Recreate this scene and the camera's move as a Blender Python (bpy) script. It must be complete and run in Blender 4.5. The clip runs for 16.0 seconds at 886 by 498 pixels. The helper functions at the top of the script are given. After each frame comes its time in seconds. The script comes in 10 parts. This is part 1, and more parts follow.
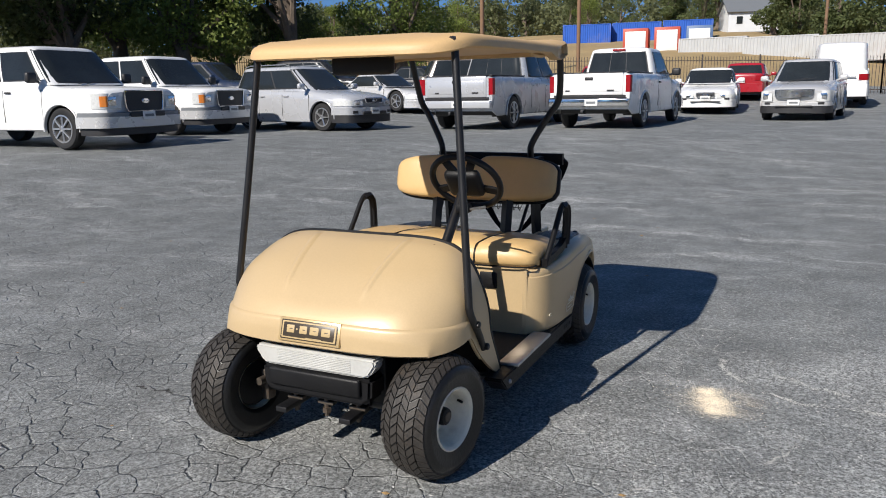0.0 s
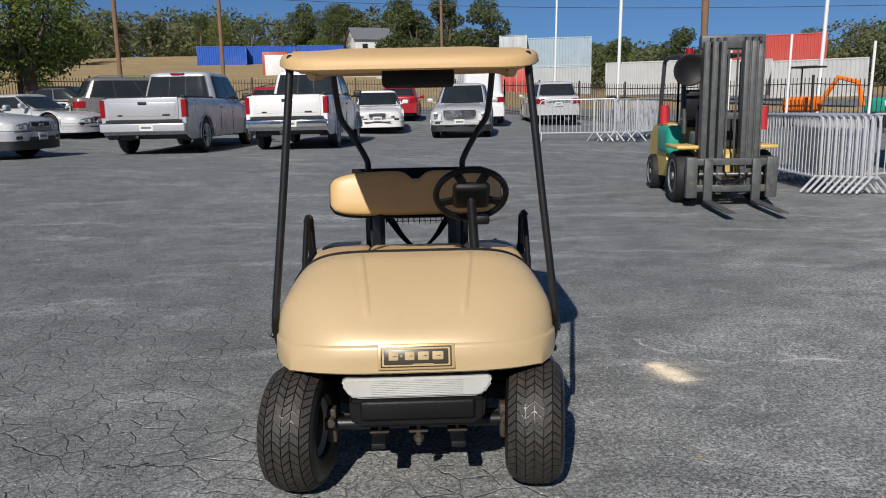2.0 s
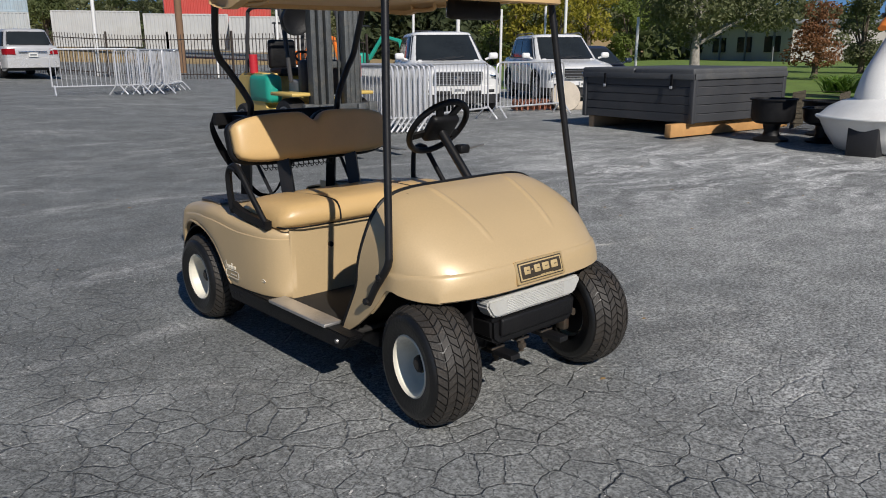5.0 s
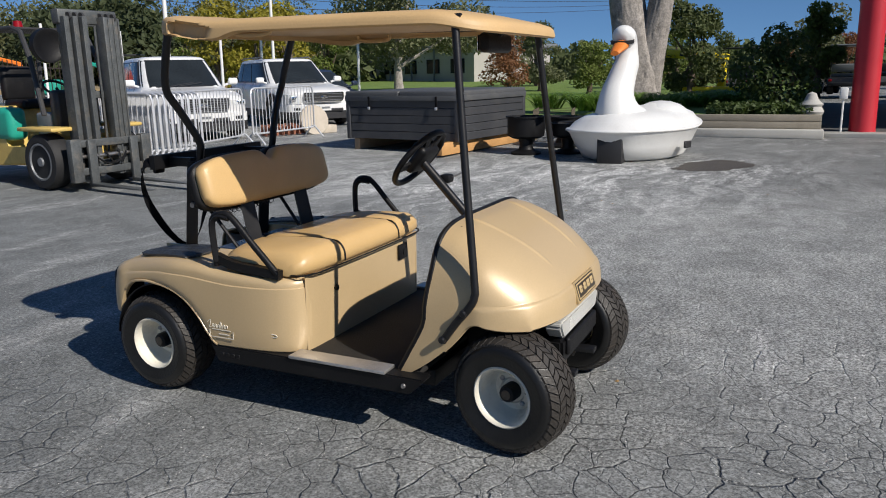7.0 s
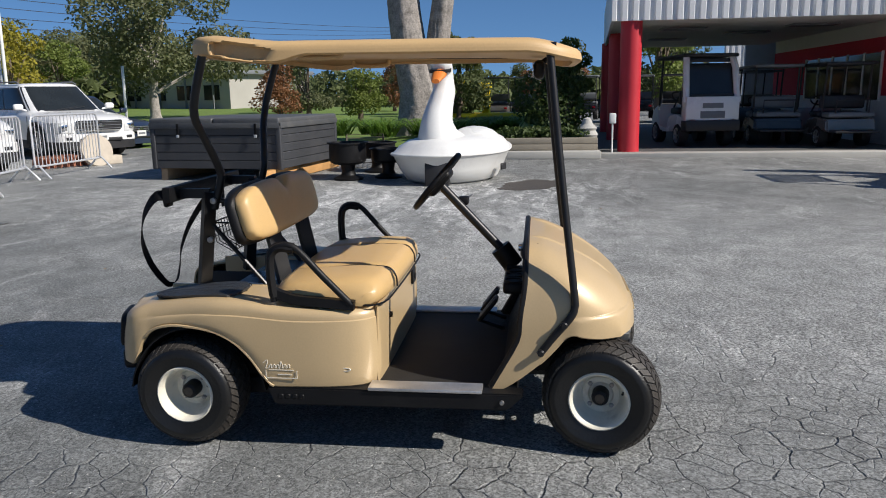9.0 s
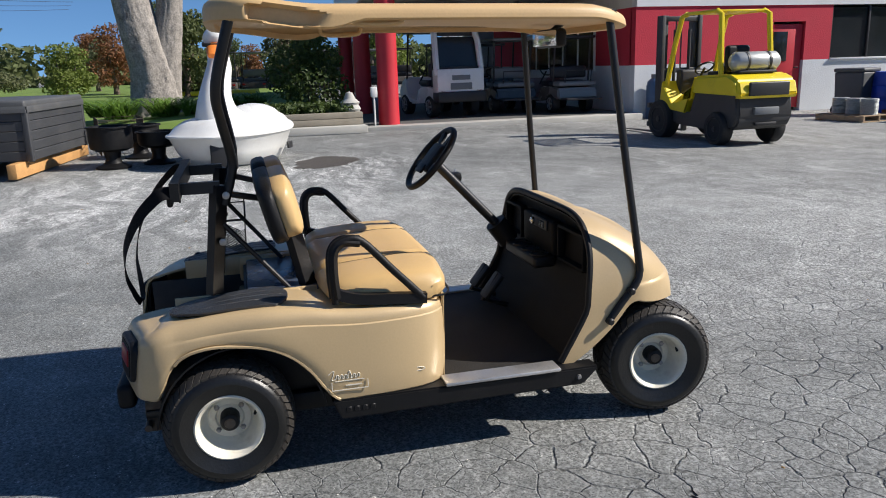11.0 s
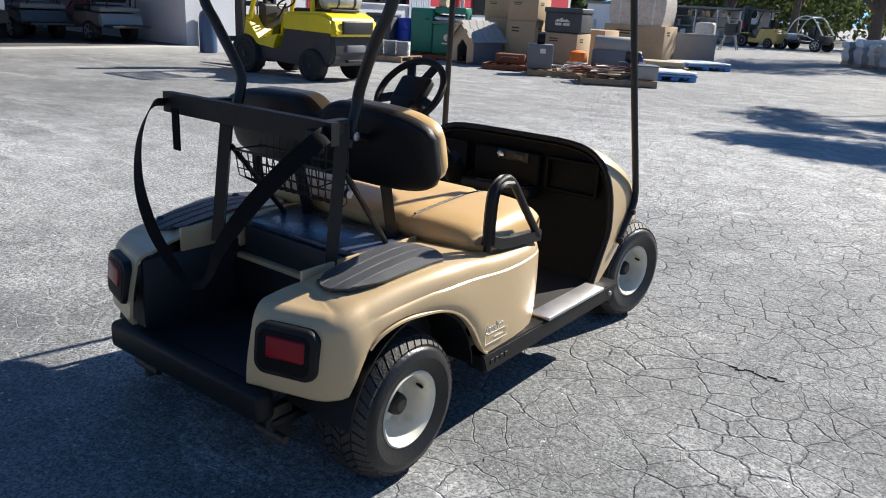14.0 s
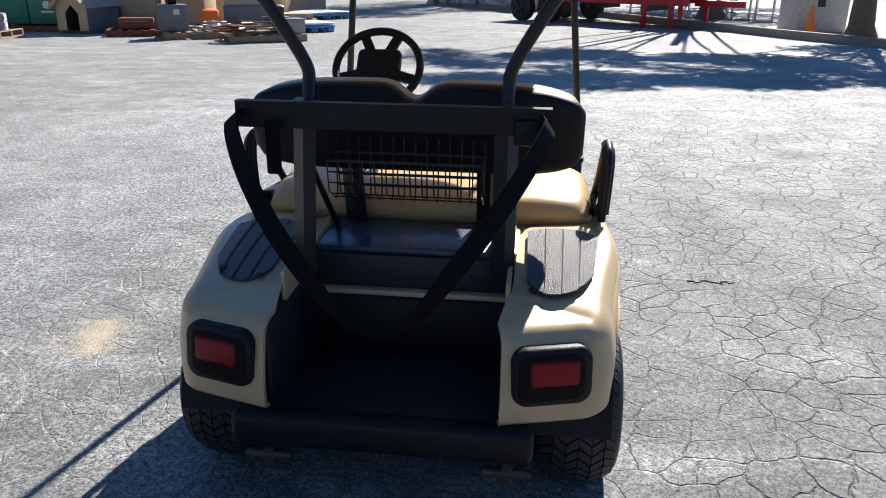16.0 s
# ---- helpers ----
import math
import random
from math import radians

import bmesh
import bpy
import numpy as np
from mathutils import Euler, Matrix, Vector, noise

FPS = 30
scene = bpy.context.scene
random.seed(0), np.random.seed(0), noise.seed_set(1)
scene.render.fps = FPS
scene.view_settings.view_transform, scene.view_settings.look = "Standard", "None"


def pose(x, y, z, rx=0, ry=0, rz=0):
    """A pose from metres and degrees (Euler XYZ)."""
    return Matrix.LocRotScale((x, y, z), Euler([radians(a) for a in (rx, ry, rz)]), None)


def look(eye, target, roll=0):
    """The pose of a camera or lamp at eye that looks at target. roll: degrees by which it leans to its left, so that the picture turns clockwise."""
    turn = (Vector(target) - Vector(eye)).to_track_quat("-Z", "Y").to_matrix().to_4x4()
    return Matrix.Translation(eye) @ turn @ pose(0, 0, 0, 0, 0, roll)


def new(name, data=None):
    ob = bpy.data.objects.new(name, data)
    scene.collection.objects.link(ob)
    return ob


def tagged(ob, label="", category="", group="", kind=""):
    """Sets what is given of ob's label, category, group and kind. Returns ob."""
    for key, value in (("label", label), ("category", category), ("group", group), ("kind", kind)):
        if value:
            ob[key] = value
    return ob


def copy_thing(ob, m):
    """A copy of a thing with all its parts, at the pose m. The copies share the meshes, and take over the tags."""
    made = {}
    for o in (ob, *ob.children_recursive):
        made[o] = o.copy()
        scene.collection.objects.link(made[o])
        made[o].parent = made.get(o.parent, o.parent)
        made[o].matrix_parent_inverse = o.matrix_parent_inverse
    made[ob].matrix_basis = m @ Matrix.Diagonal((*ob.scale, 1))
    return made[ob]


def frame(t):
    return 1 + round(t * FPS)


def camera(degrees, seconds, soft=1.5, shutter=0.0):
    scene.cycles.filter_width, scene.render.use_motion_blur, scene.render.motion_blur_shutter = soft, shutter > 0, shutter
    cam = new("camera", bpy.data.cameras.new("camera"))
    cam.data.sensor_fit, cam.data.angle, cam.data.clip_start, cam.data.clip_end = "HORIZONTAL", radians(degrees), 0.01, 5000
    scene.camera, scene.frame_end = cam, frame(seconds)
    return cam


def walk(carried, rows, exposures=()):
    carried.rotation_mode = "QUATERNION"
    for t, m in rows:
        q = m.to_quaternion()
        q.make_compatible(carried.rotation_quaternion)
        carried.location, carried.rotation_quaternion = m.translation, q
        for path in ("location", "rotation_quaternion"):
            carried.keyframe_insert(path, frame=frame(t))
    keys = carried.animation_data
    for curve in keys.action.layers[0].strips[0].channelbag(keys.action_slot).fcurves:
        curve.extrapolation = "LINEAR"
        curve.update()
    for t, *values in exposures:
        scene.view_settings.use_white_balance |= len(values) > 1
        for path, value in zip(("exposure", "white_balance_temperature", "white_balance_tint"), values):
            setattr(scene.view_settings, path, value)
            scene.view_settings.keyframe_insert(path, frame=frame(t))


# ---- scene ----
cam = camera(60.2, 16.0, soft=1.0)
METRES, EYE, TILT, LEAN, TURN = 11.38, 1.377, 0.0, 0.0, 24.6
ROWS = [
    (0.0, 0.0, 0.0, 0.0, -0.19, -11.7, 0.93),
    (0.5, -0.0363, 0.0043, -0.0013, -6.39, -11.66, 1.22),
    (1.0, -0.0693, 0.0116, -0.0004, -13.06, -11.29, 1.35),
    (1.5, -0.102, 0.0222, -0.0005, -20.03, -10.9, 1.3),
    (2.0, -0.1346, 0.0325, -0.0006, -27.03, -10.55, 1.14),
    (2.5, -0.1621, 0.0531, -0.0001, -34.02, -10.34, 1.04),
    (3.0, -0.1939, 0.0703, -0.0011, -40.91, -10.66, 0.94),
    (3.5, -0.2168, 0.0939, -0.0024, -47.53, -11.34, 0.88),
    (4.0, -0.2403, 0.1176, -0.0049, -53.99, -12.53, 0.67),
    (4.5, -0.2622, 0.1407, -0.0057, -60.48, -13.69, 0.48),
    (7.0, -0.302, 0.2801, -0.0005, -89.69, -13.05, 1.13),
    (7.5, -0.2979, 0.3057, 0.0009, -94.0, -12.26, 1.19),
    (8.0, -0.3019, 0.3355, 0.001, -98.35, -11.67, 1.13),
    (8.5, -0.3003, 0.3622, 0.0002, -103.08, -11.38, 1.04),
    (9.0, -0.2901, 0.3888, 0.0006, -108.43, -11.42, 0.9),
    (11.5, -0.1991, 0.4933, 0.0014, -135.53, -14.61, 1.34),
    (12.0, -0.1757, 0.505, 0.0006, -140.92, -15.57, 0.48),
    (12.5, -0.1501, 0.5209, -0.002, -146.84, -16.6, -0.67),
    (13.0, -0.1189, 0.5322, -0.003, -153.31, -17.41, -1.88),
    (13.5, -0.0906, 0.5509, -0.0024, -160.37, -17.79, -2.65),
    (14.0, -0.06, 0.5629, -0.0033, -167.77, -17.87, -3.09),
    (14.5, -0.027, 0.565, -0.0028, -175.3, -17.92, -2.81),
    (15.0, 0.0068, 0.5667, -0.0014, -182.88, -18.25, -2.09),
    (15.5, 0.0378, 0.5535, -0.0026, -190.51, -19.07, -1.17),
    (16.0, 0.0686, 0.5353, -0.0045, -198.41, -20.18, -0.5),
]
EXPOSURES = [(0.0, 0.40), (2.0, 0.04), (3.0, -0.12), (3.5, -0.12), (4.5, -0.1), (7.0, 0.15), (9.0, 0.3), (12.0, 0.70), (13.0, 0.82), (14.5, 1.0), (16.0, 1.0)]
walk(cam, [(t, pose(0, 0, EYE, TILT, LEAN, TURN) @ pose(METRES * x, METRES * y, METRES * z, 90 + pitch, roll, yaw)) for t, x, y, z, yaw, pitch, roll in ROWS], EXPOSURES)

# ---- light: a clear morning sky and one sun ----
SUN_FROM = Vector((-0.60, -1.97, 1.56)).normalized()
world = bpy.data.worlds.new("sky")
scene.world = world
world.use_nodes = True
wn = world.node_tree.nodes
sky = wn.new("ShaderNodeTexSky")
sky.sky_type = "NISHITA"
sky.sun_disc = False
sky.sun_elevation = math.asin(SUN_FROM.z)
sky.sun_rotation = math.atan2(SUN_FROM.x, SUN_FROM.y)
sky.altitude = 2500.0
sky.air_density, sky.dust_density, sky.ozone_density = 1.0, 0.0, 3.5
wn["Background"].inputs["Strength"].default_value = 0.084
# the low sky is as clear and blue as the sky somewhat higher up
way = wn.new("ShaderNodeTexCoord")
lift = wn.new("ShaderNodeVectorMath")
lift.inputs[1].default_value = (0.0, 0.0, 0.13)
world.node_tree.links.new(way.outputs["Generated"], lift.inputs[0])
unit = wn.new("ShaderNodeVectorMath")
unit.operation = "NORMALIZE"
world.node_tree.links.new(lift.outputs[0], unit.inputs[0])
world.node_tree.links.new(unit.outputs[0], sky.inputs["Vector"])
deep = wn.new("ShaderNodeHueSaturation")
deep.inputs["Saturation"].default_value = 1.14
world.node_tree.links.new(sky.outputs[0], deep.inputs["Color"])
world.node_tree.links.new(deep.outputs[0], wn["Background"].inputs["Color"])
sun_data = bpy.data.lights.new("sun", "SUN")
sun_data.energy, sun_data.angle, sun_data.color = 4.6, radians(0.53), (1.0, 0.94, 0.865)
sun = new("sun", sun_data)
sun.matrix_world = look(SUN_FROM * 40, (0, 0, 0))

# ---- materials ----
def mat(name, col, rough=0.6, metal=0.0, vary=0.12, scale=6.0, bump=0.1, fine=60.0, spec=0.5, coat=0.0, transmission=0.0, dirt=None, dirt_amount=0.0, emit=None, piece=0.0):
    """A procedural surface: a base colour broken up by two scales of noise, with wear, relief and a little dirt."""
    m = bpy.data.materials.new(name)
    m.use_nodes = True
    nt = m.node_tree
    N, L = nt.nodes, nt.links
    b = N["Principled BSDF"]
    b.inputs["Roughness"].default_value = rough
    b.inputs["Metallic"].default_value = metal
    b.inputs["Specular IOR Level"].default_value = spec
    b.inputs["Coat Weight"].default_value = coat
    b.inputs["Coat Roughness"].default_value = 0.2
    b.inputs["Transmission Weight"].default_value = transmission
    tc = N.new("ShaderNodeTexCoord")
    big, small = N.new("ShaderNodeTexNoise"), N.new("ShaderNodeTexNoise")
    big.inputs["Scale"].default_value, big.inputs["Detail"].default_value = scale, 5.0
    small.inputs["Scale"].default_value, small.inputs["Detail"].default_value = fine, 3.0
    for n in (big, small):
        L.new(tc.outputs["Object"], n.inputs["Vector"])
    add = N.new("ShaderNodeMath")
    add.operation = "ADD"
    L.new(big.outputs["Fac"], add.inputs[0])
    L.new(small.outputs["Fac"], add.inputs[1])
    last = add.outputs[0]
    if piece:
        info = N.new("ShaderNodeObjectInfo")
        isl = N.new("ShaderNodeNewGeometry")
        mx = N.new("ShaderNodeMath")
        mx.operation = "MULTIPLY_ADD"
        mx.inputs[1].default_value = piece
        L.new(info.outputs["Random"], mx.inputs[0])
        L.new(last, mx.inputs[2])
        my = N.new("ShaderNodeMath")
        my.operation = "MULTIPLY_ADD"
        my.inputs[1].default_value = piece
        L.new(isl.outputs["Random Per Island"], my.inputs[0])
        L.new(mx.outputs[0], my.inputs[2])
        last = my.outputs[0]
    rng = N.new("ShaderNodeMapRange")
    rng.inputs["From Min"].default_value, rng.inputs["From Max"].default_value = 0.6, 1.4 + 2 * piece
    rng.inputs["To Min"].default_value, rng.inputs["To Max"].default_value = 1 - vary, 1 + vary
    L.new(last, rng.inputs["Value"])
    mul = N.new("ShaderNodeMix")
    mul.data_type, mul.blend_type = "RGBA", "MULTIPLY"
    mul.inputs["Factor"].default_value = 1.0
    mul.inputs["A"].default_value = (*col, 1)
    L.new(rng.outputs[0], mul.inputs["B"])
    colour = mul.outputs["Result"]
    if dirt:
        dn = N.new("ShaderNodeTexNoise")
        dn.inputs["Scale"].default_value, dn.inputs["Detail"].default_value, dn.inputs["Roughness"].default_value = scale * 0.7, 8.0, 0.7
        L.new(tc.outputs["Object"], dn.inputs["Vector"])
        dr = N.new("ShaderNodeMapRange")
        dr.inputs["From Min"].default_value, dr.inputs["From Max"].default_value = 0.52, 0.75
        dr.inputs["To Max"].default_value = dirt_amount
        L.new(dn.outputs["Fac"], dr.inputs["Value"])
        dm = N.new("ShaderNodeMix")
        dm.data_type = "RGBA"
        dm.inputs["B"].default_value = (*dirt, 1)
        L.new(dr.outputs[0], dm.inputs["Factor"])
        L.new(colour, dm.inputs["A"])
        colour = dm.outputs["Result"]
    L.new(colour, b.inputs["Base Color"])
    rr = N.new("ShaderNodeMapRange")
    rr.inputs["To Min"].default_value, rr.inputs["To Max"].default_value = max(0.0, rough - 0.08), min(1.0, rough + 0.08)
    L.new(big.outputs["Fac"], rr.inputs["Value"])
    L.new(rr.outputs[0], b.inputs["Roughness"])
    if bump:
        bp = N.new("ShaderNodeBump")
        bp.inputs["Strength"].default_value, bp.inputs["Distance"].default_value = bump, 0.01
        L.new(small.outputs["Fac"], bp.inputs["Height"])
        L.new(bp.outputs[0], b.inputs["Normal"])
    if emit:
        b.inputs["Emission Color"].default_value = (*col, 1)
        b.inputs["Emission Strength"].default_value = emit
    return m


def asphalt():
    """Worn sealed asphalt: pale aggregate, dark seal patches, alligator cracks with pale grit in them, dusty scuffs."""
    m = bpy.data.materials.new("asphalt")
    m.use_nodes = True
    N, L = m.node_tree.nodes, m.node_tree.links
    b = N["Principled BSDF"]
    geo = N.new("ShaderNodeNewGeometry")
    pos = geo.outputs["Position"]

    def noise_tex(scale, detail=4.0, rough=0.55, vec=pos):
        n = N.new("ShaderNodeTexNoise")
        n.inputs["Scale"].default_value, n.inputs["Detail"].default_value, n.inputs["Roughness"].default_value = scale, detail, rough
        L.new(vec, n.inputs["Vector"])
        return n

    def ramp(value, a, c, lo=0.0, hi=1.0):
        r = N.new("ShaderNodeMapRange")
        r.interpolation_type = "SMOOTHSTEP"
        for k, v in (("From Min", a), ("From Max", c), ("To Min", lo), ("To Max", hi)):
            r.inputs[k].default_value = v
        L.new(value, r.inputs["Value"])
        return r.outputs[0]

    def math_node(op, p, q):
        n = N.new("ShaderNodeMath")
        n.operation = op
        for i, v in enumerate((p, q)):
            if isinstance(v, float):
                n.inputs[i].default_value = v
            else:
                L.new(v, n.inputs[i])
        return n.outputs[0]

    def mix(fac, p, q):
        n = N.new("ShaderNodeMix")
        n.data_type = "RGBA"
        for k, v in (("Factor", fac), ("A", p), ("B", q)):
            if isinstance(v, tuple):
                n.inputs[k].default_value = (*v, 1)
            elif isinstance(v, float):
                n.inputs[k].default_value = v
            else:
                L.new(v, n.inputs[k])
        return n.outputs["Result"]

    # warped cells for the cracks: broad bends and a fine jagged edge
    def shifted(vec, noise_scale, detail, amount):
        n = noise_tex(noise_scale, detail)
        v = N.new("ShaderNodeVectorMath")
        v.operation = "MULTIPLY_ADD"
        v.inputs[1].default_value = (amount, amount, 0.0)
        L.new(n.outputs["Color"], v.inputs[0])
        L.new(vec, v.inputs[2])
        return v.outputs[0]

    bent = shifted(shifted(pos, 1.7, 1.0, 0.22), 9.0, 4.0, 0.075)

    def cracks(scale, width, vary):
        v = N.new("ShaderNodeTexVoronoi")
        v.feature = "DISTANCE_TO_EDGE"
        v.voronoi_dimensions = "2D"
        v.inputs["Scale"].default_value = scale
        L.new(bent, v.inputs["Vector"])
        wide = ramp(noise_tex(vary, 2.0).outputs["Fac"], 0.30, 0.70, 0.25, 1.7)
        d = math_node("DIVIDE", v.outputs["Distance"], math_node("MULTIPLY", wide, width * scale))
        return ramp(d, 0.35, 1.0, 1.0, 0.0), ramp(d, 0.2, 1.7, 1.0, 0.0)

    (block, block_dip), (fine_net, fine_dip), (long_run, long_dip) = cracks(7.3, 0.0034, 2.3), cracks(13.0, 0.0018, 1.4), cracks(0.62, 0.007, 1.1)
    sep = N.new("ShaderNodeSeparateXYZ")
    L.new(pos, sep.inputs[0])
    X, Y = sep.outputs["X"], sep.outputs["Y"]

    def plane(a, c, d):
        return math_node("ADD", math_node("ADD", math_node("MULTIPLY", X, a), math_node("MULTIPLY", Y, c)), d)

    # the broken part lies towards low x and low y; elsewhere only some cracks show
    broad = noise_tex(0.4, 3.0).outputs["Fac"]
    field = math_node("ADD", plane(-0.18, -0.09, -0.28), math_node("MULTIPLY", broad, 0.9))
    where = ramp(field, -0.30, 0.50, 0.04, 1.0)
    crack = math_node("MULTIPLY", block, where)
    crack = math_node("MAXIMUM", crack, math_node("MULTIPLY", fine_net, math_node("MULTIPLY", where, ramp(noise_tex(0.8, 2.0).outputs["Fac"], 0.45, 0.62, 0.0, 0.75))))
    crack = math_node("MAXIMUM", crack, math_node("MULTIPLY", long_run, math_node("MULTIPLY", where, 0.9)))
    # the seal has closed most cracks towards high y
    open_ = ramp(plane(0.10, 1.0, 0.0), 0.4, 3.4, 1.0, 0.45)
    crack = math_node("MULTIPLY", crack, open_)
    dip = math_node("MULTIPLY", math_node("MAXIMUM", block_dip, math_node("MULTIPLY", fine_dip, 0.3)), where)
    # dark smooth seal towards low x and high y, bare stony asphalt elsewhere
    grain = noise_tex(130.0, 3.0, 0.8).outputs["Fac"]
    stone = N.new("ShaderNodeTexVoronoi")
    stone.inputs["Scale"].default_value = 95.0
    L.new(pos, stone.inputs["Vector"])
    seal = ramp(math_node("ADD", plane(-0.075, 0.055, 0.02), math_node("MULTIPLY", noise_tex(0.55, 7.0, 0.62).outputs["Fac"], 0.9)), 0.50, 0.80)
    patch = ramp(noise_tex(0.35, 6.0, 0.65).outputs["Fac"], 0.30, 0.70)
    tone = mix(patch, (0.139, 0.1435, 0.140), (0.230, 0.233, 0.225))
    tone = mix(math_node("MULTIPLY", seal, 0.85), tone, (0.127, 0.1335, 0.1325))
    # old: paler towards low y, glare against the sun put into the tone
    old = ramp(math_node("ADD", math_node("ADD", Y, math_node("MULTIPLY", X, 0.35)), math_node("MULTIPLY", noise_tex(0.3, 4.0).outputs["Fac"], 6.0)), -2.0, 7.0, 1.0, 0.0)
    tone = mix(math_node("MULTIPLY", old, 0.50), tone, (0.350, 0.350, 0.336))
    # a darker stretch towards the building
    east = ramp(plane(0.19, -0.13, -0.25), 0.0, 0.75, 1.0, 0.70)
    mottle = ramp(noise_tex(2.0, 9.0, 0.68).outputs["Fac"], 0.30, 0.70, 0.80, 1.20)
    dim = N.new("ShaderNodeMix")
    dim.data_type, dim.blend_type = "RGBA", "MULTIPLY"
    dim.inputs["Factor"].default_value = 1.0
    L.new(tone, dim.inputs["A"])
    L.new(math_node("MULTIPLY", east, mottle), dim.inputs["B"])
    tone = dim.outputs["Result"]
    # worn pale bald spots and dark tyre scuffs
    mp = N.new("ShaderNodeMapping")
    mp.inputs["Scale"].default_value = (0.38, 1.5, 1.0)
    mp.inputs["Rotation"].default_value = (0, 0, 0.42)
    L.new(shifted(pos, 0.7, 3.0, 1.3), mp.inputs["Vector"])
    ragged = ramp(noise_tex(11.0, 6.0, 0.75).outputs["Fac"], 0.40, 0.60, 0.25, 1.0)
    streak = math_node("MULTIPLY", ramp(noise_tex(1.3, 10.0, 0.72, mp.outputs[0]).outputs["Fac"], 0.52, 0.66), ragged)
    tone = mix(math_node("MULTIPLY", streak, 0.5), tone, (0.40, 0.40, 0.392))
    scuff = ramp(noise_tex(0.9, 8.0, 0.7, mp.outputs[0]).outputs["Fac"], 0.56, 0.72)
    tone = mix(math_node("MULTIPLY", scuff, 0.42), tone, (0.085, 0.086, 0.088))

    def near(x, y, inner, outer):
        n = N.new("ShaderNodeVectorMath")
        n.operation = "DISTANCE"
        n.inputs[1].default_value = (x, y, 0.0)
        L.new(pos, n.inputs[0])
        return ramp(n.outputs["Value"], inner, outer, 1.0, 0.0)

    # chalky scuffs beyond the cart
    chalk_noise = ramp(noise_tex(1.9, 12.0, 0.78, mp.outputs[0]).outputs["Fac"], 0.46, 0.58)
    chalk = math_node("MULTIPLY", math_node("MAXIMUM", near(4.8, 4.6, 0.6, 4.4), near(6.2, 2.9, 0.4, 2.6)), math_node("MULTIPLY", chalk_noise, ragged))
    tone = mix(math_node("MULTIPLY", chalk, 0.85), tone, (0.52, 0.518, 0.505))
    # pale dust round a spill
    near_spill = math_node("MULTIPLY", near(-0.22, 3.40, 0.02, 0.24), ramp(noise_tex(9.0, 6.0, 0.7).outputs["Fac"], 0.36, 0.6))
    tone = mix(math_node("MULTIPLY", near_spill, 0.55), tone, (0.50, 0.43, 0.33))
    speck = ramp(noise_tex(38.0, 2.0, 0.8).outputs["Fac"], 0.665, 0.73)
    tone = mix(math_node("MULTIPLY", speck, 0.7), tone, (0.56, 0.55, 0.52))
    gritty = ramp(math_node("ADD", math_node("MULTIPLY", grain, 0.6), math_node("MULTIPLY", stone.outputs["Distance"], 0.6)), 0.28, 0.72, 0.20, 1.80)
    lumps = ramp(noise_tex(48.0, 4.0, 0.8).outputs["Fac"], 0.34, 0.66, 0.42, 1.58)
    gritty = math_node("MULTIPLY", gritty, lumps)
    gritty = math_node("MULTIPLY", gritty, ramp(noise_tex(7.0, 6.0, 0.7).outputs["Fac"], 0.32, 0.68, 0.86, 1.14))
    # the seal fills the stony relief
    bare = ramp(seal, 0.0, 1.0, 1.0, 0.60)
    gritty = math_node("ADD", math_node("MULTIPLY", math_node("SUBTRACT", gritty, 1.0), bare), 1.0)
    gm = N.new("ShaderNodeMix")
    gm.data_type, gm.blend_type = "RGBA", "MULTIPLY"
    gm.inputs["Factor"].default_value = 1.0
    L.new(tone, gm.inputs["A"])
    L.new(gritty, gm.inputs["B"])
    tone = gm.outputs["Result"]
    tone = mix(math_node("MULTIPLY", crack, 0.44), tone, (0.024, 0.024, 0.025))
    # pale dust fills the long cracks east of the cart
    dusty = math_node("MULTIPLY", math_node("MAXIMUM", long_run, math_node("MULTIPLY", block, 0.55)), math_node("MULTIPLY", near(1.2, 3.6, 0.8, 3.6), ramp(noise_tex(1.6, 6.0, 0.7).outputs["Fac"], 0.50, 0.60)))
    tone = mix(math_node("MULTIPLY", dusty, 0.80), tone, (0.52, 0.51, 0.47))
    L.new(tone, b.inputs["Base Color"])
    L.new(ramp(noise_tex(3.0).outputs["Fac"], 0.3, 0.7, 0.68, 0.84), b.inputs["Roughness"])
    b.inputs["Specular IOR Level"].default_value = 0.34
    h = math_node("SUBTRACT", math_node("MULTIPLY", math_node("MULTIPLY", grain, 0.5), bare), math_node("MULTIPLY", dip, 1.0))
    h = math_node("ADD", h, math_node("MULTIPLY", noise_tex(14.0, 4.0).outputs["Fac"], 0.5))
    bp = N.new("ShaderNodeBump")
    bp.inputs["Strength"].default_value, bp.inputs["Distance"].default_value = 0.8, 0.012
    L.new(h, bp.inputs["Height"])
    L.new(bp.outputs[0], b.inputs["Normal"])
    return m


def glass(name, col=(0.012, 0.014, 0.016), rough=0.03):
    return mat(name, col, rough=rough, vary=0.4, scale=1.3, bump=0.0, spec=0.36)


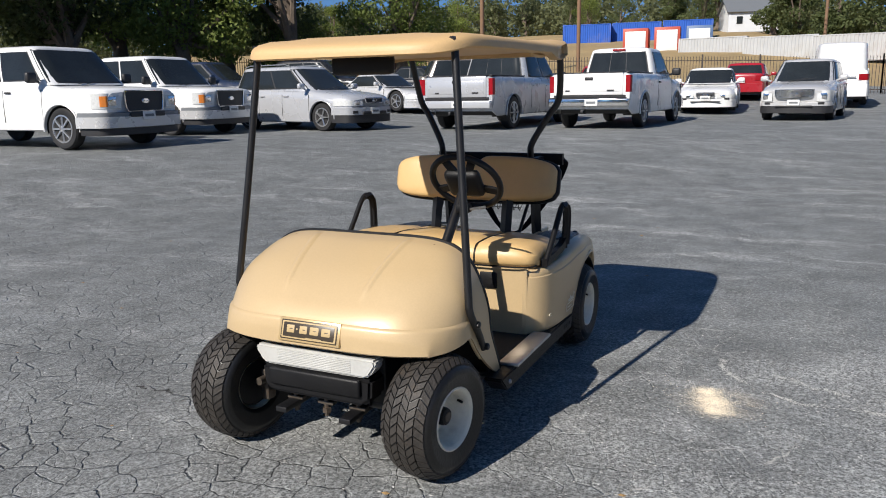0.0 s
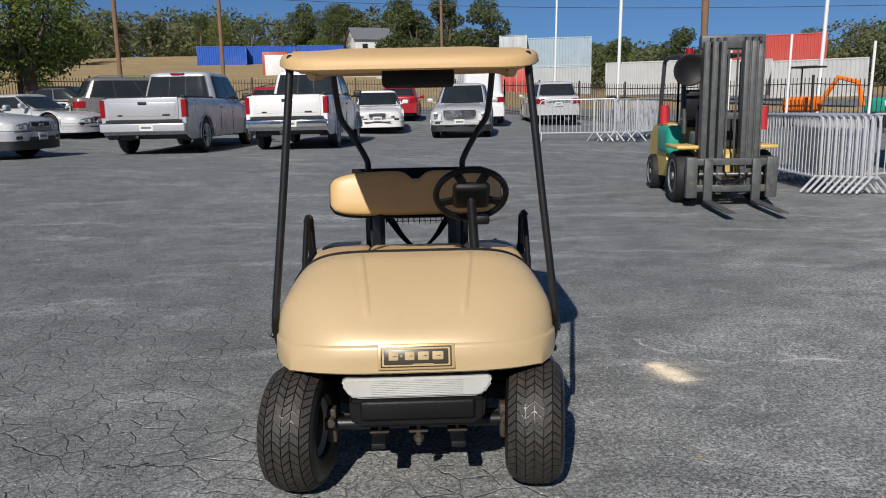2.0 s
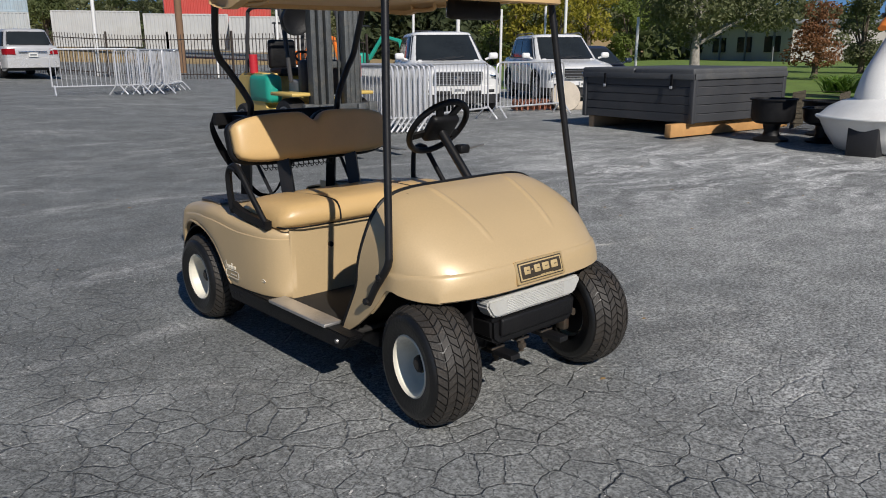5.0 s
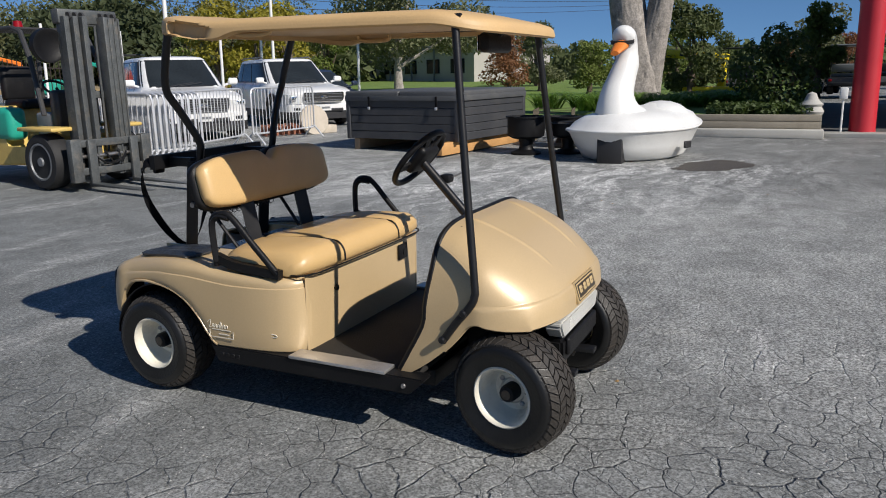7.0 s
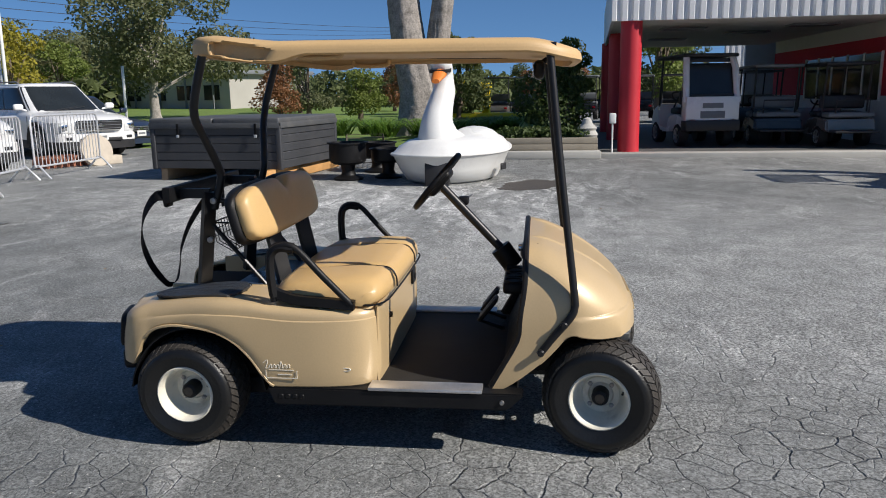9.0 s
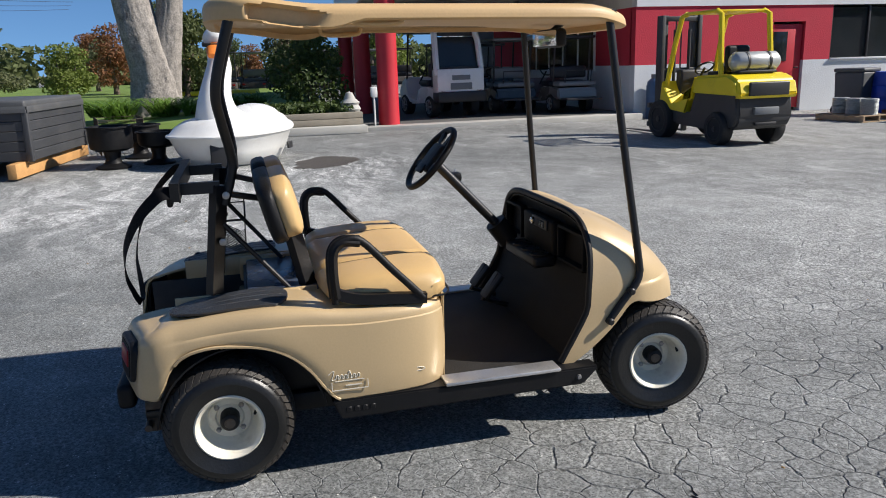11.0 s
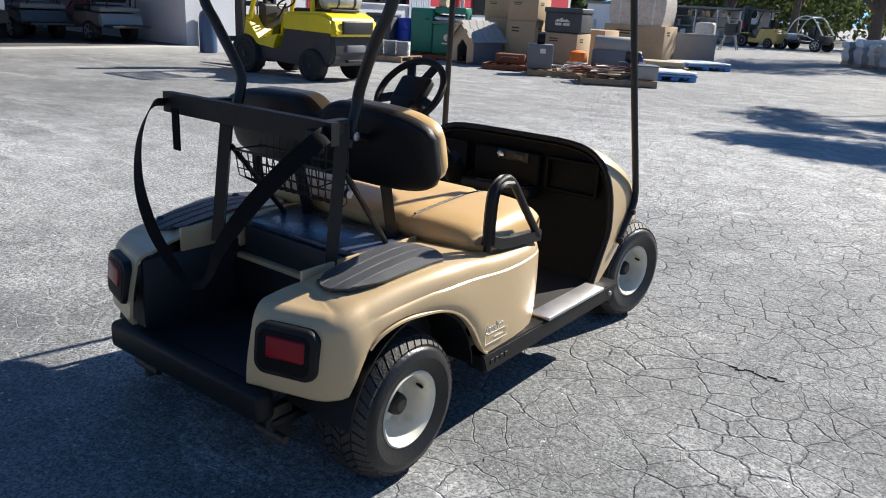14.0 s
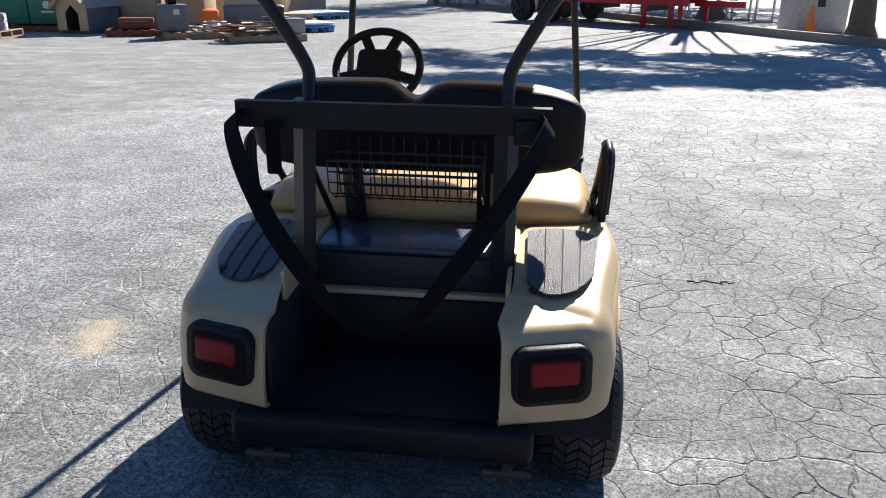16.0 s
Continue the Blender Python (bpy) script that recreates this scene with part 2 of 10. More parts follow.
TAN = mat("tan_plastic", (0.545, 0.402, 0.222), rough=0.40, metal=0.10, vary=0.05, scale=2.5, bump=0.03, fine=150, coat=0.4, dirt=(0.30, 0.22, 0.12), dirt_amount=0.14)
TAN_ROOF = mat("tan_roof", (0.60, 0.40, 0.19), rough=0.55, vary=0.06, scale=3, bump=0.05, fine=120, dirt=(0.35, 0.25, 0.14), dirt_amount=0.2)
VINYL = mat("tan_vinyl", (0.59, 0.395, 0.175), rough=0.38, vary=0.07, scale=5, bump=0.12, fine=220, dirt=(0.36, 0.23, 0.1), dirt_amount=0.2)
BLACK = mat("black_plastic", (0.006, 0.006, 0.0068), rough=0.5, spec=0.3, vary=0.3, scale=8, bump=0.15, fine=180, dirt=(0.04, 0.037, 0.034), dirt_amount=0.2)
BLACK_METAL = mat("black_powder_coat", (0.007, 0.007, 0.008), rough=0.42, vary=0.3, scale=10, bump=0.05, fine=120)
RUBBER = mat("tyre_rubber", (0.008, 0.008, 0.008), rough=0.38, vary=0.35, scale=9, bump=0.15, fine=90, dirt=(0.04, 0.034, 0.028), dirt_amount=0.15)
TREAD = mat("dusty_tread_rubber", (0.030, 0.026, 0.022), rough=0.6, vary=0.4, scale=14, bump=0.3, fine=120, dirt=(0.085, 0.062, 0.042), dirt_amount=0.5)
MAT_RUBBER = mat("floor_mat", (0.022, 0.0205, 0.019), rough=0.75, spec=0.3, vary=0.35, scale=7, bump=0.4, fine=240, dirt=(0.06, 0.055, 0.05), dirt_amount=0.3)
CREAM = mat("cream_wheel_paint", (0.76, 0.72, 0.60), rough=0.36, vary=0.06, scale=14, bump=0.04, dirt=(0.3, 0.22, 0.13), dirt_amount=0.45)
STEEL = mat("bare_steel", (0.42, 0.41, 0.40), rough=0.38, metal=0.9, vary=0.2, scale=20, bump=0.1, dirt=(0.22, 0.12, 0.06), dirt_amount=0.5)
ALU = mat("aluminium", (0.62, 0.61, 0.60), rough=0.42, metal=0.85, vary=0.12, scale=10, bump=0.12, fine=200, dirt=(0.2, 0.19, 0.17), dirt_amount=0.5)
FENDER_MAT = mat("pebbled_fender_mat", (0.026, 0.027, 0.029), rough=0.42, vary=0.3, scale=12, bump=0.6, fine=260, spec=0.8)
# paler than BLACK: haze over the bag well is put into this colour
WELL = mat("hazy_well_plastic", (0.022, 0.024, 0.028), rough=0.5, vary=0.25, scale=6, bump=0.15, fine=160, dirt=(0.07, 0.066, 0.06), dirt_amount=0.35)
DASH = mat("black_dash_plastic", (0.005, 0.005, 0.0055), rough=0.6, spec=0.15, vary=0.3, scale=8, bump=0.2, fine=200)
RUST = mat("rusty_steel", (0.09, 0.075, 0.06), rough=0.55, metal=0.5, vary=0.35, scale=25, bump=0.2, dirt=(0.13, 0.06, 0.03), dirt_amount=0.7)
GOLD = mat("gold_print", (0.46, 0.34, 0.17), rough=0.55, metal=0.0, vary=0.06, bump=0.0)
LENS = mat("clouded_lens", (0.49, 0.49, 0.465), rough=0.35, vary=0.08, scale=9, bump=0.1, fine=80, dirt=(0.42, 0.38, 0.3), dirt_amount=0.35)
RED_LENS = mat("red_lens", (0.26, 0.006, 0.012), rough=0.3, spec=0.25, vary=0.15, bump=0.02)
BADGE = mat("badge_film", (0.58, 0.42, 0.21), rough=0.3, metal=0.4, vary=0.08, scale=12, bump=0.02)
PRINT = mat("dark_print", (0.045, 0.034, 0.022), rough=0.35, vary=0.1, bump=0.0)
PALE_PRINT = mat("pale_print", (0.75, 0.70, 0.58), rough=0.4, vary=0.05, bump=0.0)
STRAP = mat("nylon_strap", (0.006, 0.006, 0.007), rough=0.75, spec=0.12, vary=0.2, scale=30, bump=0.3, fine=400)
NAVY = mat("navy_plastic", (0.045, 0.06, 0.095), rough=0.28, vary=0.2, scale=6, bump=0.1, fine=140)
RED_PAINT = mat("red_paint", (0.50, 0.022, 0.035), rough=0.5, vary=0.08, scale=2, bump=0.05, dirt=(0.3, 0.04, 0.05), dirt_amount=0.3)
WHITE_PAINT = mat("white_paint", (0.76, 0.76, 0.74), rough=0.5, vary=0.05, scale=3, bump=0.04, dirt=(0.45, 0.43, 0.4), dirt_amount=0.35)
CAR_GLASS = glass("car_glass", (0.020, 0.024, 0.026), 0.08)
PLATE = mat("plate", (0.68, 0.68, 0.66), rough=0.4, vary=0.06, bump=0.0)
CHROME = mat("chrome", (0.72, 0.72, 0.72), rough=0.15, metal=1.0, vary=0.05, bump=0.0)
GALV = mat("galvanised_steel", (0.62, 0.63, 0.64), rough=0.4, metal=0.6, vary=0.1, scale=12, bump=0.05)
HEADLIGHT = mat("headlight_lens", (0.62, 0.63, 0.62), rough=0.12, vary=0.2, scale=18, bump=0.05, spec=0.7)
AMBER = mat("amber_lens", (0.7, 0.22, 0.04), rough=0.2, vary=0.1, bump=0.0)


# ---- mesh helpers ----
def part(name, bm, material, parent=None, label="", smooth=True, angle=40.0):
    """Links a bmesh as one mesh object under a thing or a part."""
    me = bpy.data.meshes.new(name)
    bmesh.ops.recalc_face_normals(bm, faces=bm.faces)
    lim = radians(angle)
    for f in bm.faces:
        f.smooth = smooth
    if smooth:
        for e in bm.edges:
            if len(e.link_faces) == 2 and e.calc_face_angle(0.0) > lim:
                e.smooth = False
    bm.to_mesh(me)
    bm.free()
    me.materials.append(material)
    ob = new(name, me)
    if parent:
        ob.parent = parent
    if label:
        ob["label"] = label
    return ob


def thing(name, x, y, z=0.0, turn=0.0, label="", category="", group="", kind=""):
    ob = new(name)
    ob.empty_display_size = 0.2
    ob.matrix_world = pose(x, y, z, 0, 0, turn)
    return tagged(ob, label, category, group, kind)


def box(bm, c, s, bevel=0.0, seg=2, rot=None, taper=1.0):
    """A bevelled box with centre c and size s; taper narrows its top."""
    made = bmesh.ops.create_cube(bm, size=1.0)["verts"]
    for v in made:
        k = taper if v.co.z > 0 else 1.0
        v.co = Vector((v.co.x * s[0] * k, v.co.y * s[1] * k, v.co.z * s[2]))
    if bevel:
        es = list({e for v in made for e in v.link_edges})
        r = bmesh.ops.bevel(bm, geom=es, offset=min(bevel, 0.49 * min(s)), segments=seg, affect="EDGES", profile=0.5)
        made = list({v for f in r["faces"] for v in f.verts} | {v for v in made if v.is_valid})
    m = Matrix.Translation(c) @ (rot if rot else Matrix())
    for v in made:
        v.co = m @ v.co
    return bm


def new_box(c, s, bevel=0.0, seg=2, rot=None, taper=1.0):
    return box(bmesh.new(), c, s, bevel, seg, rot, taper)


def frame_of(d):
    d = Vector(d).normalized()
    a = d.orthogonal().normalized() if abs(d.z) > 0.95 else d.cross(Vector((0, 0, 1))).normalized()
    return a, a.cross(d).normalized()


def rings_to_faces(bm, rings, closed=True, cap=True):
    for r, s in zip(rings, rings[1:]):
        n = len(r)
        for i in range(n if closed else n - 1):
            j = (i + 1) % n
            try:
                bm.faces.new((r[i], r[j], s[j], s[i]))
            except ValueError:
                pass
    if cap and closed:
        bm.faces.new(rings[0][::-1])
        bm.faces.new(rings[-1])
    return bm


def smooth_path(pts, steps=6):
    """A Catmull-Rom curve through the points."""
    p = [Vector(q) for q in pts]
    if len(p) < 3:
        return p
    p = [2 * p[0] - p[1]] + p + [2 * p[-1] - p[-2]]
    out = []
    for i in range(1, len(p) - 2):
        for k in range(steps):
            t = k / steps
            a, b, c, d = p[i - 1:i + 3]
            out.append(0.5 * ((2 * b) + (c - a) * t + (2 * a - 5 * b + 4 * c - d) * t * t + (3 * b - a - 3 * c + d) * t ** 3))
    out.append(p[-2])
    return out


def tube(bm, pts, r, seg=10, steps=0, flat=None, closed=False):
    """A tube along the points; steps > 0 rounds the path; flat=(width, thickness) makes it a strap."""
    path = smooth_path(pts, steps) if steps else [Vector(q) for q in pts]
    rings, side = [], None
    for i, p in enumerate(path):
        d = (path[min(i + 1, len(path) - 1)] - path[max(i - 1, 0)]).normalized()
        if side is None:
            side, up = frame_of(d)
        else:
            side = (side - d * side.dot(d)).normalized()
            up = side.cross(d).normalized()
        ring = []
        for k in range(seg):
            a = 2 * math.pi * (k + 0.5) / seg
            if flat:
                q = side * (flat[0] / 2 * (1 if math.cos(a) > 0 else -1)) + up * (flat[1] / 2 * (1 if math.sin(a) > 0 else -1))
            else:
                q = side * (r * math.cos(a)) + up * (r * math.sin(a))
            ring.append(bm.verts.new(p + q))
        rings.append(ring)
    return rings_to_faces(bm, rings)


def new_tube(pts, r, seg=10, steps=0, flat=None):
    return tube(bmesh.new(), pts, r, seg, steps, flat)


def lathe(bm, profile, centre=(0, 0, 0), axis="x", seg=32, cap=True):
    """Turns a profile of (radius, along) round an axis."""
    rings = []
    for r, h in profile:
        ring = []
        for k in range(seg):
            a = 2 * math.pi * k / seg
            u, v = r * math.cos(a), r * math.sin(a)
            q = {"x": (h, u, v), "y": (u, h, v), "z": (u, v, h)}[axis]
            ring.append(bm.verts.new(Vector(q) + Vector(centre)))
        rings.append(ring)
    return rings_to_faces(bm, rings, cap=cap)


def prism(bm, outline, a, b, axis="x"):
    """An outline in a plane, drawn out along an axis from a to b."""
    def at(p, h):
        return {"x": (h, p[0], p[1]), "y": (p[0], h, p[1]), "z": (p[0], p[1], h)}[axis]
    r = [bm.verts.new(at(p, a)) for p in outline]
    s = [bm.verts.new(at(p, b)) for p in outline]
    return rings_to_faces(bm, [r, s])


def curve(pairs):
    """A smooth function through (x, value) pairs."""
    xs, ys = [p[0] for p in pairs], [p[1] for p in pairs]

    def f(x):
        if x <= xs[0]:
            return ys[0]
        for i in range(len(xs) - 1):
            if x <= xs[i + 1]:
                t = (x - xs[i]) / (xs[i + 1] - xs[i])
                p0, p1, p2, p3 = ys[max(i - 1, 0)], ys[i], ys[i + 1], ys[min(i + 2, len(ys) - 1)]
                m1 = (p2 - p0) / (xs[i + 1] - xs[max(i - 1, 0)]) * (xs[i + 1] - xs[i])
                m2 = (p3 - p1) / (xs[min(i + 2, len(xs) - 1)] - xs[i]) * (xs[i + 1] - xs[i])
                return (2 * t ** 3 - 3 * t * t + 1) * p1 + (t ** 3 - 2 * t * t + t) * m1 + (3 * t * t - 2 * t ** 3) * p2 + (t ** 3 - t * t) * m2
        return ys[-1]
    return f


def shell(bm, ys, top, lip, half, power, arc=28, shift=None, even=None):
    """A bonnet-like skin: over each station y it runs from one lip over the top to the other lip."""
    rings = []
    for y in ys:
        t, l, w, n = top(y), lip(y), half(y), power(y)
        ring = []
        if even:
            # evenly spaced across the top, then evenly down the sides
            knee = (1 - 0.93 ** n) ** (1 / n)
            side = [(0.93 * k / even[0], (1 - (0.93 * k / even[0]) ** n) ** (1 / n)) for k in range(even[0] + 1)]
            side += [((1 - (knee * (1 - k / even[1])) ** n) ** (1 / n), knee * (1 - k / even[1])) for k in range(1, even[1] + 1)]
            pts = [(-u, v) for u, v in side[:0:-1]] + side
        else:
            pts = []
            for k in range(arc + 1):
                a = math.pi * k / arc - math.pi / 2
                pts.append((math.copysign(abs(math.sin(a)) ** (2 / n), math.sin(a)), abs(math.cos(a)) ** (2 / n)))
        for u, v in pts:
            q = Vector((w * u, y, l + (t - l) * v))
            ring.append(bm.verts.new(shift(q, y) if shift else q))
        rings.append(ring)
    rings_to_faces(bm, rings, closed=False)
    return rings


def spread(a, b, n):
    return [a + (b - a) * i / (n - 1) for i in range(n)]


def thicken(bm, d):
    bmesh.ops.recalc_face_normals(bm, faces=bm.faces)
    bmesh.ops.solidify(bm, geom=bm.faces, thickness=d)
    return bm


def ease(a, b, x):
    u = min(1.0, max(0.0, (x - a) / (b - a)))
    return u * u * (3 - 2 * u)


def ground_z(x, y):
    """The lot lies level round the cart and rises towards its far corner."""
    s = -0.55 * x + 0.83 * y
    near = 0.06 * ease(7.5, 11.5, 0.5 * x + 0.85 * y)
    return max(0.42 * ease(8, 16, s), near) + 0.05 * min(45.0, max(0.0, s - 22.0)) - 0.08 * ease(-1.0, -7.0, y)

# ---- ground ----
def build_ground():
    c = [math.sinh(u * 5.6) / math.sinh(5.6) * 900 for u in spread(-1, 1, 161)]
    verts = [(x, y, ground_z(x, y)) for y in c for x in c]
    n = len(c)
    faces = [(j * n + i, j * n + i + 1, (j + 1) * n + i + 1, (j + 1) * n + i) for j in range(n - 1) for i in range(n - 1)]
    me = bpy.data.meshes.new("ground")
    me.from_pydata(verts, [], faces)
    for p in me.polygons:
        p.use_smooth = True
    me.materials.append(asphalt())
    tagged(new("ground", me), "cracked grey asphalt yard with dusty scuffs", "ground", kind="structure")


build_ground()

# ---- the golf cart: y = 0 at its front axle, y grows to its rear, x = 0 on its middle line ----
CART_X, CART_Y = -1.547, 2.35
cart = thing("golf_cart", CART_X, CART_Y, 0.0, -0.75, "tan two-seat golf cart with roof, black trim and cream wheels", "golf cart")


def crown(radius, width, x):
    """The rounded crown of the tyre at x from its middle."""
    return radius - 0.040 * (abs(x) / (width * 0.5)) ** 3.0


def tyre_mesh(radius, width, rim_r):
    """A low-pressure turf tyre with a round crown and bulging sidewalls."""
    bm = bmesh.new()
    w = width / 2
    side = [(rim_r, 0.72), (rim_r + 0.010, 0.84), (rim_r + 0.016, 0.88), (rim_r + 0.022, 0.88), (rim_r + 0.040, 0.99), (radius - 0.066, 1.0), (radius - 0.064, 1.012), (radius - 0.058, 1.005), (radius - 0.045, 0.975)]
    prof = [(r, -x * w) for r, x in side]
    prof += [(crown(radius, width, x * w) - 0.0075, x * w) for x in spread(-0.93, 0.93, 17)]
    prof += [(r, x * w) for r, x in side[::-1]]
    lathe(bm, prof, seg=72, cap=False)
    return bm


def tread_mesh(radius, width):
    """Herringbone rows of slanted blocks, parted by narrow grooves."""
    bm = bmesh.new()
    rows, count = 6, 42
    pitch = width * 0.90 / rows
    for row in range(rows):
        cx = (row - (rows - 1) / 2) * pitch
        lean = (1 if row % 2 else -1) * 0.36 * 2 * math.pi / count
        for k in range(count):
            a0 = 2 * math.pi * k / count
            a1 = a0 + 2 * math.pi / count * 0.80
            x0, x1 = cx - pitch * 0.44, cx + pitch * 0.44
            quad = [(x0, a0 - lean), (x1, a0 + lean), (x1, a1 + lean), (x0, a1 - lean)]
            lo, hi = [], []
            for x, a in quad:
                r = crown(radius, width, x)
                lo.append(bm.verts.new((x, (r - 0.009) * math.cos(a), (r - 0.009) * math.sin(a))))
                hi.append(bm.verts.new((x, r * math.cos(a), r * math.sin(a))))
            bm.faces.new(hi)
            for i in range(4):
                j = (i + 1) % 4
                bm.faces.new((lo[i], lo[j], hi[j], hi[i]))
    return bm


def cart_wheel(x, y, radius, width, side, steer=0.0):
    """side = 1 where the outer face points to +x."""
    hub = new("wheel")
    hub.empty_display_size = 0.1
    hub.parent = cart
    hub.matrix_local = pose(x, y, radius, 0, 0, steer + (0 if side > 0 else 180))
    rim_r, w = 0.104, width / 2
    part("tyre", tyre_mesh(radius, width, rim_r), RUBBER, hub, "worn black turf tyre")
    part("tread", tread_mesh(radius, width), TREAD, hub, angle=20)
    bm = bmesh.new()
    lathe(bm, [(0.108, -w * 0.70), (0.108, w * 0.74), (0.116, w * 0.80), (0.117, w * 0.87), (0.112, w * 0.90), (0.105, w * 0.84), (0.100, w * 0.78), (0.094, w * 0.30), (0.089, w * 0.10), (0.078, -w * 0.04), (0.074, -w * 0.04), (0.070, w * 0.05), (0.050, w * 0.08), (0.044, w * 0.0), (0.0, w * 0.0), (0.0, -w * 0.1), (0.094, -w * 0.16), (0.098, -w * 0.7)], seg=40, cap=False)
    part("rim", bm, CREAM, hub, "cream painted steel wheel rim")
    bm = bmesh.new()
    lathe(bm, [(0.0, 0.0), (0.033, 0.0), (0.033, w * 0.42), (0.029, w * 0.52), (0.020, w * 0.56), (0.0, w * 0.56)], seg=24)
    cap = part("hub_cap", bm, BLACK, hub)
    bm = bmesh.new()
    lathe(bm, [(0.0, -w * 0.55), (0.090, -w * 0.55), (0.092, -w * 0.20), (0.0, -w * 0.18)], seg=28)
    part("brake_drum", bm, BLACK, hub)
    bm = bmesh.new()
    lathe(bm, [(0.0, w * 0.55), (0.019, w * 0.55), (0.017, w * 0.585), (0.0, w * 0.59)], seg=20)
    part("hub_end", bm, RUST, cap)
    for k in range(4):
        a = math.pi / 4 + k * math.pi / 2
        bm = bmesh.new()
        lathe(bm, [(0.0, w * 0.02), (0.011, w * 0.02), (0.009, w * 0.14), (0.005, w * 0.17), (0.0, w * 0.17)], centre=(0, 0.058 * math.cos(a), 0.058 * math.sin(a)), seg=6)
        part("lug_nut", bm, STEEL, hub)
    part("valve", new_tube([(w * 0.4, 0.09, 0.03), (w * 0.62, 0.085, 0.028)], 0.005, 8), BLACK, hub)


for s in (-1, 1):
    cart_wheel(s * 0.43, 0.0, 0.229, 0.205, s, steer=-9)
    cart_wheel(s * 0.475, 1.645, 0.224, 0.215, s)

# front cowl
c_top = curve([(-0.13, 0.475), (-0.125, 0.528), (-0.105, 0.578), (-0.05, 0.636), (0.03, 0.698), (0.12, 0.748), (0.22, 0.791), (0.29, 0.806)])
c_lip = curve([(-0.13, 0.468), (-0.09, 0.469), (-0.05, 0.472), (0.02, 0.482), (0.06, 0.490), (0.10, 0.478), (0.15, 0.425), (0.20, 0.36), (0.25, 0.29), (0.29, 0.245)])
c_half = curve([(-0.13, 0.43), (-0.07, 0.47), (0.02, 0.498), (0.15, 0.508), (0.29, 0.510)])
c_pow = curve([(-0.13, 3.6), (-0.05, 4.2), (0.10, 5.0), (0.29, 6.0)])


def cowl_shift(q, y):
    s = (y + 0.13) / 0.42
    w = abs(q.x) / 0.5
    rear = 0.0 if q.z > 0.70 else 0.02 * ease(0.70, 0.5, q.z) + 0.115 * ease(0.50, 0.24, q.z)
    q.y += s ** 3 * rear + 0.13 * (1 - s) ** 1.5 * w ** 4
    # two creases that run down the bonnet
    q.z += 0.0065 * math.exp(-((abs(q.x) - 0.155 - 0.075 * s) / 0.0085) ** 2) * ease(0.16, 0.30, s) * ease(1.0, 0.86, s)
    # below a seam the nose band stands proud and flares to the lip
    zs = 0.560 - 0.012 * w ** 2
    low = ease(zs + 0.003, zs - 0.004, q.z) * ease(0.62, 0.40, s)
    q.y -= 0.006 * low
    q.x *= 1 + 0.012 * low * w
    q.x *= 1 - 0.065 * ease(0.50, 0.82, q.z) * s
    return q


bm = bmesh.new()
skin = shell(bm, spread(-0.13, -0.104, 22) + spread(-0.10, -0.02, 28) + spread(-0.01, 0.29, 22), c_top, c_lip, c_half, c_pow, shift=cowl_shift, even=(90, 34))
lip_path = [r[0].co.copy() for r in skin[:0:-1]] + [v.co.copy() for v in skin[0]] + [r[-1].co.copy() for r in skin[1:]]
part("front_cowl", thicken(bm, -0.012), TAN, cart, "gold tan moulded front cowl")
# rolled lower lip and black rear edging of the cowl
bm = bmesh.new()
edge = [cowl_shift(Vector((x, 0.29, z)), 0.29) for x, z in [(0.512 * math.copysign(abs(math.sin(a)) ** (2 / 6.0), math.sin(a)), 0.245 + 0.561 * abs(math.cos(a)) ** (2 / 6.0)) for a in spread(-1.5707, 1.5707, 121)]]
tube(bm, [p + Vector((0, 0.004, 0.006)) for p in edge], 0.013, 8)
part("cowl_edging", bm, BLACK, cart, "black rubber edge trim")
lip_path = [p for p in lip_path if p.y < 0.24]
thin = [lip_path[0]]
for p in lip_path[1:]:
    if (p - thin[-1]).length > 0.006:
        thin.append(p)
part("cowl_lip", new_tube(thin, 0.0065, 8), TAN, cart)
# black lining inside the rear rim of the cowl
bm = bmesh.new()
rings_to_faces(bm, [[bm.verts.new((p.x * 0.978, p.y + dy, 0.24 + (p.z - 0.24) * 0.978)) for p in edge] for dy in (0.006, -0.07)], closed=False)
part("cowl_lining", thicken(bm, 0.004), BLACK, cart)

# badge: a raised plate with plain marks on it
tilt = Matrix.Rotation(radians(-17), 4, "X") @ Matrix.Diagonal((1.18, 1.0, 1.14, 1.0))


def badge_piece(name, x, z, w, h, proud, material, label=""):
    m = Matrix.Translation((0, -0.130, 0.526)) @ tilt
    b = new_box((x, -proud / 2, z), (w, proud, h), min(0.004, proud * 0.4), 2)
    b.transform(m)
    return part(name, b, material, plate if plate else cart, label)


plate = None
plate = badge_piece("badge", 0, 0, 0.225, 0.076, 0.016, BADGE, "gold rectangular nose badge with dark marks")
badge_piece("badge_border", 0, 0, 0.208, 0.064, 0.018, PRINT)
badge_piece("badge_rim", 0, 0, 0.201, 0.058, 0.019, GOLD)
badge_piece("badge_field", 0, 0, 0.190, 0.049, 0.020, PRINT)
for bx, bw, bh in ((-0.066, 0.030, 0.027), (-0.043, 0.008, 0.007), (-0.019, 0.030, 0.027), (0.021, 0.034, 0.027), (0.063, 0.034, 0.027)):
    badge_piece("badge_mark", bx, 0.003, bw, bh, 0.0215, GOLD)
    if bh > 0.01:
        badge_piece("badge_slot", bx + 0.003, 0.003, bw * 0.55, bh * 0.24, 0.0220, PRINT)
badge_piece("badge_mark", 0.02, -0.0215, 0.06, 0.0022, 0.0212, GOLD)

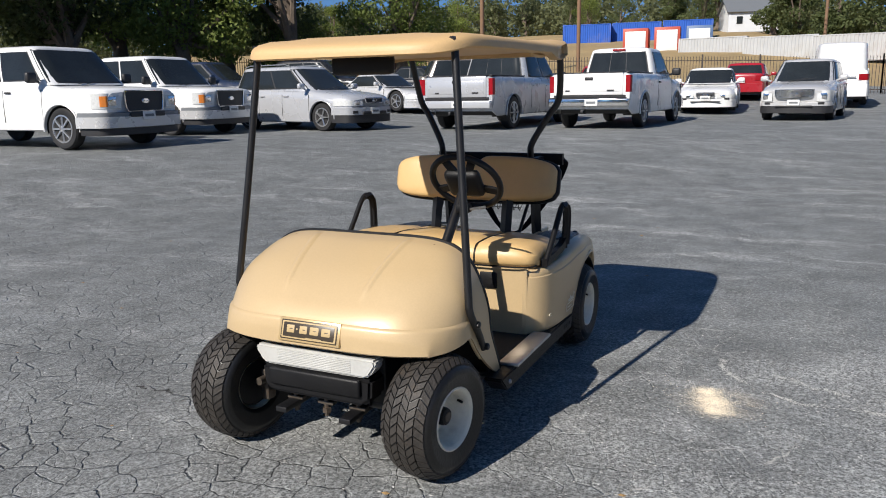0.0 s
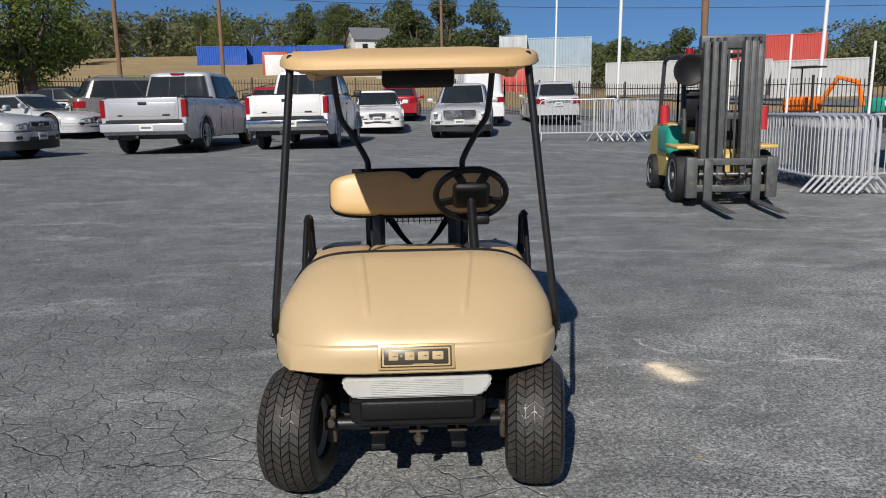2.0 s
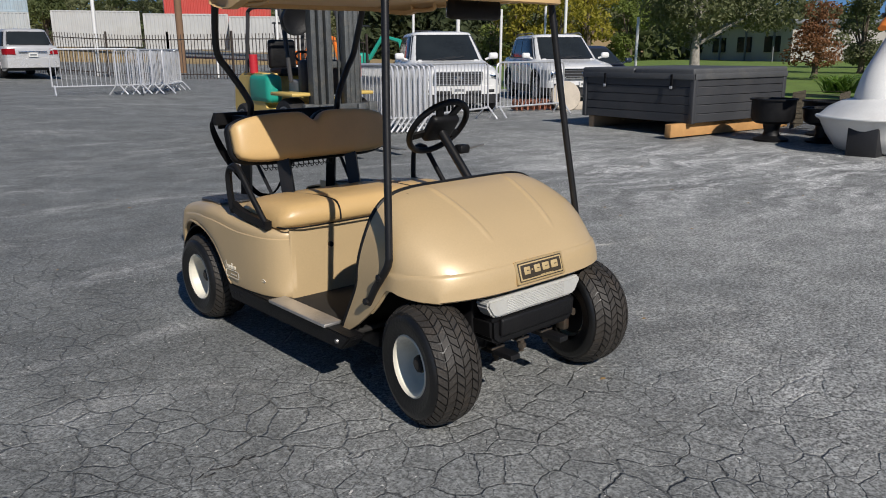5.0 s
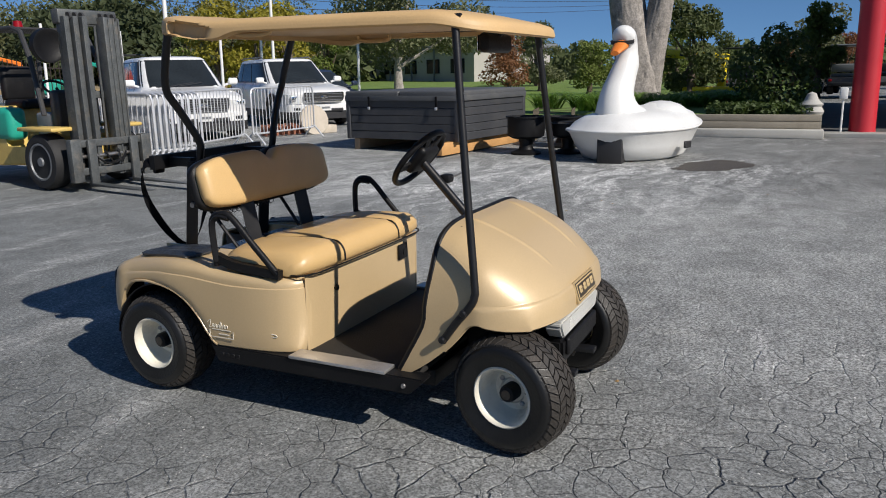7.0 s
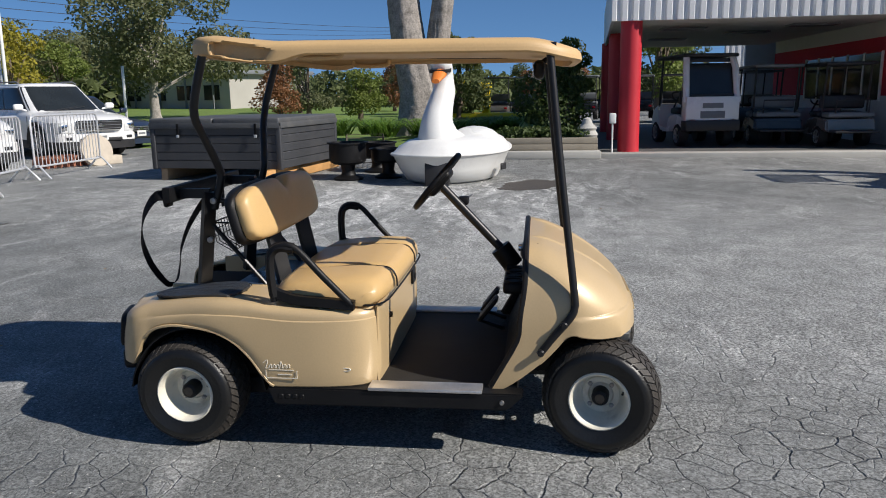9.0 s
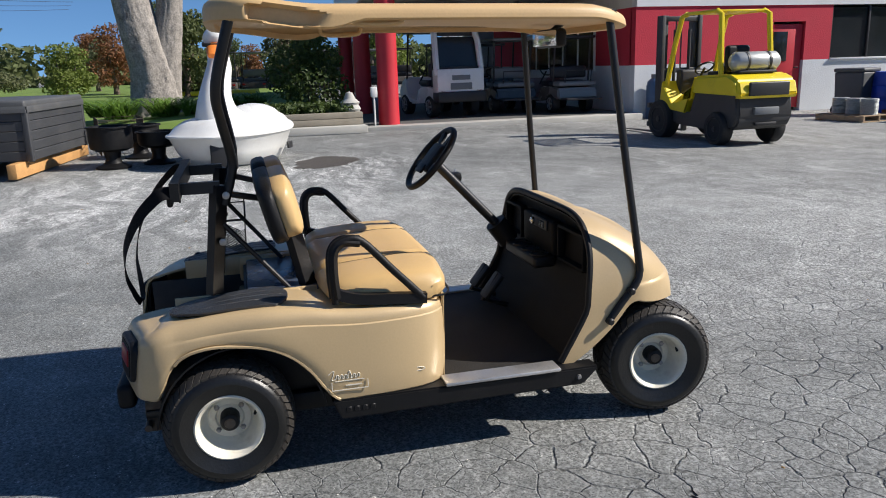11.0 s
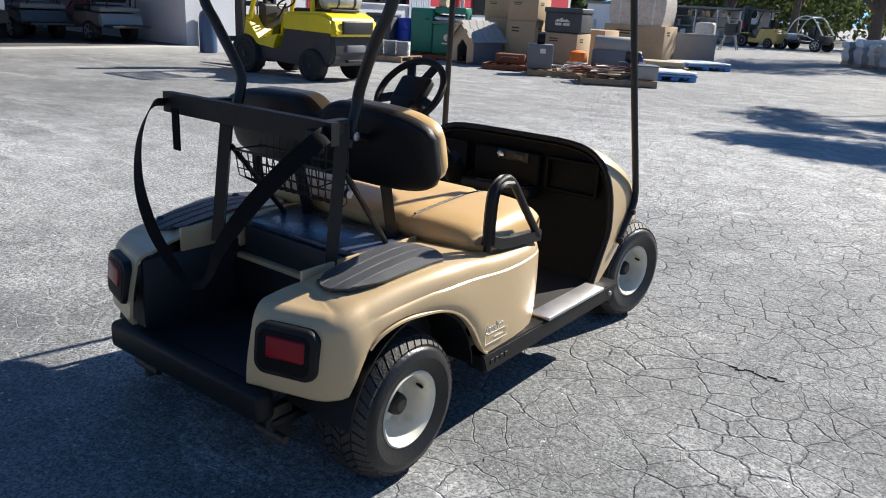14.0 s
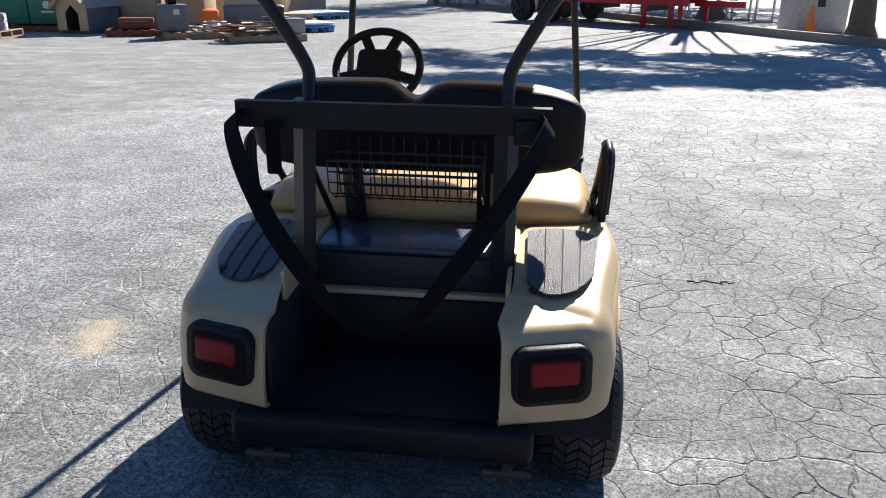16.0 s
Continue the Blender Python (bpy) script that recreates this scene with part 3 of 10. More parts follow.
# headlight bar, bumper and axle
bm = bmesh.new()
prism(bm, [(-0.258, 0.448), (-0.262, 0.425), (-0.235, 0.385), (-0.215, 0.375), (0.215, 0.375), (0.235, 0.385), (0.262, 0.425), (0.258, 0.448)], -0.128, -0.06, "y")
bmesh.ops.bevel(bm, geom=bm.edges[:], offset=0.008, segments=2, affect="EDGES")
head = part("headlight_bar", bm, LENS, cart, "clouded white headlight lens bar")
for k in range(9):
    part("lens_rib", new_box((0, -0.129, 0.440 - 0.0065 * k), (0.32, 0.003, 0.0028), 0.001, 1), LENS, head)
bm = bmesh.new()
prism(bm, [(-0.24, 0.37), (-0.235, 0.29), (-0.20, 0.265), (0.20, 0.265), (0.235, 0.29), (0.24, 0.37)], -0.125, 0.02, "y")
bmesh.ops.bevel(bm, geom=bm.edges[:], offset=0.012, segments=2, affect="EDGES")
bump = part("front_bumper", bm, BLACK, cart, "black moulded front bumper")
bm = new_box((0, -0.131, 0.335), (0.40, 0.022, 0.070), 0.012, 3)
part("bumper_pad", bm, BLACK, bump)
bm = bmesh.new()
tube(bm, [(-0.34, 0.0, 0.235), (0.34, 0.0, 0.235)], 0.024, 12)
box(bm, (0, 0.0, 0.25), (0.36, 0.07, 0.05), 0.008)
part("front_axle", bm, BLACK_METAL, cart)
for s in (-1, 1):
    bm = bmesh.new()
    box(bm, (s * 0.315, 0.0, 0.235), (0.035, 0.05, 0.13), 0.008)
    tube(bm, [(s * 0.315, -0.06, 0.26), (s * 0.315, 0.06, 0.26)], 0.016, 10)
    part("tie_rod", new_tube([(s * 0.315, 0.075, 0.235), (0.0, 0.075, 0.235)], 0.010, 8), BLACK_METAL, cart)
    part("steering_knuckle", bm, RUST, cart, "rusty steering knuckle")
for x in (-0.14, 0.0, 0.14):
    bm = bmesh.new()
    box(bm, (x, -0.05, 0.225), (0.07, 0.03, 0.014), 0.003)
    tube(bm, [(x, -0.055, 0.27), (x, -0.055, 0.17)], 0.010, 8)
    lathe(bm, [(0.0, 0.185), (0.018, 0.185), (0.018, 0.205), (0.0, 0.205)], centre=(x, -0.055, 0), axis="z", seg=6)
    part("spring_bolt", bm, RUST, cart, "rusty leaf spring bolt")
for x in (-0.14, 0.14):
    part("leaf_spring", new_box((x, 0.12, 0.21), (0.05, 0.55, 0.022), 0.004), BLACK_METAL, cart)
# inner liner under the cowl
bm = bmesh.new()
box(bm, (0, 0.12, 0.37), (0.50, 0.30, 0.26), 0.02)
part("wheel_liner", bm, BLACK, cart)

# dashboard: black inner face of the cowl with pockets
dash_y = curve([(0.26, 0.405), (0.45, 0.325), (0.60, 0.285), (0.80, 0.27)])
bm = bmesh.new()
outline = [(p.x * 0.975, p.y, p.z * 0.985) for p in edge]
mid = [bm.verts.new((x * k, y - 0.004, 0.25 + (z - 0.25) * (0.04 + 0.96 * k))) for k in (1.0,) for x, y, z in outline]
rows = []
for z in spread(0.27, 0.803, 18):
    w = 0.502 * (1 - 0.065 * ease(0.50, 0.82, z)) * (max(0.0, 1 - ((z - 0.245) / 0.568) ** 6.0)) ** (1 / 6.0)
    rows.append([bm.verts.new((w * k, dash_y(z) - 0.012, z)) for k in spread(-1, 1, 13)])
for v in mid:
    bm.verts.remove(v)
rings_to_faces(bm, rows, closed=False)
dash = part("dashboard", thicken(bm, 0.01), DASH, cart, "black plastic dashboard and firewall")


def pocket(name, x, z, w, h, d):
    """A recessed tray: a raised frame with walls, seen as a dark opening."""
    b = bmesh.new()
    y0 = dash_y(z)
    for dx, dz, sx, sz in ((-w / 2, 0, 0.014, h), (w / 2, 0, 0.014, h), (0, -h / 2, w, 0.014), (0, h / 2, w, 0.014)):
        box(b, (x + dx, y0 + d / 2 - 0.01, z + dz), (sx, d, sz), 0.004, 2)
    return part(name, b, DASH, dash)


pocket("pocket", -0.305, 0.665, 0.24, 0.135, 0.035)
pocket("pocket", 0.345, 0.665, 0.20, 0.135, 0.035)
part("console", new_box((0.02, 0.285, 0.665), (0.34, 0.05, 0.15), 0.015, 3), DASH, dash)
bm = new_box((0.02, 0.345, 0.575), (0.36, 0.10, 0.05), 0.014, 3)
shelf = part("cup_holder_shelf", bm, BLACK, dash)
for x in (-0.11, -0.01, 0.09):
    bm = bmesh.new()
    lathe(bm, [(0.034, 0.598), (0.042, 0.598), (0.042, 0.604), (0.034, 0.604), (0.034, 0.598)], centre=(x, 0.35, 0), axis="z", seg=24)
    part("cup_ring", bm, BLACK, shelf)
part("console_panel", new_box((-0.02, 0.312, 0.715), (0.16, 0.012, 0.045), 0.004), BLACK_METAL, dash)
bm = bmesh.new()
lathe(bm, [(0.0, 0.315), (0.016, 0.315), (0.016, 0.332), (0.008, 0.336), (0.0, 0.336)], centre=(0.035, 0, 0.715), axis="y", seg=16)
part("key_switch", bm, CHROME, dash)
part("charge_meter", new_box((-0.055, 0.318, 0.715), (0.05, 0.01, 0.03), 0.003), CAR_GLASS, dash)
for k in range(11):
    a = spread(-1.25, 1.25, 11)[k]
    x, z = 0.50 * math.copysign(abs(math.sin(a)) ** (2 / 5.2), math.sin(a)), 0.245 + 0.575 * abs(math.cos(a)) ** (2 / 5.2)
    bm = bmesh.new()
    lathe(bm, [(0.0, 0.0), (0.006, 0.0), (0.004, 0.004), (0.0, 0.005)], centre=(x * 0.985, dash_y(z) + 0.012, z - 0.012), axis="y", seg=8)
    part("rivet", bm, STEEL, dash)

def round_plate(c, w, h, d, r, turn):
    """A plate with round corners facing +y, centred at c."""
    b = bmesh.new()
    out = []
    for cx, cz, a0 in ((1, 1, 0), (-1, 1, 90), (-1, -1, 180), (1, -1, 270)):
        out += [(cx * (w / 2 - r) + r * math.cos(radians(a)), cz * (h / 2 - r) + r * math.sin(radians(a))) for a in spread(a0, a0 + 90, 7)]
    rr = [[b.verts.new((x * g, y, z * g)) for x, z in out] for y, g in ((-d / 2, 1.0), (d / 2 - d * 0.3, 1.0), (d / 2 - d * 0.08, 0.975), (d / 2, 0.93))]
    rings_to_faces(b, rr)
    b.transform(Matrix.Translation(c) @ turn)
    return b


# floor, sill rails and scuff plates
part("floor_mat", new_box((0, 0.63, 0.262), (1.04, 0.56, 0.02), 0.006), MAT_RUBBER, cart, "worn black rubber floor mat")
for s in (-1, 1):
    bm = bmesh.new()
    prism(bm, [(0.30, 0.262), (0.36, 0.205), (1.27, 0.20), (1.30, 0.272), (0.30, 0.272)], s * 0.50, s * 0.578, "x")
    bmesh.ops.bevel(bm, geom=bm.edges[:], offset=0.006, segments=2, affect="EDGES")
    rail = part("sill_rail", bm, BLACK, cart, "scuffed black sill rail")
    part("scuff_plate", new_box((s * 0.545, 0.675, 0.279), (0.085, 0.44, 0.014), 0.004), ALU, cart, "scratched aluminium step plate")
    bm = bmesh.new()
    lathe(bm, [(0.0, s * 0.575), (0.011, s * 0.575), (0.008, s * 0.585), (0.0, s * 0.586)], centre=(0, 0.38, 0.238), seg=12)
    part("rail_bolt", bm, STEEL, rail)
    for k in range(4):
        part("embossed_mark", new_box((s * 0.578, 1.16 + 0.028 * k, 0.236), (0.004, 0.02, 0.018), 0.002, 1), BLACK, rail)
part("chassis", new_box((0, 0.9, 0.215), (0.84, 1.15, 0.07), 0.01), BLACK, cart)

# rear body: side skins with wheel arches
b_top = curve([(0.87, 0.580), (1.05, 0.582), (1.24, 0.592), (1.36, 0.608), (1.50, 0.615), (1.68, 0.600), (1.84, 0.574), (1.905, 0.560)])
b_lip = curve([(0.87, 0.272), (1.20, 0.272), (1.275, 0.275), (1.32, 0.325), (1.36, 0.385), (1.42, 0.445), (1.50, 0.487), (1.60, 0.505), (1.70, 0.505), (1.78, 0.475), (1.835, 0.405), (1.856, 0.345), (1.905, 0.335)])
b_half = curve([(0.87, 0.455), (0.885, 0.49), (0.91, 0.518), (0.96, 0.545), (1.05, 0.563), (1.15, 0.571), (1.50, 0.575), (1.70, 0.562), (1.80, 0.548), (1.905, 0.528)])
b_in = curve([(0.87, 0.42), (1.20, 0.47), (1.30, 0.36), (1.40, 0.31), (1.80, 0.29), (1.945, 0.28)])
STATIONS = [0.87, 0.88, 0.90, 0.93, 0.97, 1.03, 1.10, 1.17, 1.22] + spread(1.26, 1.79, 27)
# plan of one flank: along the side, round the rear corner and across the rear face; each with its outward direction
plan = [(b_half(y), y, 0.0) for y in STATIONS]
for k in range(11):
    t = k / 10
    px = (1 - t) ** 2 * 0.549 + 2 * t * (1 - t) * 0.541 + t * t * 0.455
    py = (1 - t) ** 2 * 1.80 + 2 * t * (1 - t) * 1.922 + t * t * 1.942
    plan.append((px, py, t))
plan += [(x, 1.942 + 0.29 * (0.455 - x), 1.0) for x in (0.43, 0.40, 0.37, 0.34, 0.31, 0.285, 0.278)]
for s in (-1, 1):
    bm = bmesh.new()
    rings = []
    for k, (px, py, turn_) in enumerate(plan):
        a, b = plan[max(k - 1, 0)], plan[min(k + 1, len(plan) - 1)]
        out = Vector((b[1] - a[1], -(b[0] - a[0]), 0)).normalized()
        if py < 1.1:
            out = out.lerp(Vector((1, 0, 0)), ease(0.95, 1.1, py)).normalized()
        y = min(py, 1.905)
        t, l = b_top(y), b_lip(y)
        r = min(0.034 + 0.014 * ease(1.3, 1.6, y), (t - l) * 0.6)
        zc = 0.540 + 0.020 * ease(1.15, 1.45, y) - 0.012 * turn_
        step = 0.0045 * ease(1.90, 1.70, py)
        pts = [(-0.020, l - 0.003), (-0.006, l - 0.002), (0.0, l + 0.005)]
        top_wall = t - r
        zc = min(zc, top_wall - 0.004)
        pts += [(step + 0.003 * math.sin(math.pi * j / 6), l + 0.005 + (zc - 0.004 - l) * j / 6) for j in range(1, 6)]
        pts += [(step, zc - 0.003), (0.0, zc + 0.001)]
        pts += [(-r + r * math.cos(q), top_wall + r * math.sin(q)) for q in spread(0.1, math.pi / 2, 8)]
        ring = []
        for d, z in pts:
            back = 0.034 * turn_ * ease(0.33, 0.60, z)
            lean_in = 0.022 * ease(1.45, 1.75, py) * ease(0.42, 0.60, z) * (1 - turn_)
            ring.append((px + out.x * d - lean_in, py + out.y * d - back, z))
        ex, ey, ez = ring[-1]
        tx, ty = (b_in(py), py) if py < 1.80 else (0.284, 1.80)
        tz = b_top(ty)
        ring += [(ex + (tx - ex) * j / 4, ey + (ty - ey) * j / 4, ez + (tz - ez) * j / 4 + 0.003 * math.sin(math.pi * j / 4)) for j in (1, 2, 3, 4)]
        rings.append([bm.verts.new((s * x, yy, z)) for x, yy, z in ring])
    rings_to_faces(bm, rings, closed=False)
    bmesh.ops.remove_doubles(bm, verts=bm.verts, dist=0.0004)
    part("rear_fender", thicken(bm, 0.009), TAN, cart, "gold tan rear fender with wheel arch", angle=32)
    part("arch_lip", new_tube([(s * (b_half(y) - 0.002), y, b_lip(y) + 0.002) for y in spread(1.27, 1.80, 40)], 0.006, 6), TAN, cart)
    part("deck_side", new_box((s * 0.282, 1.55, 0.555), (0.012, 0.50, 0.11), 0.004), TAN, cart)
    lampturn = Matrix.Rotation(s * radians(-16), 4, "Z") @ Matrix.Rotation(radians(6), 4, "X")
    bm = round_plate((s * 0.392, 1.946, 0.455), 0.190, 0.142, 0.040, 0.036, lampturn)
    lamp = part("tail_lamp", bm, BLACK, cart, "red tail lamp in a black bezel")
    part("lamp_recess", round_plate((s * 0.393, 1.963, 0.455), 0.160, 0.112, 0.012, 0.026, lampturn), DASH, lamp)
    part("lamp_lens", new_box((s * 0.400, 1.961, 0.466), (0.118, 0.020, 0.062), 0.009, 3, lampturn), RED_LENS, lamp, "red plastic lens")
    # inner wheel well
    bm = bmesh.new()
    rows = [[bm.verts.new((s * x, 1.595 + 0.285 * math.cos(a), 0.20 + 0.30 * math.sin(a))) for x in (0.30, 0.55)] for a in spread(0.15, math.pi - 0.15, 20)]
    rings_to_faces(bm, rows, closed=False)
    thicken(bm, 0.006)
    part("wheel_well", bm, BLACK, cart)
    # ribbed black mat on the fender: four panels parted by grooves, with rounded ends
    bm = bmesh.new()
    rows = []
    for q in spread(0, 1, 18):
        row = []
        for k in range(33):
            u = k / 32
            side = abs(2 * u - 1) ** 2.6
            y0, y1 = 1.415 + 0.045 * side, 1.835 - 0.055 * u - 0.085 * side
            y = y0 + (y1 - y0) * q
            x = 0.322 + 0.004 * q + (0.196 - 0.030 * q) * u
            groove = 0.002 if k % 8 == 0 and 0 < k < 32 else 0.007
            row.append(bm.verts.new((s * x, y, b_top(y) + 0.003 + groove - 0.008 * ease(0.45, 0.52, x))))
        rows.append(row)
    rings_to_faces(bm, rows, closed=False)
    mat_ob = part("fender_mat", thicken(bm, 0.008 * s), FENDER_MAT, cart, "ribbed black rubber fender mat", angle=30)
    for x, y in ((0.345, 1.785), (0.455, 1.755), (0.345, 1.435), (0.470, 1.435)):
        bm = bmesh.new()
        lathe(bm, [(0.0, 0.0), (0.013, 0.0), (0.011, 0.006), (0.005, 0.008), (0.0, 0.006)], centre=(s * x, y, b_top(y) + 0.008), axis="z", seg=12)
        part("mat_bolt", bm, BLACK_METAL, mat_ob)
    # side decal: plain strokes in a pale outline, and a small leaf-shaped mark
    m = PALE_PRINT
    for c, d in (((1.235, 0.312), (0.125, 0.003)), ((1.235, 0.345), (0.10, 0.003)), ((1.297, 0.327), (0.003, 0.03)), ((1.173, 0.327), (0.003, 0.03))):
        part("decal_line", new_box((s * 0.5812, c[0], c[1]), (0.0016, d[0], d[1]), 0.0), m, cart)
    bm = bmesh.new()
    wave = [(s * 0.5812, 1.307, 0.372), (s * 0.5812, 1.297, 0.381), (s * 0.5812, 1.288, 0.384), (s * 0.5812, 1.292, 0.366), (s * 0.5812, 1.297, 0.352)]
    for k in range(6):
        y0 = 1.281 - 0.0145 * k
        wave += [(s * 0.5812, y0 + 0.003, 0.354), (s * 0.5812, y0 - 0.002, 0.367 + (0.012 if k == 3 else 0.0)), (s * 0.5812, y0 - 0.008, 0.365), (s * 0.5812, y0 - 0.007, 0.354)]
    tube(bm, wave, 0.0015, 6, steps=3)
    part("decal_stroke", bm, m, cart)
    part("decal_line", new_box((s * 0.5812, 1.222, 0.327), (0.0016, 0.055, 0.004), 0.0), m, cart)
    bm = bmesh.new()
    tube(bm, [(s * (b_half(0.985) + 0.0062), 0.985 + 0.020 * math.cos(a), 0.345 + 0.006 * math.sin(a)) for a in spread(0, 6.28, 19)], 0.0018, 6)
    part("decal_mark", bm, m, cart)

# seat box front, deck behind the seat and bag well
bm = bmesh.new()
rows = []
for z in spread(0.272, 0.585, 6):
    rows.append([bm.verts.new((0.475 * math.copysign(abs(math.sin(a)) ** 0.5, math.sin(a)), 0.868 + 0.012 * (1 - abs(math.cos(a)) ** 0.5) + 0.02 * (0.585 - z), z)) for a in spread(-1.5, 1.5, 41)])
rings_to_faces(bm, rows, closed=False)
part("seat_box_front", thicken(bm, 0.01), TAN, cart, "gold tan seat box panel")
part("seat_box_top", new_box((0, 1.20, 0.575), (0.96, 0.62, 0.03), 0.01), TAN, cart)
bm = bmesh.new()
box(bm, (0.30, 0.852, 0.52), (0.085, 0.012, 0.075), 0.008)
lathe(bm, [(0.0, 0.842), (0.016, 0.842), (0.016, 0.858), (0.0, 0.858)], centre=(0.31, 0, 0.515), axis="y", seg=14)
part("charger_socket", bm, BLACK, cart, "black charger socket")
bm = bmesh.new()
lathe(bm, [(0.0, 0.849), (0.012, 0.849), (0.012, 0.870), (0.0, 0.870)], centre=(-0.28, 0, 0.49), axis="y", seg=14)
part("plug", bm, BLACK, cart)
part("rear_deck", new_box((0, 1.42, 0.586), (0.54, 0.26, 0.022), 0.008), NAVY, cart, "dark blue-black deck tray")
part("deck_face", new_box((0, 1.556, 0.528), (0.52, 0.014, 0.100), 0.005), WELL, cart)
part("well_rim", new_box((0, 1.570, 0.470), (0.58, 0.034, 0.026), 0.008), TAN, cart)
for s in (-1, 1):
    part("deck_cheek", new_box((s * 0.285, 1.47, 0.555), (0.035, 0.22, 0.11), 0.012, 2), TAN, cart)
    part("well_side", new_box((s * 0.283, 1.75, 0.40), (0.016, 0.38, 0.27), 0.004), WELL, cart)
part("well_back", new_box((0, 1.556, 0.385), (0.56, 0.014, 0.22), 0.004), WELL, cart)
part("well_floor", new_box((0, 1.77, 0.275), (0.56, 0.44, 0.02), 0.004), WELL, cart, "black bag well floor")
bm = new_box((0, 1.99, 0.290), (0.72, 0.062, 0.090), 0.02, 3)
part("rear_bumper", bm, BLACK, cart, "black moulded rear bumper")
for s in (-1, 1):
    bm = bmesh.new()
    box(bm, (s * 0.30, 1.90, 0.19), (0.03, 0.08, 0.12), 0.006)
    tube(bm, [(s * 0.24, 1.93, 0.165), (s * 0.36, 1.93, 0.165)], 0.013, 10)
    part("spring_shackle", bm, RUST, cart)
    part("rear_spring", new_box((s * 0.30, 1.63, 0.20), (0.05, 0.62, 0.03), 0.006), BLACK_METAL, cart)
bm = new_tube([(-0.38, 1.645, 0.224), (0.38, 1.645, 0.224)], 0.035, 12)
box(bm, (0.05, 1.64, 0.175), (0.20, 0.20, 0.15), 0.03, 3)
part("rear_axle", bm, BLACK_METAL, cart)
part("underbody", new_box((0, 1.25, 0.36), (0.80, 0.70, 0.22), 0.02), BLACK, cart)

# seat cushion: two pads with a dark piped seam
bm = bmesh.new()
rings = []
for i, x in enumerate(spread(-0.515, 0.515, 45)):
    e = 1 - (abs(x) / 0.515) ** 9
    inset = 0.02 * (abs(x) / 0.515) ** 4 + 0.05 * (1 - max(0, e) ** 0.4)
    seam_dip = 0.012 * math.exp(-((abs(x) - 0.235) / 0.010) ** 2)
    h = 0.694 - seam_dip - 0.055 * (1 - max(0, e) ** 0.5)
    y0, y1, zb = 0.835 + inset, 1.30 - inset, 0.588
    prof = [(y0 + 0.02, zb), (y0, zb + 0.02), (y0 + 0.002, zb + 0.052), (y0 + 0.018, h - 0.018), (y0 + 0.05, h - 0.002), (y0 + 0.15, h), (y0 + 0.30, h - 0.010), (y1 - 0.05, h - 0.02), (y1 - 0.012, h - 0.04), (y1, zb + 0.03), (y1 - 0.02, zb)]
    rings.append([bm.verts.new((x, y, z)) for y, z in prof])
rings_to_faces(bm, rings)
seat = part("seat_cushion", bm, VINYL, cart, "tan vinyl bench seat cushion", angle=60)
for x in (-0.235, 0.235):
    part("piping", new_tube([(x, 0.833, 0.60), (x, 0.836, 0.64), (x, 0.855, 0.672), (x, 0.89, 0.684), (x, 1.0, 0.686), (x, 1.13, 0.676), (x, 1.25, 0.666)], 0.004, 6, steps=3), BLACK, seat)
part("seat_piping", new_tube([(-0.49, 1.25, 0.592), (-0.51, 0.95, 0.592), (-0.48, 0.855, 0.592), (-0.3, 0.832, 0.592), (0.3, 0.832, 0.592), (0.48, 0.855, 0.592), (0.51, 0.95, 0.592), (0.49, 1.25, 0.592)], 0.004, 6, steps=5), BLACK, seat)

# backrest: a twin-humped pad on a black shell
lean = Matrix.Translation((0.0, 1.412, 0.918)) @ Matrix.Rotation(radians(-14), 4, "X")


def back_shape(y0, y1, grow):
    b = bmesh.new()
    xs = spread(-1, 1, 49)
    rr = []
    for u in xs:
        x = u * (0.450 + grow)
        e = max(0.0, 1 - abs(u) ** 6) ** 0.5
        dip = 0.050 * math.exp(-(x / 0.045) ** 2)
        top, bot = (0.118 + grow - dip - 0.02 * (abs(x) / 0.46) ** 4) * (0.55 + 0.45 * e), -(0.115 + grow) * (0.5 + 0.5 * e)
        t = (y1 - y0) / 2 * (0.35 + 0.65 * e)
        c = (y0 + y1) / 2
        ring = []
        for k in range(24):
            a = 2 * math.pi * k / 24
            cs, sn = math.cos(a), math.sin(a)
            yy = c + t * math.copysign(abs(cs) ** 0.45, cs)
            hh = (top + bot) / 2 + (top - bot) / 2 * math.copysign(abs(sn) ** 0.55, sn)
            ring.append(b.verts.new(lean @ Vector((x, yy, hh))))
        rr.append(ring)
    rings_to_faces(b, rr)
    return b


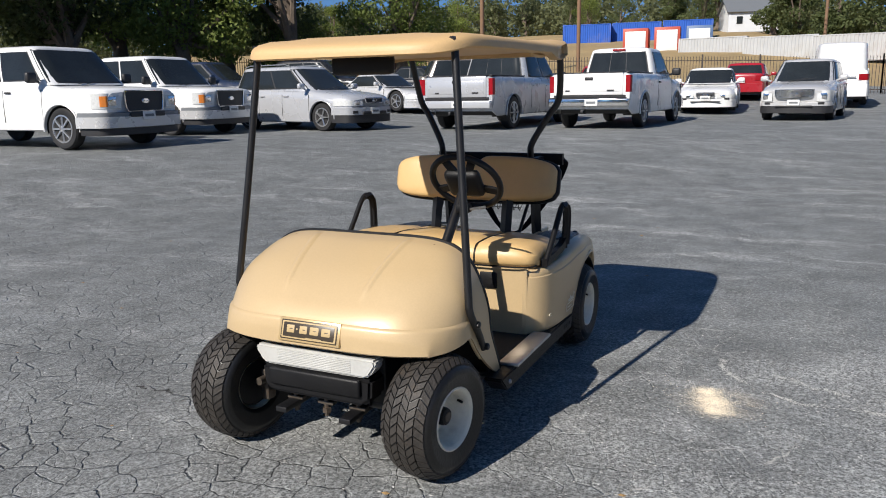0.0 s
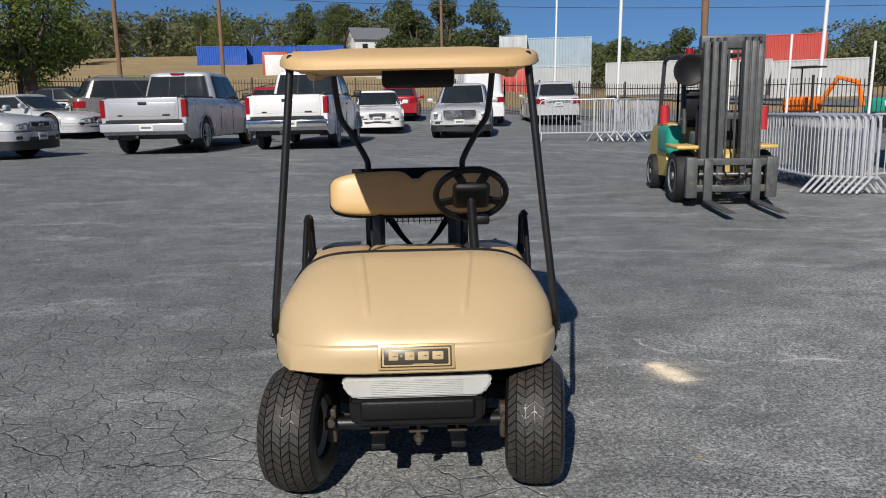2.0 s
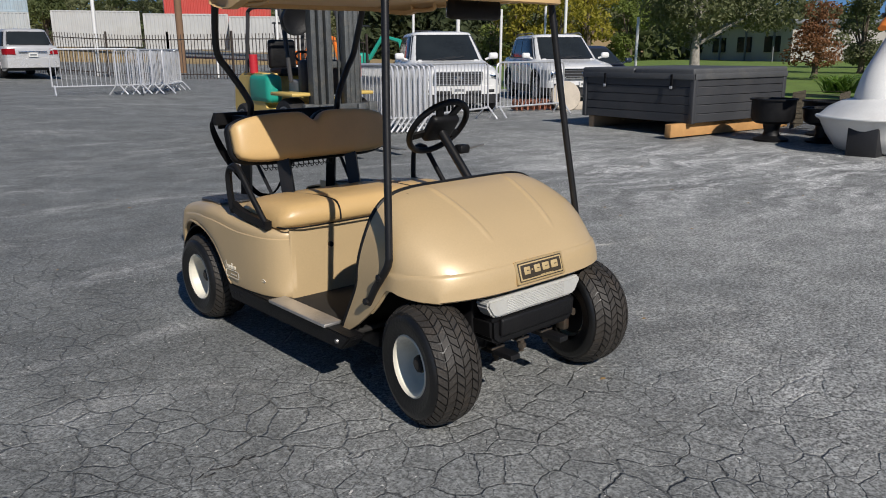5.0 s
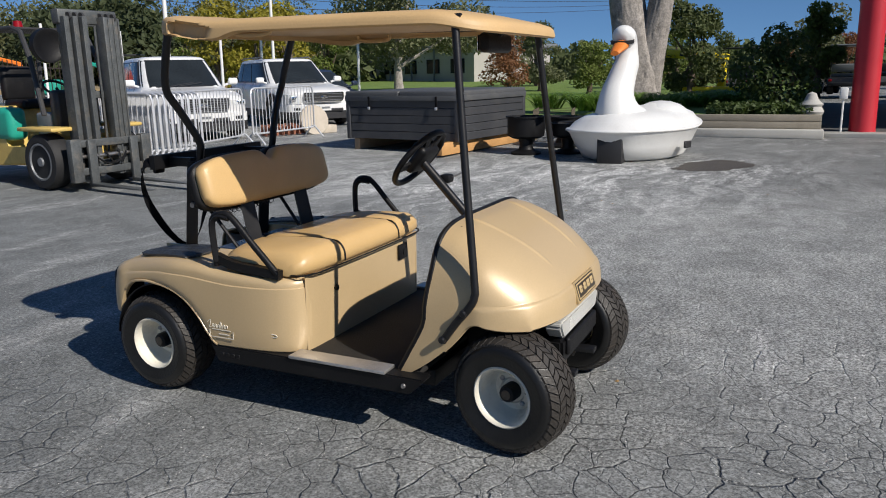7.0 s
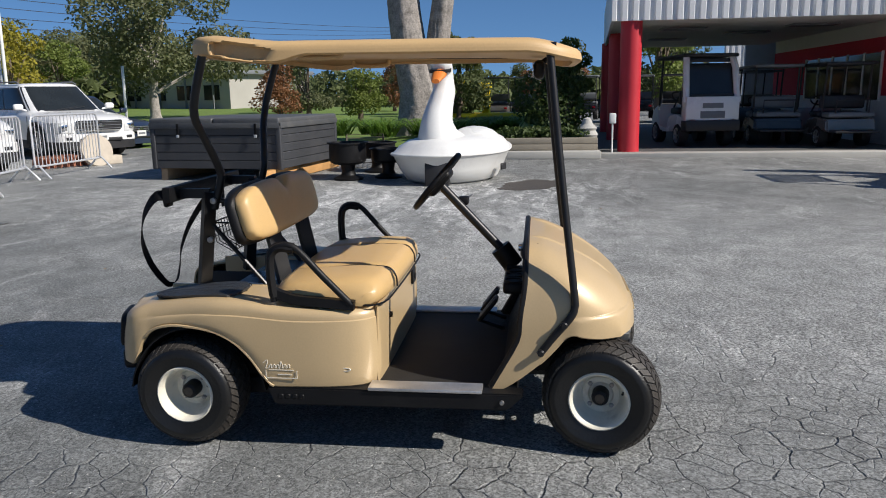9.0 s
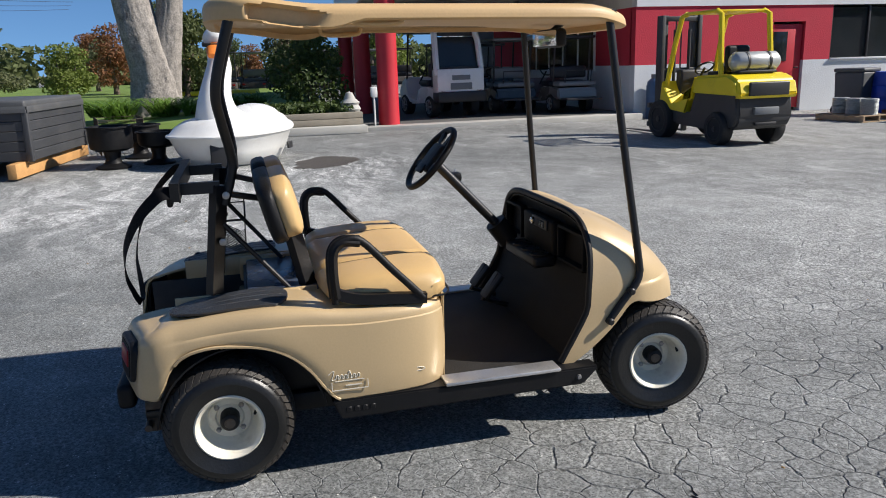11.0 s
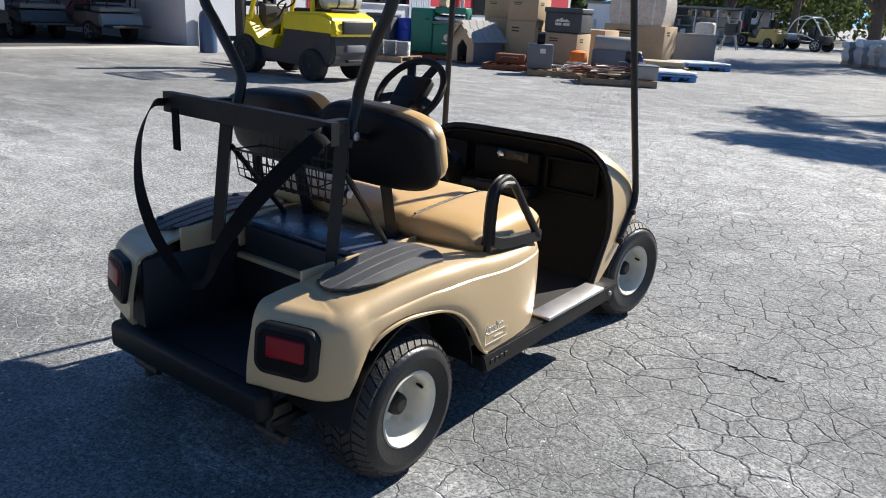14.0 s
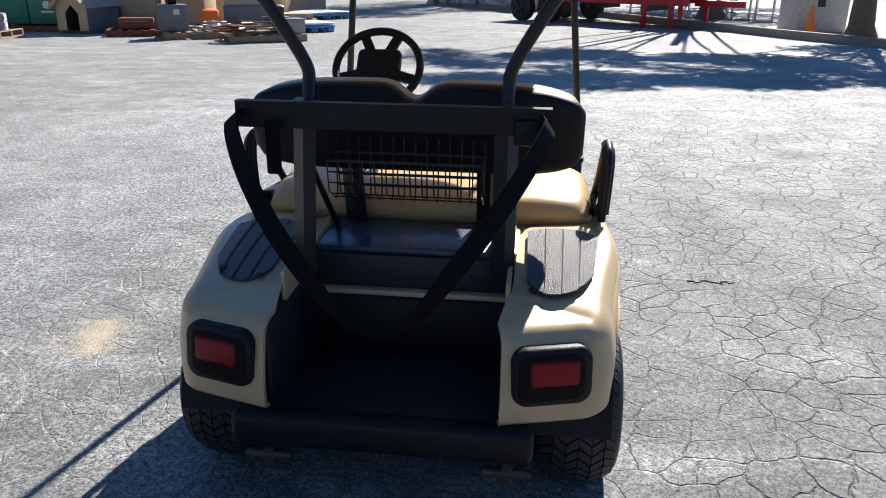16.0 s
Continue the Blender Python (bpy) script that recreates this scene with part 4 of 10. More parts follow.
back = part("backrest", back_shape(-0.065, 0.035, 0.0), VINYL, cart, "tan vinyl twin-hump backrest", angle=60)
part("back_shell", back_shape(-0.008, 0.066, 0.010), BLACK, cart, "black backrest shell", angle=60)
for s in (-1, 1):
    part("back_post", new_tube([(s * 0.20, 1.32, 0.57), (s * 0.20, 1.375, 0.83)], 0.0, 4, flat=(0.035, 0.06)), BLACK_METAL, cart)
    # hip restraint loops beside the seat
    bm = new_tube([(s * 0.54, 1.262, 0.61), (s * 0.545, 1.268, 0.72), (s * 0.548, 1.262, 0.80), (s * 0.548, 1.225, 0.828), (s * 0.548, 1.165, 0.822), (s * 0.545, 1.06, 0.71), (s * 0.54, 0.955, 0.60)], 0.0135, 10, steps=5)
    tube(bm, [(s * 0.542, 1.262, 0.63), (s * 0.546, 1.268, 0.72), (s * 0.548, 1.262, 0.795), (s * 0.548, 1.228, 0.826), (s * 0.548, 1.17, 0.822)], 0.0, 4, steps=5, flat=(0.036, 0.020))
    tube(bm, [(s * 0.535, 1.265, 0.645), (s * 0.535, 1.18, 0.618), (s * 0.535, 1.06, 0.608), (s * 0.535, 0.945, 0.598)], 0.0, 4, steps=4, flat=(0.03, 0.036))
    part("hip_restraint", bm, BLACK, cart, "black hip restraint loop")
    # rear roof struts: square posts below, bent tubes above
    part("rear_post", new_tube([(s * 0.262, 1.672, 0.55), (s * 0.258, 1.615, 1.0)], 0.0, 4, flat=(0.036, 0.05)), BLACK_METAL, cart, "black square steel post")
    part("roof_strut", new_tube([(s * 0.258, 1.60, 0.93), (s * 0.258, 1.565, 1.04), (s * 0.268, 1.562, 1.10), (s * 0.345, 1.585, 1.235), (s * 0.395, 1.592, 1.31), (s * 0.412, 1.575, 1.40), (s * 0.425, 1.52, 1.575)], 0.017, 12, steps=5), BLACK_METAL, cart, "black bent steel rear roof strut")
    part("post_brace", new_tube([(s * 0.258, 1.61, 0.86), (s * 0.24, 1.40, 0.60)], 0.009, 8), BLACK_METAL, cart)
    part("back_arm", new_tube([(s * 0.258, 1.60, 0.97), (s * 0.22, 1.44, 0.93)], 0.012, 8), BLACK_METAL, cart)
    for z, y in ((0.80, 1.617), (0.965, 1.592)):
        bm = bmesh.new()
        lathe(bm, [(0.0, s * 0.27), (0.013, s * 0.27), (0.013, s * 0.287), (0.0, s * 0.289)], centre=(0, y, z), seg=10)
        part("post_bolt", bm, STEEL, cart)
    # front struts
    part("front_strut", new_tube([(s * 0.522, 0.240, 0.415), (s * 0.527, 0.185, 0.49), (s * 0.527, 0.128, 0.56), (s * 0.522, 0.112, 0.60), (s * 0.517, 0.115, 0.66), (s * 0.475, 0.165, 1.08), (s * 0.43, 0.215, 1.555)], 0.0145, 12, steps=6), BLACK_METAL, cart, "black steel front roof strut")
    for y, z in ((0.235, 0.425), (0.150, 0.535)):
        bm = bmesh.new()
        lathe(bm, [(0.0, s * 0.515), (0.014, s * 0.515), (0.014, s * 0.545), (0.009, s * 0.549), (0.0, s * 0.549)], centre=(0, y, z), seg=8)
        part("strut_bolt", bm, BLACK_METAL, cart)

def ribbon(pts, width, thick, twist):
    """A flat strap that lies round an upright bag: its flat faces point away from the bag's axis."""
    b = bmesh.new()
    path = smooth_path(pts, 5)
    rr = []
    for i, p in enumerate(path):
        d = (path[min(i + 1, len(path) - 1)] - path[max(i - 1, 0)]).normalized()
        n = Vector((p.x * 0.7, p.y - 1.72, twist * 0.5))
        n = (n - d * n.dot(d)).normalized()
        w = d.cross(n).normalized()
        wide = width * (1 - 0.45 * ease(0.45, 0.9, i / (len(path) - 1)))
        rr.append([b.verts.new(p + w * (wide / 2 * u) + n * (thick / 2 * v)) for u, v in ((-1, -1), (1, -1), (1, 1), (-1, 1))])
    return rings_to_faces(b, rr)


# bag holder: crossbar, straps and the wire basket behind the backrest
bar = part("bag_bar", new_tube([(-0.365, 1.755, 0.998), (0.38, 1.755, 0.998)], 0.0, 4, flat=(0.03, 0.062)), BLACK, cart, "black padded bag holder bar")
for s in (-1, 1):
    part("bar_arm", new_tube([(s * 0.262, 1.61, 0.995), (s * 0.262, 1.75, 0.995)], 0.0, 4, flat=(0.03, 0.04)), BLACK_METAL, bar)
    bm = ribbon([(0.01 + s * 0.360, 1.765, 0.998), (0.01 + s * 0.368, 1.81, 0.988), (0.01 + s * 0.318, 1.89, 0.905), (0.01 + s * 0.240, 1.95, 0.790), (0.01 + s * 0.160, 1.97, 0.680), (0.01 + s * 0.105, 1.96, 0.600), (0.01 + s * 0.050, 1.95, 0.545), (0.01, 1.95, 0.530)], 0.046, 0.003, 0.25 if s < 0 else 0.6)
    part("bag_strap", bm, STRAP, bar, "black nylon bag strap")
part("strap_end", new_box((0.285, 1.792, 0.925), (0.036, 0.006, 0.13), 0.002, 1), STRAP, bar)
part("strap_buckle", new_box((-0.31, 1.775, 0.975), (0.06, 0.02, 0.06), 0.008), BLACK, bar)
basket = part("basket_rim", new_tube([(-0.20, 1.535, 0.86), (0.20, 1.535, 0.86), (0.20, 1.64, 0.86), (-0.20, 1.64, 0.86), (-0.20, 1.535, 0.86)], 0.004, 6), BLACK_METAL, cart, "black wire sweater basket")
for k in range(14):
    x = -0.2 + 0.4 * k / 13
    part("basket_wire", new_tube([(x, 1.535, 0.90), (x, 1.54, 0.745), (x, 1.555, 0.735), (x, 1.625, 0.775), (x, 1.64, 0.86)], 0.0022, 5), BLACK_METAL, basket)
for y, z in ((1.537, 0.83), (1.538, 0.80), (1.539, 0.77), (1.575, 0.746), (1.605, 0.763), (1.632, 0.80), (1.637, 0.83)):
    part("basket_wire", new_tube([(-0.2, y, z), (0.2, y, z)], 0.0022, 5), BLACK_METAL, basket)

# roof: a moulded canopy with rolled edges and handles in its rear corners
bm = bmesh.new()
rings = []
X0, Y0, Y1 = 0.50, 0.085, 1.615
for k, (inset, z) in enumerate(((0.035, 1.538), (0.008, 1.538), (0.0, 1.544), (0.0, 1.548), (0.001, 1.552), (0.001, 1.556), (0.002, 1.560), (0.003, 1.564), (0.004, 1.568), (0.008, 1.576), (0.018, 1.584), (0.06, 1.593), (0.18, 1.600), (0.32, 1.604))):
    ring = []
    for i in range(260):
        a = 2 * math.pi * i / 260
        n = 5.5
        cx, cy = math.cos(a), math.sin(a)
        x = (X0 - inset) * math.copysign(abs(cx) ** (2 / n), cx)
        hy = (Y1 - Y0) / 2 - inset
        y = (Y0 + Y1) / 2 + hy * math.copysign(abs(cy) ** (2 / n), cy)
        q = (y - Y0) / (Y1 - Y0)
        # hand holds sunk into the rear sides
        hold = ease(1.0, 0.8, ((y - 1.36) / 0.115) ** 4 + ((z - 1.556) / 0.0125) ** 4)
        x -= math.copysign(0.030 * hold, x)
        ring.append(bm.verts.new((x * (1 + 0.03 * q), y, z - 0.028 * ease(0.14, 0.0, q) - 0.012 * (1 - q) + 0.030 * ease(0.75, 0.95, q) - (0.026 * ease(0.66, 0.74, q) if k < 4 else 0.0))))
    rings.append(ring)
under = [bm.verts.new(v.co + Vector((0, 0, 0.022))) for v in rings[0]]
for r, s_ in [(under, rings[0])]:
    rings_to_faces(bm, [r, s_], cap=False)
rings_to_faces(bm, rings, cap=False)
bm.faces.new(rings[-1])
bm.faces.new(under)
for v in bm.verts:
    v.co.x += 0.0
roof = part("roof", bm, TAN_ROOF, cart, "tan moulded plastic canopy roof", angle=50)
for s in (-1, 1):
    part("roof_grip", new_tube([(s * 0.455, 1.15, 1.555), (s * 0.46, 1.13, 1.528), (s * 0.46, 0.99, 1.528), (s * 0.455, 0.97, 1.555)], 0.010, 8, steps=4), TAN_ROOF, roof)
    part("roof_rail", new_tube([(s * 0.43, 0.19, 1.553), (s * 0.43, 1.53, 1.578)], 0.012, 8), BLACK_METAL, roof)
mirror = part("mirror", new_box((0.03, 0.25, 1.478), (0.27, 0.045, 0.075), 0.02, 3), BLACK, roof, "black wide rear-view mirror")
part("mirror_glass", new_box((0.03, 0.275, 1.478), (0.25, 0.004, 0.06), 0.001), CHROME, mirror)
part("mirror_arm", new_tube([(0.03, 0.25, 1.50), (0.03, 0.17, 1.555)], 0.012, 8), BLACK, mirror)

# steering
wheel_c = Vector((0.25, 0.72, 0.985))
st = Matrix.Translation(wheel_c) @ Matrix.Rotation(radians(-50), 4, "X")
bm = bmesh.new()
rings = []
for i in range(40):
    a = 2 * math.pi * i / 40
    ring = []
    for k in range(10):
        p = 2 * math.pi * k / 10
        rr = 0.155 + 0.0145 * math.cos(p)
        ring.append(bm.verts.new(st @ Vector((rr * math.cos(a), rr * math.sin(a), 0.0145 * math.sin(p)))))
    rings.append(ring)
rings_to_faces(bm, rings + [rings[0]], cap=False)
steer = part("steering_wheel", bm, BLACK, cart, "worn black steering wheel")
bm = bmesh.new()
for a in (0.35, math.pi - 0.35, -math.pi / 2 + 0.45, -math.pi / 2 - 0.45):
    tube(bm, [(0.03 * math.cos(a), 0.03 * math.sin(a), -0.012), (0.15 * math.cos(a), 0.15 * math.sin(a), 0)], 0.0, 4, flat=(0.035, 0.014))
box(bm, (0, -0.008, -0.012), (0.165, 0.145, 0.05), 0.024, 3)
bm.transform(st)
part("spokes", bm, BLACK, steer)
bm = new_box((0, 0.06, 0.012), (0.10, 0.045, 0.012), 0.004)
bm.transform(st)
part("card_clip", bm, BLACK, steer)
down = Vector((0.25, 0.385, 0.63))
column = part("steering_column", new_tube([wheel_c - (wheel_c - down).normalized() * 0.02, down], 0.021, 14), BLACK_METAL, cart, "black steering column")
part("column_boot", new_tube([down + (wheel_c - down) * 0.12, (0.25, 0.36, 0.585)], 0.05, 14), BLACK, column)
part("gear_switch", new_box((0.29, 0.60, 0.89), (0.06, 0.05, 0.04), 0.01), BLACK, column)
part("gear_lever", new_tube([(0.31, 0.60, 0.885), (0.40, 0.57, 0.905)], 0.005, 6), STEEL, column)
for x, h in ((0.16, 0.13), (0.34, 0.12)):
    bm = new_tube([(x, 0.40, 0.30), (x, 0.52, 0.34), (x, 0.44, 0.45)], 0.012, 8)
    box(bm, (x, 0.475, 0.40), (0.09, 0.02, h), 0.006, 2, Matrix.Rotation(radians(38), 4, "X"))
    part("pedal", bm, BLACK, cart)

# ---- parked vehicles: front at low y, origin on the ground under the middle ----
def paint(name, col, metal=0.0):
    return mat(name, col, rough=0.28, metal=metal, vary=0.05, scale=1.5, bump=0.0, coat=0.5, dirt=(0.3, 0.28, 0.25), dirt_amount=0.12)


PAINT = {
    "white": paint("white_car_paint", (0.76, 0.76, 0.75)), "silver": paint("silver_car_paint", (0.50, 0.51, 0.53), 0.3), "black": paint("black_car_paint", (0.012, 0.012, 0.014)),
    "red": paint("red_car_paint", (0.33, 0.012, 0.02)), "taupe": paint("taupe_car_paint", (0.22, 0.20, 0.18), 0.4), "navy": paint("navy_car_paint", (0.02, 0.03, 0.06)),
    "steel_blue": paint("steel_blue_car_paint", (0.12, 0.15, 0.19), 0.4), "pale_silver": paint("pale_silver_car_paint", (0.58, 0.58, 0.58), 0.3),
}
TRIM = mat("dark_trim", (0.02, 0.02, 0.022), rough=0.5, vary=0.2, bump=0.05)
GREY_TRIM = mat("grey_trim", (0.16, 0.17, 0.18), rough=0.45, vary=0.1, bump=0.03)
CAR_TYRE = mat("car_tyre", (0.013, 0.013, 0.014), rough=0.7, vary=0.3, bump=0.2)
ALLOY = mat("alloy_wheel", (0.52, 0.52, 0.53), rough=0.3, metal=0.8, vary=0.1, bump=0.0)
_wheel_meshes = {}


def road_wheel(parent, x, y, r, w, side, rim=ALLOY, spokes=5):
    hub = new("wheel")
    hub.parent = parent
    hub.empty_display_size = 0.1
    hub.matrix_local = pose(x, y, r, 0, 0, 0 if side > 0 else 180)
    key = (round(r, 3), w, rim.name, spokes)
    if key not in _wheel_meshes:
        h = w / 2
        b = bmesh.new()
        lathe(b, [(r * 0.66, -h * 0.9), (r * 0.72, -h), (r * 0.93, -h * 0.97), (r, -h * 0.7), (r, h * 0.7), (r * 0.93, h * 0.97), (r * 0.72, h), (r * 0.66, h * 0.85)], seg=28)
        t = part("tyre", b, CAR_TYRE, hub)
        b = bmesh.new()
        lathe(b, [(r * 0.68, h * 0.5), (r * 0.68, h * 0.98), (r * 0.62, h * 1.0), (r * 0.58, h * 0.72)], seg=28, cap=False)
        if not spokes:
            lathe(b, [(r * 0.60, h * 0.75), (r * 0.40, h * 0.45), (r * 0.20, h * 0.5), (0.0, h * 0.5), (0.0, h * 0.3), (r * 0.6, h * 0.3)], seg=28, cap=False)
        for k in range(spokes):
            a = 2 * math.pi * k / spokes
            tube(b, [(h * 0.92, 0.12 * r * math.cos(a), 0.12 * r * math.sin(a)), (h * 0.86, 0.64 * r * math.cos(a), 0.64 * r * math.sin(a))], 0.0, 4, flat=(1.1 * r / spokes, 0.03))
        lathe(b, [(0.0, h * 0.8), (r * 0.17, h * 0.8), (r * 0.15, h * 1.02), (0.0, h * 1.04)], seg=14)
        m = part("rim", b, rim, hub)
        _wheel_meshes[key] = (t.data, m.data)
    else:
        for n, d in zip(("tyre", "rim"), _wheel_meshes[key]):
            new(n, d).parent = hub
    return hub


# shares of height: hood, belt, tail; shares of length: windshield foot, roof front, roof rear, rear glass foot; clearance; axles
STYLE = {
    "suv": (0.615, 0.635, 0.655, 0.245, 0.435, 0.905, 0.975, 0.23, 0.185, 0.195), "sedan": (0.58, 0.65, 0.70, 0.265, 0.44, 0.69, 0.85, 0.16, 0.19, 0.21),
    "coupe": (0.60, 0.66, 0.70, 0.30, 0.46, 0.66, 0.85, 0.13, 0.19, 0.215), "pickup": (0.615, 0.655, 0.665, 0.235, 0.350, 0.575, 0.600, 0.36, 0.17, 0.215),
    "crew": (0.605, 0.645, 0.665, 0.205, 0.315, 0.605, 0.635, 0.35, 0.165, 0.205), "van": (0.56, 0.55, 0.56, 0.13, 0.235, 0.985, 0.995, 0.20, 0.17, 0.20),
}
SIDE_GLASS = {"suv": ((0.10, 0.41), (0.43, 0.68), (0.70, 0.91)), "sedan": ((0.10, 0.48), (0.50, 0.84)), "coupe": ((0.12, 0.64), (0.66, 0.84)), "pickup": ((0.12, 0.84),), "crew": ((0.10, 0.50), (0.545, 0.90)), "van": ((0.04, 0.19),)}
DOOR_SEAMS = {"suv": (0.285, 0.50, 0.70), "sedan": (0.30, 0.50, 0.68), "coupe": (0.32, 0.62), "pickup": (0.275, 0.555), "crew": (0.245, 0.425, 0.595), "van": (0.14, 0.33)}


def vehicle(name, x, y, turn, colour, label, category, style="suv", L=4.7, W=1.85, H=1.7, R=0.36, grille=TRIM, lower=None, rim=ALLOY, rails=False, group="", face=None, cladding=False):
    """face: grille width (share of W), grille height, lamp reach inwards (share of W), lamp height, lamp drop, bars in the grille."""
    v = thing(name, x, y, ground_z(x, y), turn, label, category, group)
    P, h = PAINT[colour], L / 2
    S = STYLE[style]
    hood, belt, tail, clear = S[0] * H, S[1] * H, S[2] * H, S[7]
    gw, rf, rr_, gr = (q * L - h for q in S[3:7])
    yf, yr = -h + S[8] * L, h - S[9] * L
    truck = style in ("pickup", "crew")
    blunt = truck or style in ("suv", "van")
    bow = 0.10 if truck else 0.16 if style == "suv" else 0.22
    nose = hood * (0.935 if truck else 0.83 if blunt else 0.77)
    top = curve([(-h, nose - 0.05), (-h + 0.05, nose), (-h + 0.22, nose + (hood - nose) * 0.40), (-h + 0.55, nose + (hood - nose) * 0.70), (gw, hood), (gw + 0.3, belt + 0.02), (gr, belt + 0.02 if not truck else tail), (h - 0.14, tail), (h - 0.04, tail - 0.02), (h, tail - (0.03 if truck else 0.10))])
    arch = R * 1.20

    def lip(t):
        z = clear + 0.06 * ease(0.35, 0.0, t + h) + 0.12 * ease(0.3, 0.0, h - t)
        for c in (yf, yr):
            if abs(t - c) < arch:
                z = max(z, R + math.sqrt(arch * arch - (t - c) ** 2) * 0.98)
        return z
    half = curve([(-h, W * 0.415), (-h + 0.06, W * 0.450), (-h + 0.20, W * 0.476), (-h + 0.55, W * 0.494), (0, W * 0.5), (h - 0.4, W * 0.494), (h - 0.06, W * (0.482 if truck else 0.462)), (h, W * (0.474 if truck else 0.435))])

    def bend(px, py):
        """The nose and the tail bow out in plan."""
        k = max(0.0, 1 - (px / (W * 0.5)) ** 2)
        return py - bow * k * ease(-h + 0.7, -h, py) + (0.0 if truck else 0.08) * k * ease(h - 0.5, h, py)

    ys = sorted(set(spread(-h, h, 44) + [c + arch * k for c in (yf, yr) for k in (-1.001, -0.999, -0.97, -0.9, -0.75, -0.5, 0, 0.5, 0.75, 0.9, 0.97, 0.999, 1.001)] + [-h + 0.02, -h + 0.05, -h + 0.09, h - 0.03, h - 0.06]))
    bm = bmesh.new()
    rings = []
    for t in ys:
        T, l, w = top(t), lip(t), half(t)
        drop = (0.10 if not truck else 0.075) * ease(gr, gw, t) + 0.035 + (0.0 if truck else 0.05 * ease(gr, h, t))
        sh = max(T - drop, l + 0.04)
        flare = 0.022 * max(math.exp(-((t - c) / arch) ** 4) for c in (yf, yr))
        side = [(0.955 * w, l - 0.01), (0.985 * w + flare, l + 0.01), (0.995 * w + flare, l + 0.22 * (sh - l)), (w + flare * 0.6, l + 0.50 * (sh - l)), (0.994 * w, l + 0.74 * (sh - l)), (0.990 * w, l + 0.80 * (sh - l)), (0.972 * w, sh - 0.03), (0.950 * w, sh), (0.915 * w, sh + (T - sh) * 0.42), (0.84 * w, sh + (T - sh) * 0.72), (0.62 * w, sh + (T - sh) * 0.88), (0.58 * w, sh + (T - sh) * 0.93), (0.30 * w, T - 0.004), (0.0, T)]
        full = [(-px, z) for px, z in side] + [(px, z) for px, z in side[-2::-1]]
        rings.append([bm.verts.new((px, bend(px, t), z)) for px, z in full])
    rings_to_faces(bm, rings, closed=False)
    bm.faces.new(rings[0])
    bm.faces.new(rings[-1])
    part("body", bm, P, v, angle=32)
    part("underbody", new_box((0, 0, clear + 0.17), (W * 0.80, L * 0.86, 0.34), 0.03), TRIM, v)

    def wrap(y1, z0, z1, off, x_in=0.0, side=0, rear=False, lean=0.0):
        """A band that follows the nose or the tail round its corners, from depth y1; side picks one corner."""
        b = bmesh.new()
        line = []
        for k in spread(0, 1, 9):
            t = -h + y1 * (1 - k) if not rear else h - y1 * (1 - k)
            line.append((half(t) + off, t))
        end = -h if not rear else h
        for px in spread(half(end), x_in, 7)[1:]:
            line.append((px, end))
        if not side:
            line += [(-px, t) for px, t in line[-2::-1]]
        sg = -1 if rear else 1
        outer = [((side or 1) * px, bend(px, t) - sg * off) for px, t in line]
        mid = [(ox * 0.93, oy + sg * 0.05) for ox, oy in outer]
        rr = [[b.verts.new((px, py + sg * ln, z)) for (px, py) in loop] for loop, z, ln in ((mid, z0, 0.0), (outer, z0 + 0.012, 0.0), (outer, (z0 + z1) / 2, 0.0), (outer, z1 - 0.012, lean), (mid, z1, lean))]
        rings_to_faces(b, rr, closed=False)
        return thicken(b, 0.004)

    for c in (yf, yr):
        for s in (-1, 1):
            rimline = [(s * (half(c + arch * math.cos(a)) + 0.018), c + arch * math.cos(a), R + arch * 0.98 * math.sin(a)) for a in spread(-0.12, math.pi + 0.12, 24)]
            part("arch_trim", new_tube(rimline, 0.016, 6) if not cladding else new_tube(rimline, 0.0, 4, flat=(0.03, 0.07)), TRIM if cladding else P, v)
            b = bmesh.new()
            rings_to_faces(b, [[b.verts.new((s * px, c + arch * 0.99 * math.cos(a), R + arch * 0.97 * math.sin(a))) for a in spread(-0.2, math.pi + 0.2, 20)] for px in (W * 0.30, W * 0.478)], closed=False)
            part("wheel_liner", b, TRIM, v)
            road_wheel(v, s * (W / 2 - 0.115), c, R, 0.23, s, rim, 8 if truck else 5)
    # cabin: rounded rings that lean in towards the roof
    wb, wt, zt = W * 0.468, W * (0.385 if style != "van" else 0.43), H - 0.07
    zb = belt * 0.95
    n = 8.0 if truck or style == "van" else 6.0

    def section(q):
        """Half width, middle and half length of the cabin at share q of its height."""
        f, r = gw + (rf - gw) * q ** 0.92, gr + (rr_ - gr) * q ** (1.0 if truck or blunt else 0.85)
        return wb + (wt - wb) * q ** 1.2, (f + r) / 2, (r - f) / 2

    bm = bmesh.new()
    rings = []
    for q, g, up in ((0.0, 1.0, 0), (0.25, 1.0, 0), (0.5, 1.0, 0), (0.75, 1.0, 0), (0.92, 1.0, 0), (1.0, 0.99, 0.0), (1.0, 0.96, 0.022), (1.0, 0.90, 0.042), (1.0, 0.76, 0.060), (1.0, 0.5, 0.070)):
        cw, cy, cl = section(q)
        ring = []
        for k in range(64):
            a = 2 * math.pi * k / 64
            ca, sa = math.cos(a), math.sin(a)
            ring.append(bm.verts.new((cw * g * math.copysign(abs(ca) ** (2 / n), ca), cy + cl * (1 - (1 - g) * 0.6) * math.copysign(abs(sa) ** (2 / n), sa), zb + (zt - zb) * q + up)))
        rings.append(ring)
    rings_to_faces(bm, rings)
    part("cabin", bm, P, v)

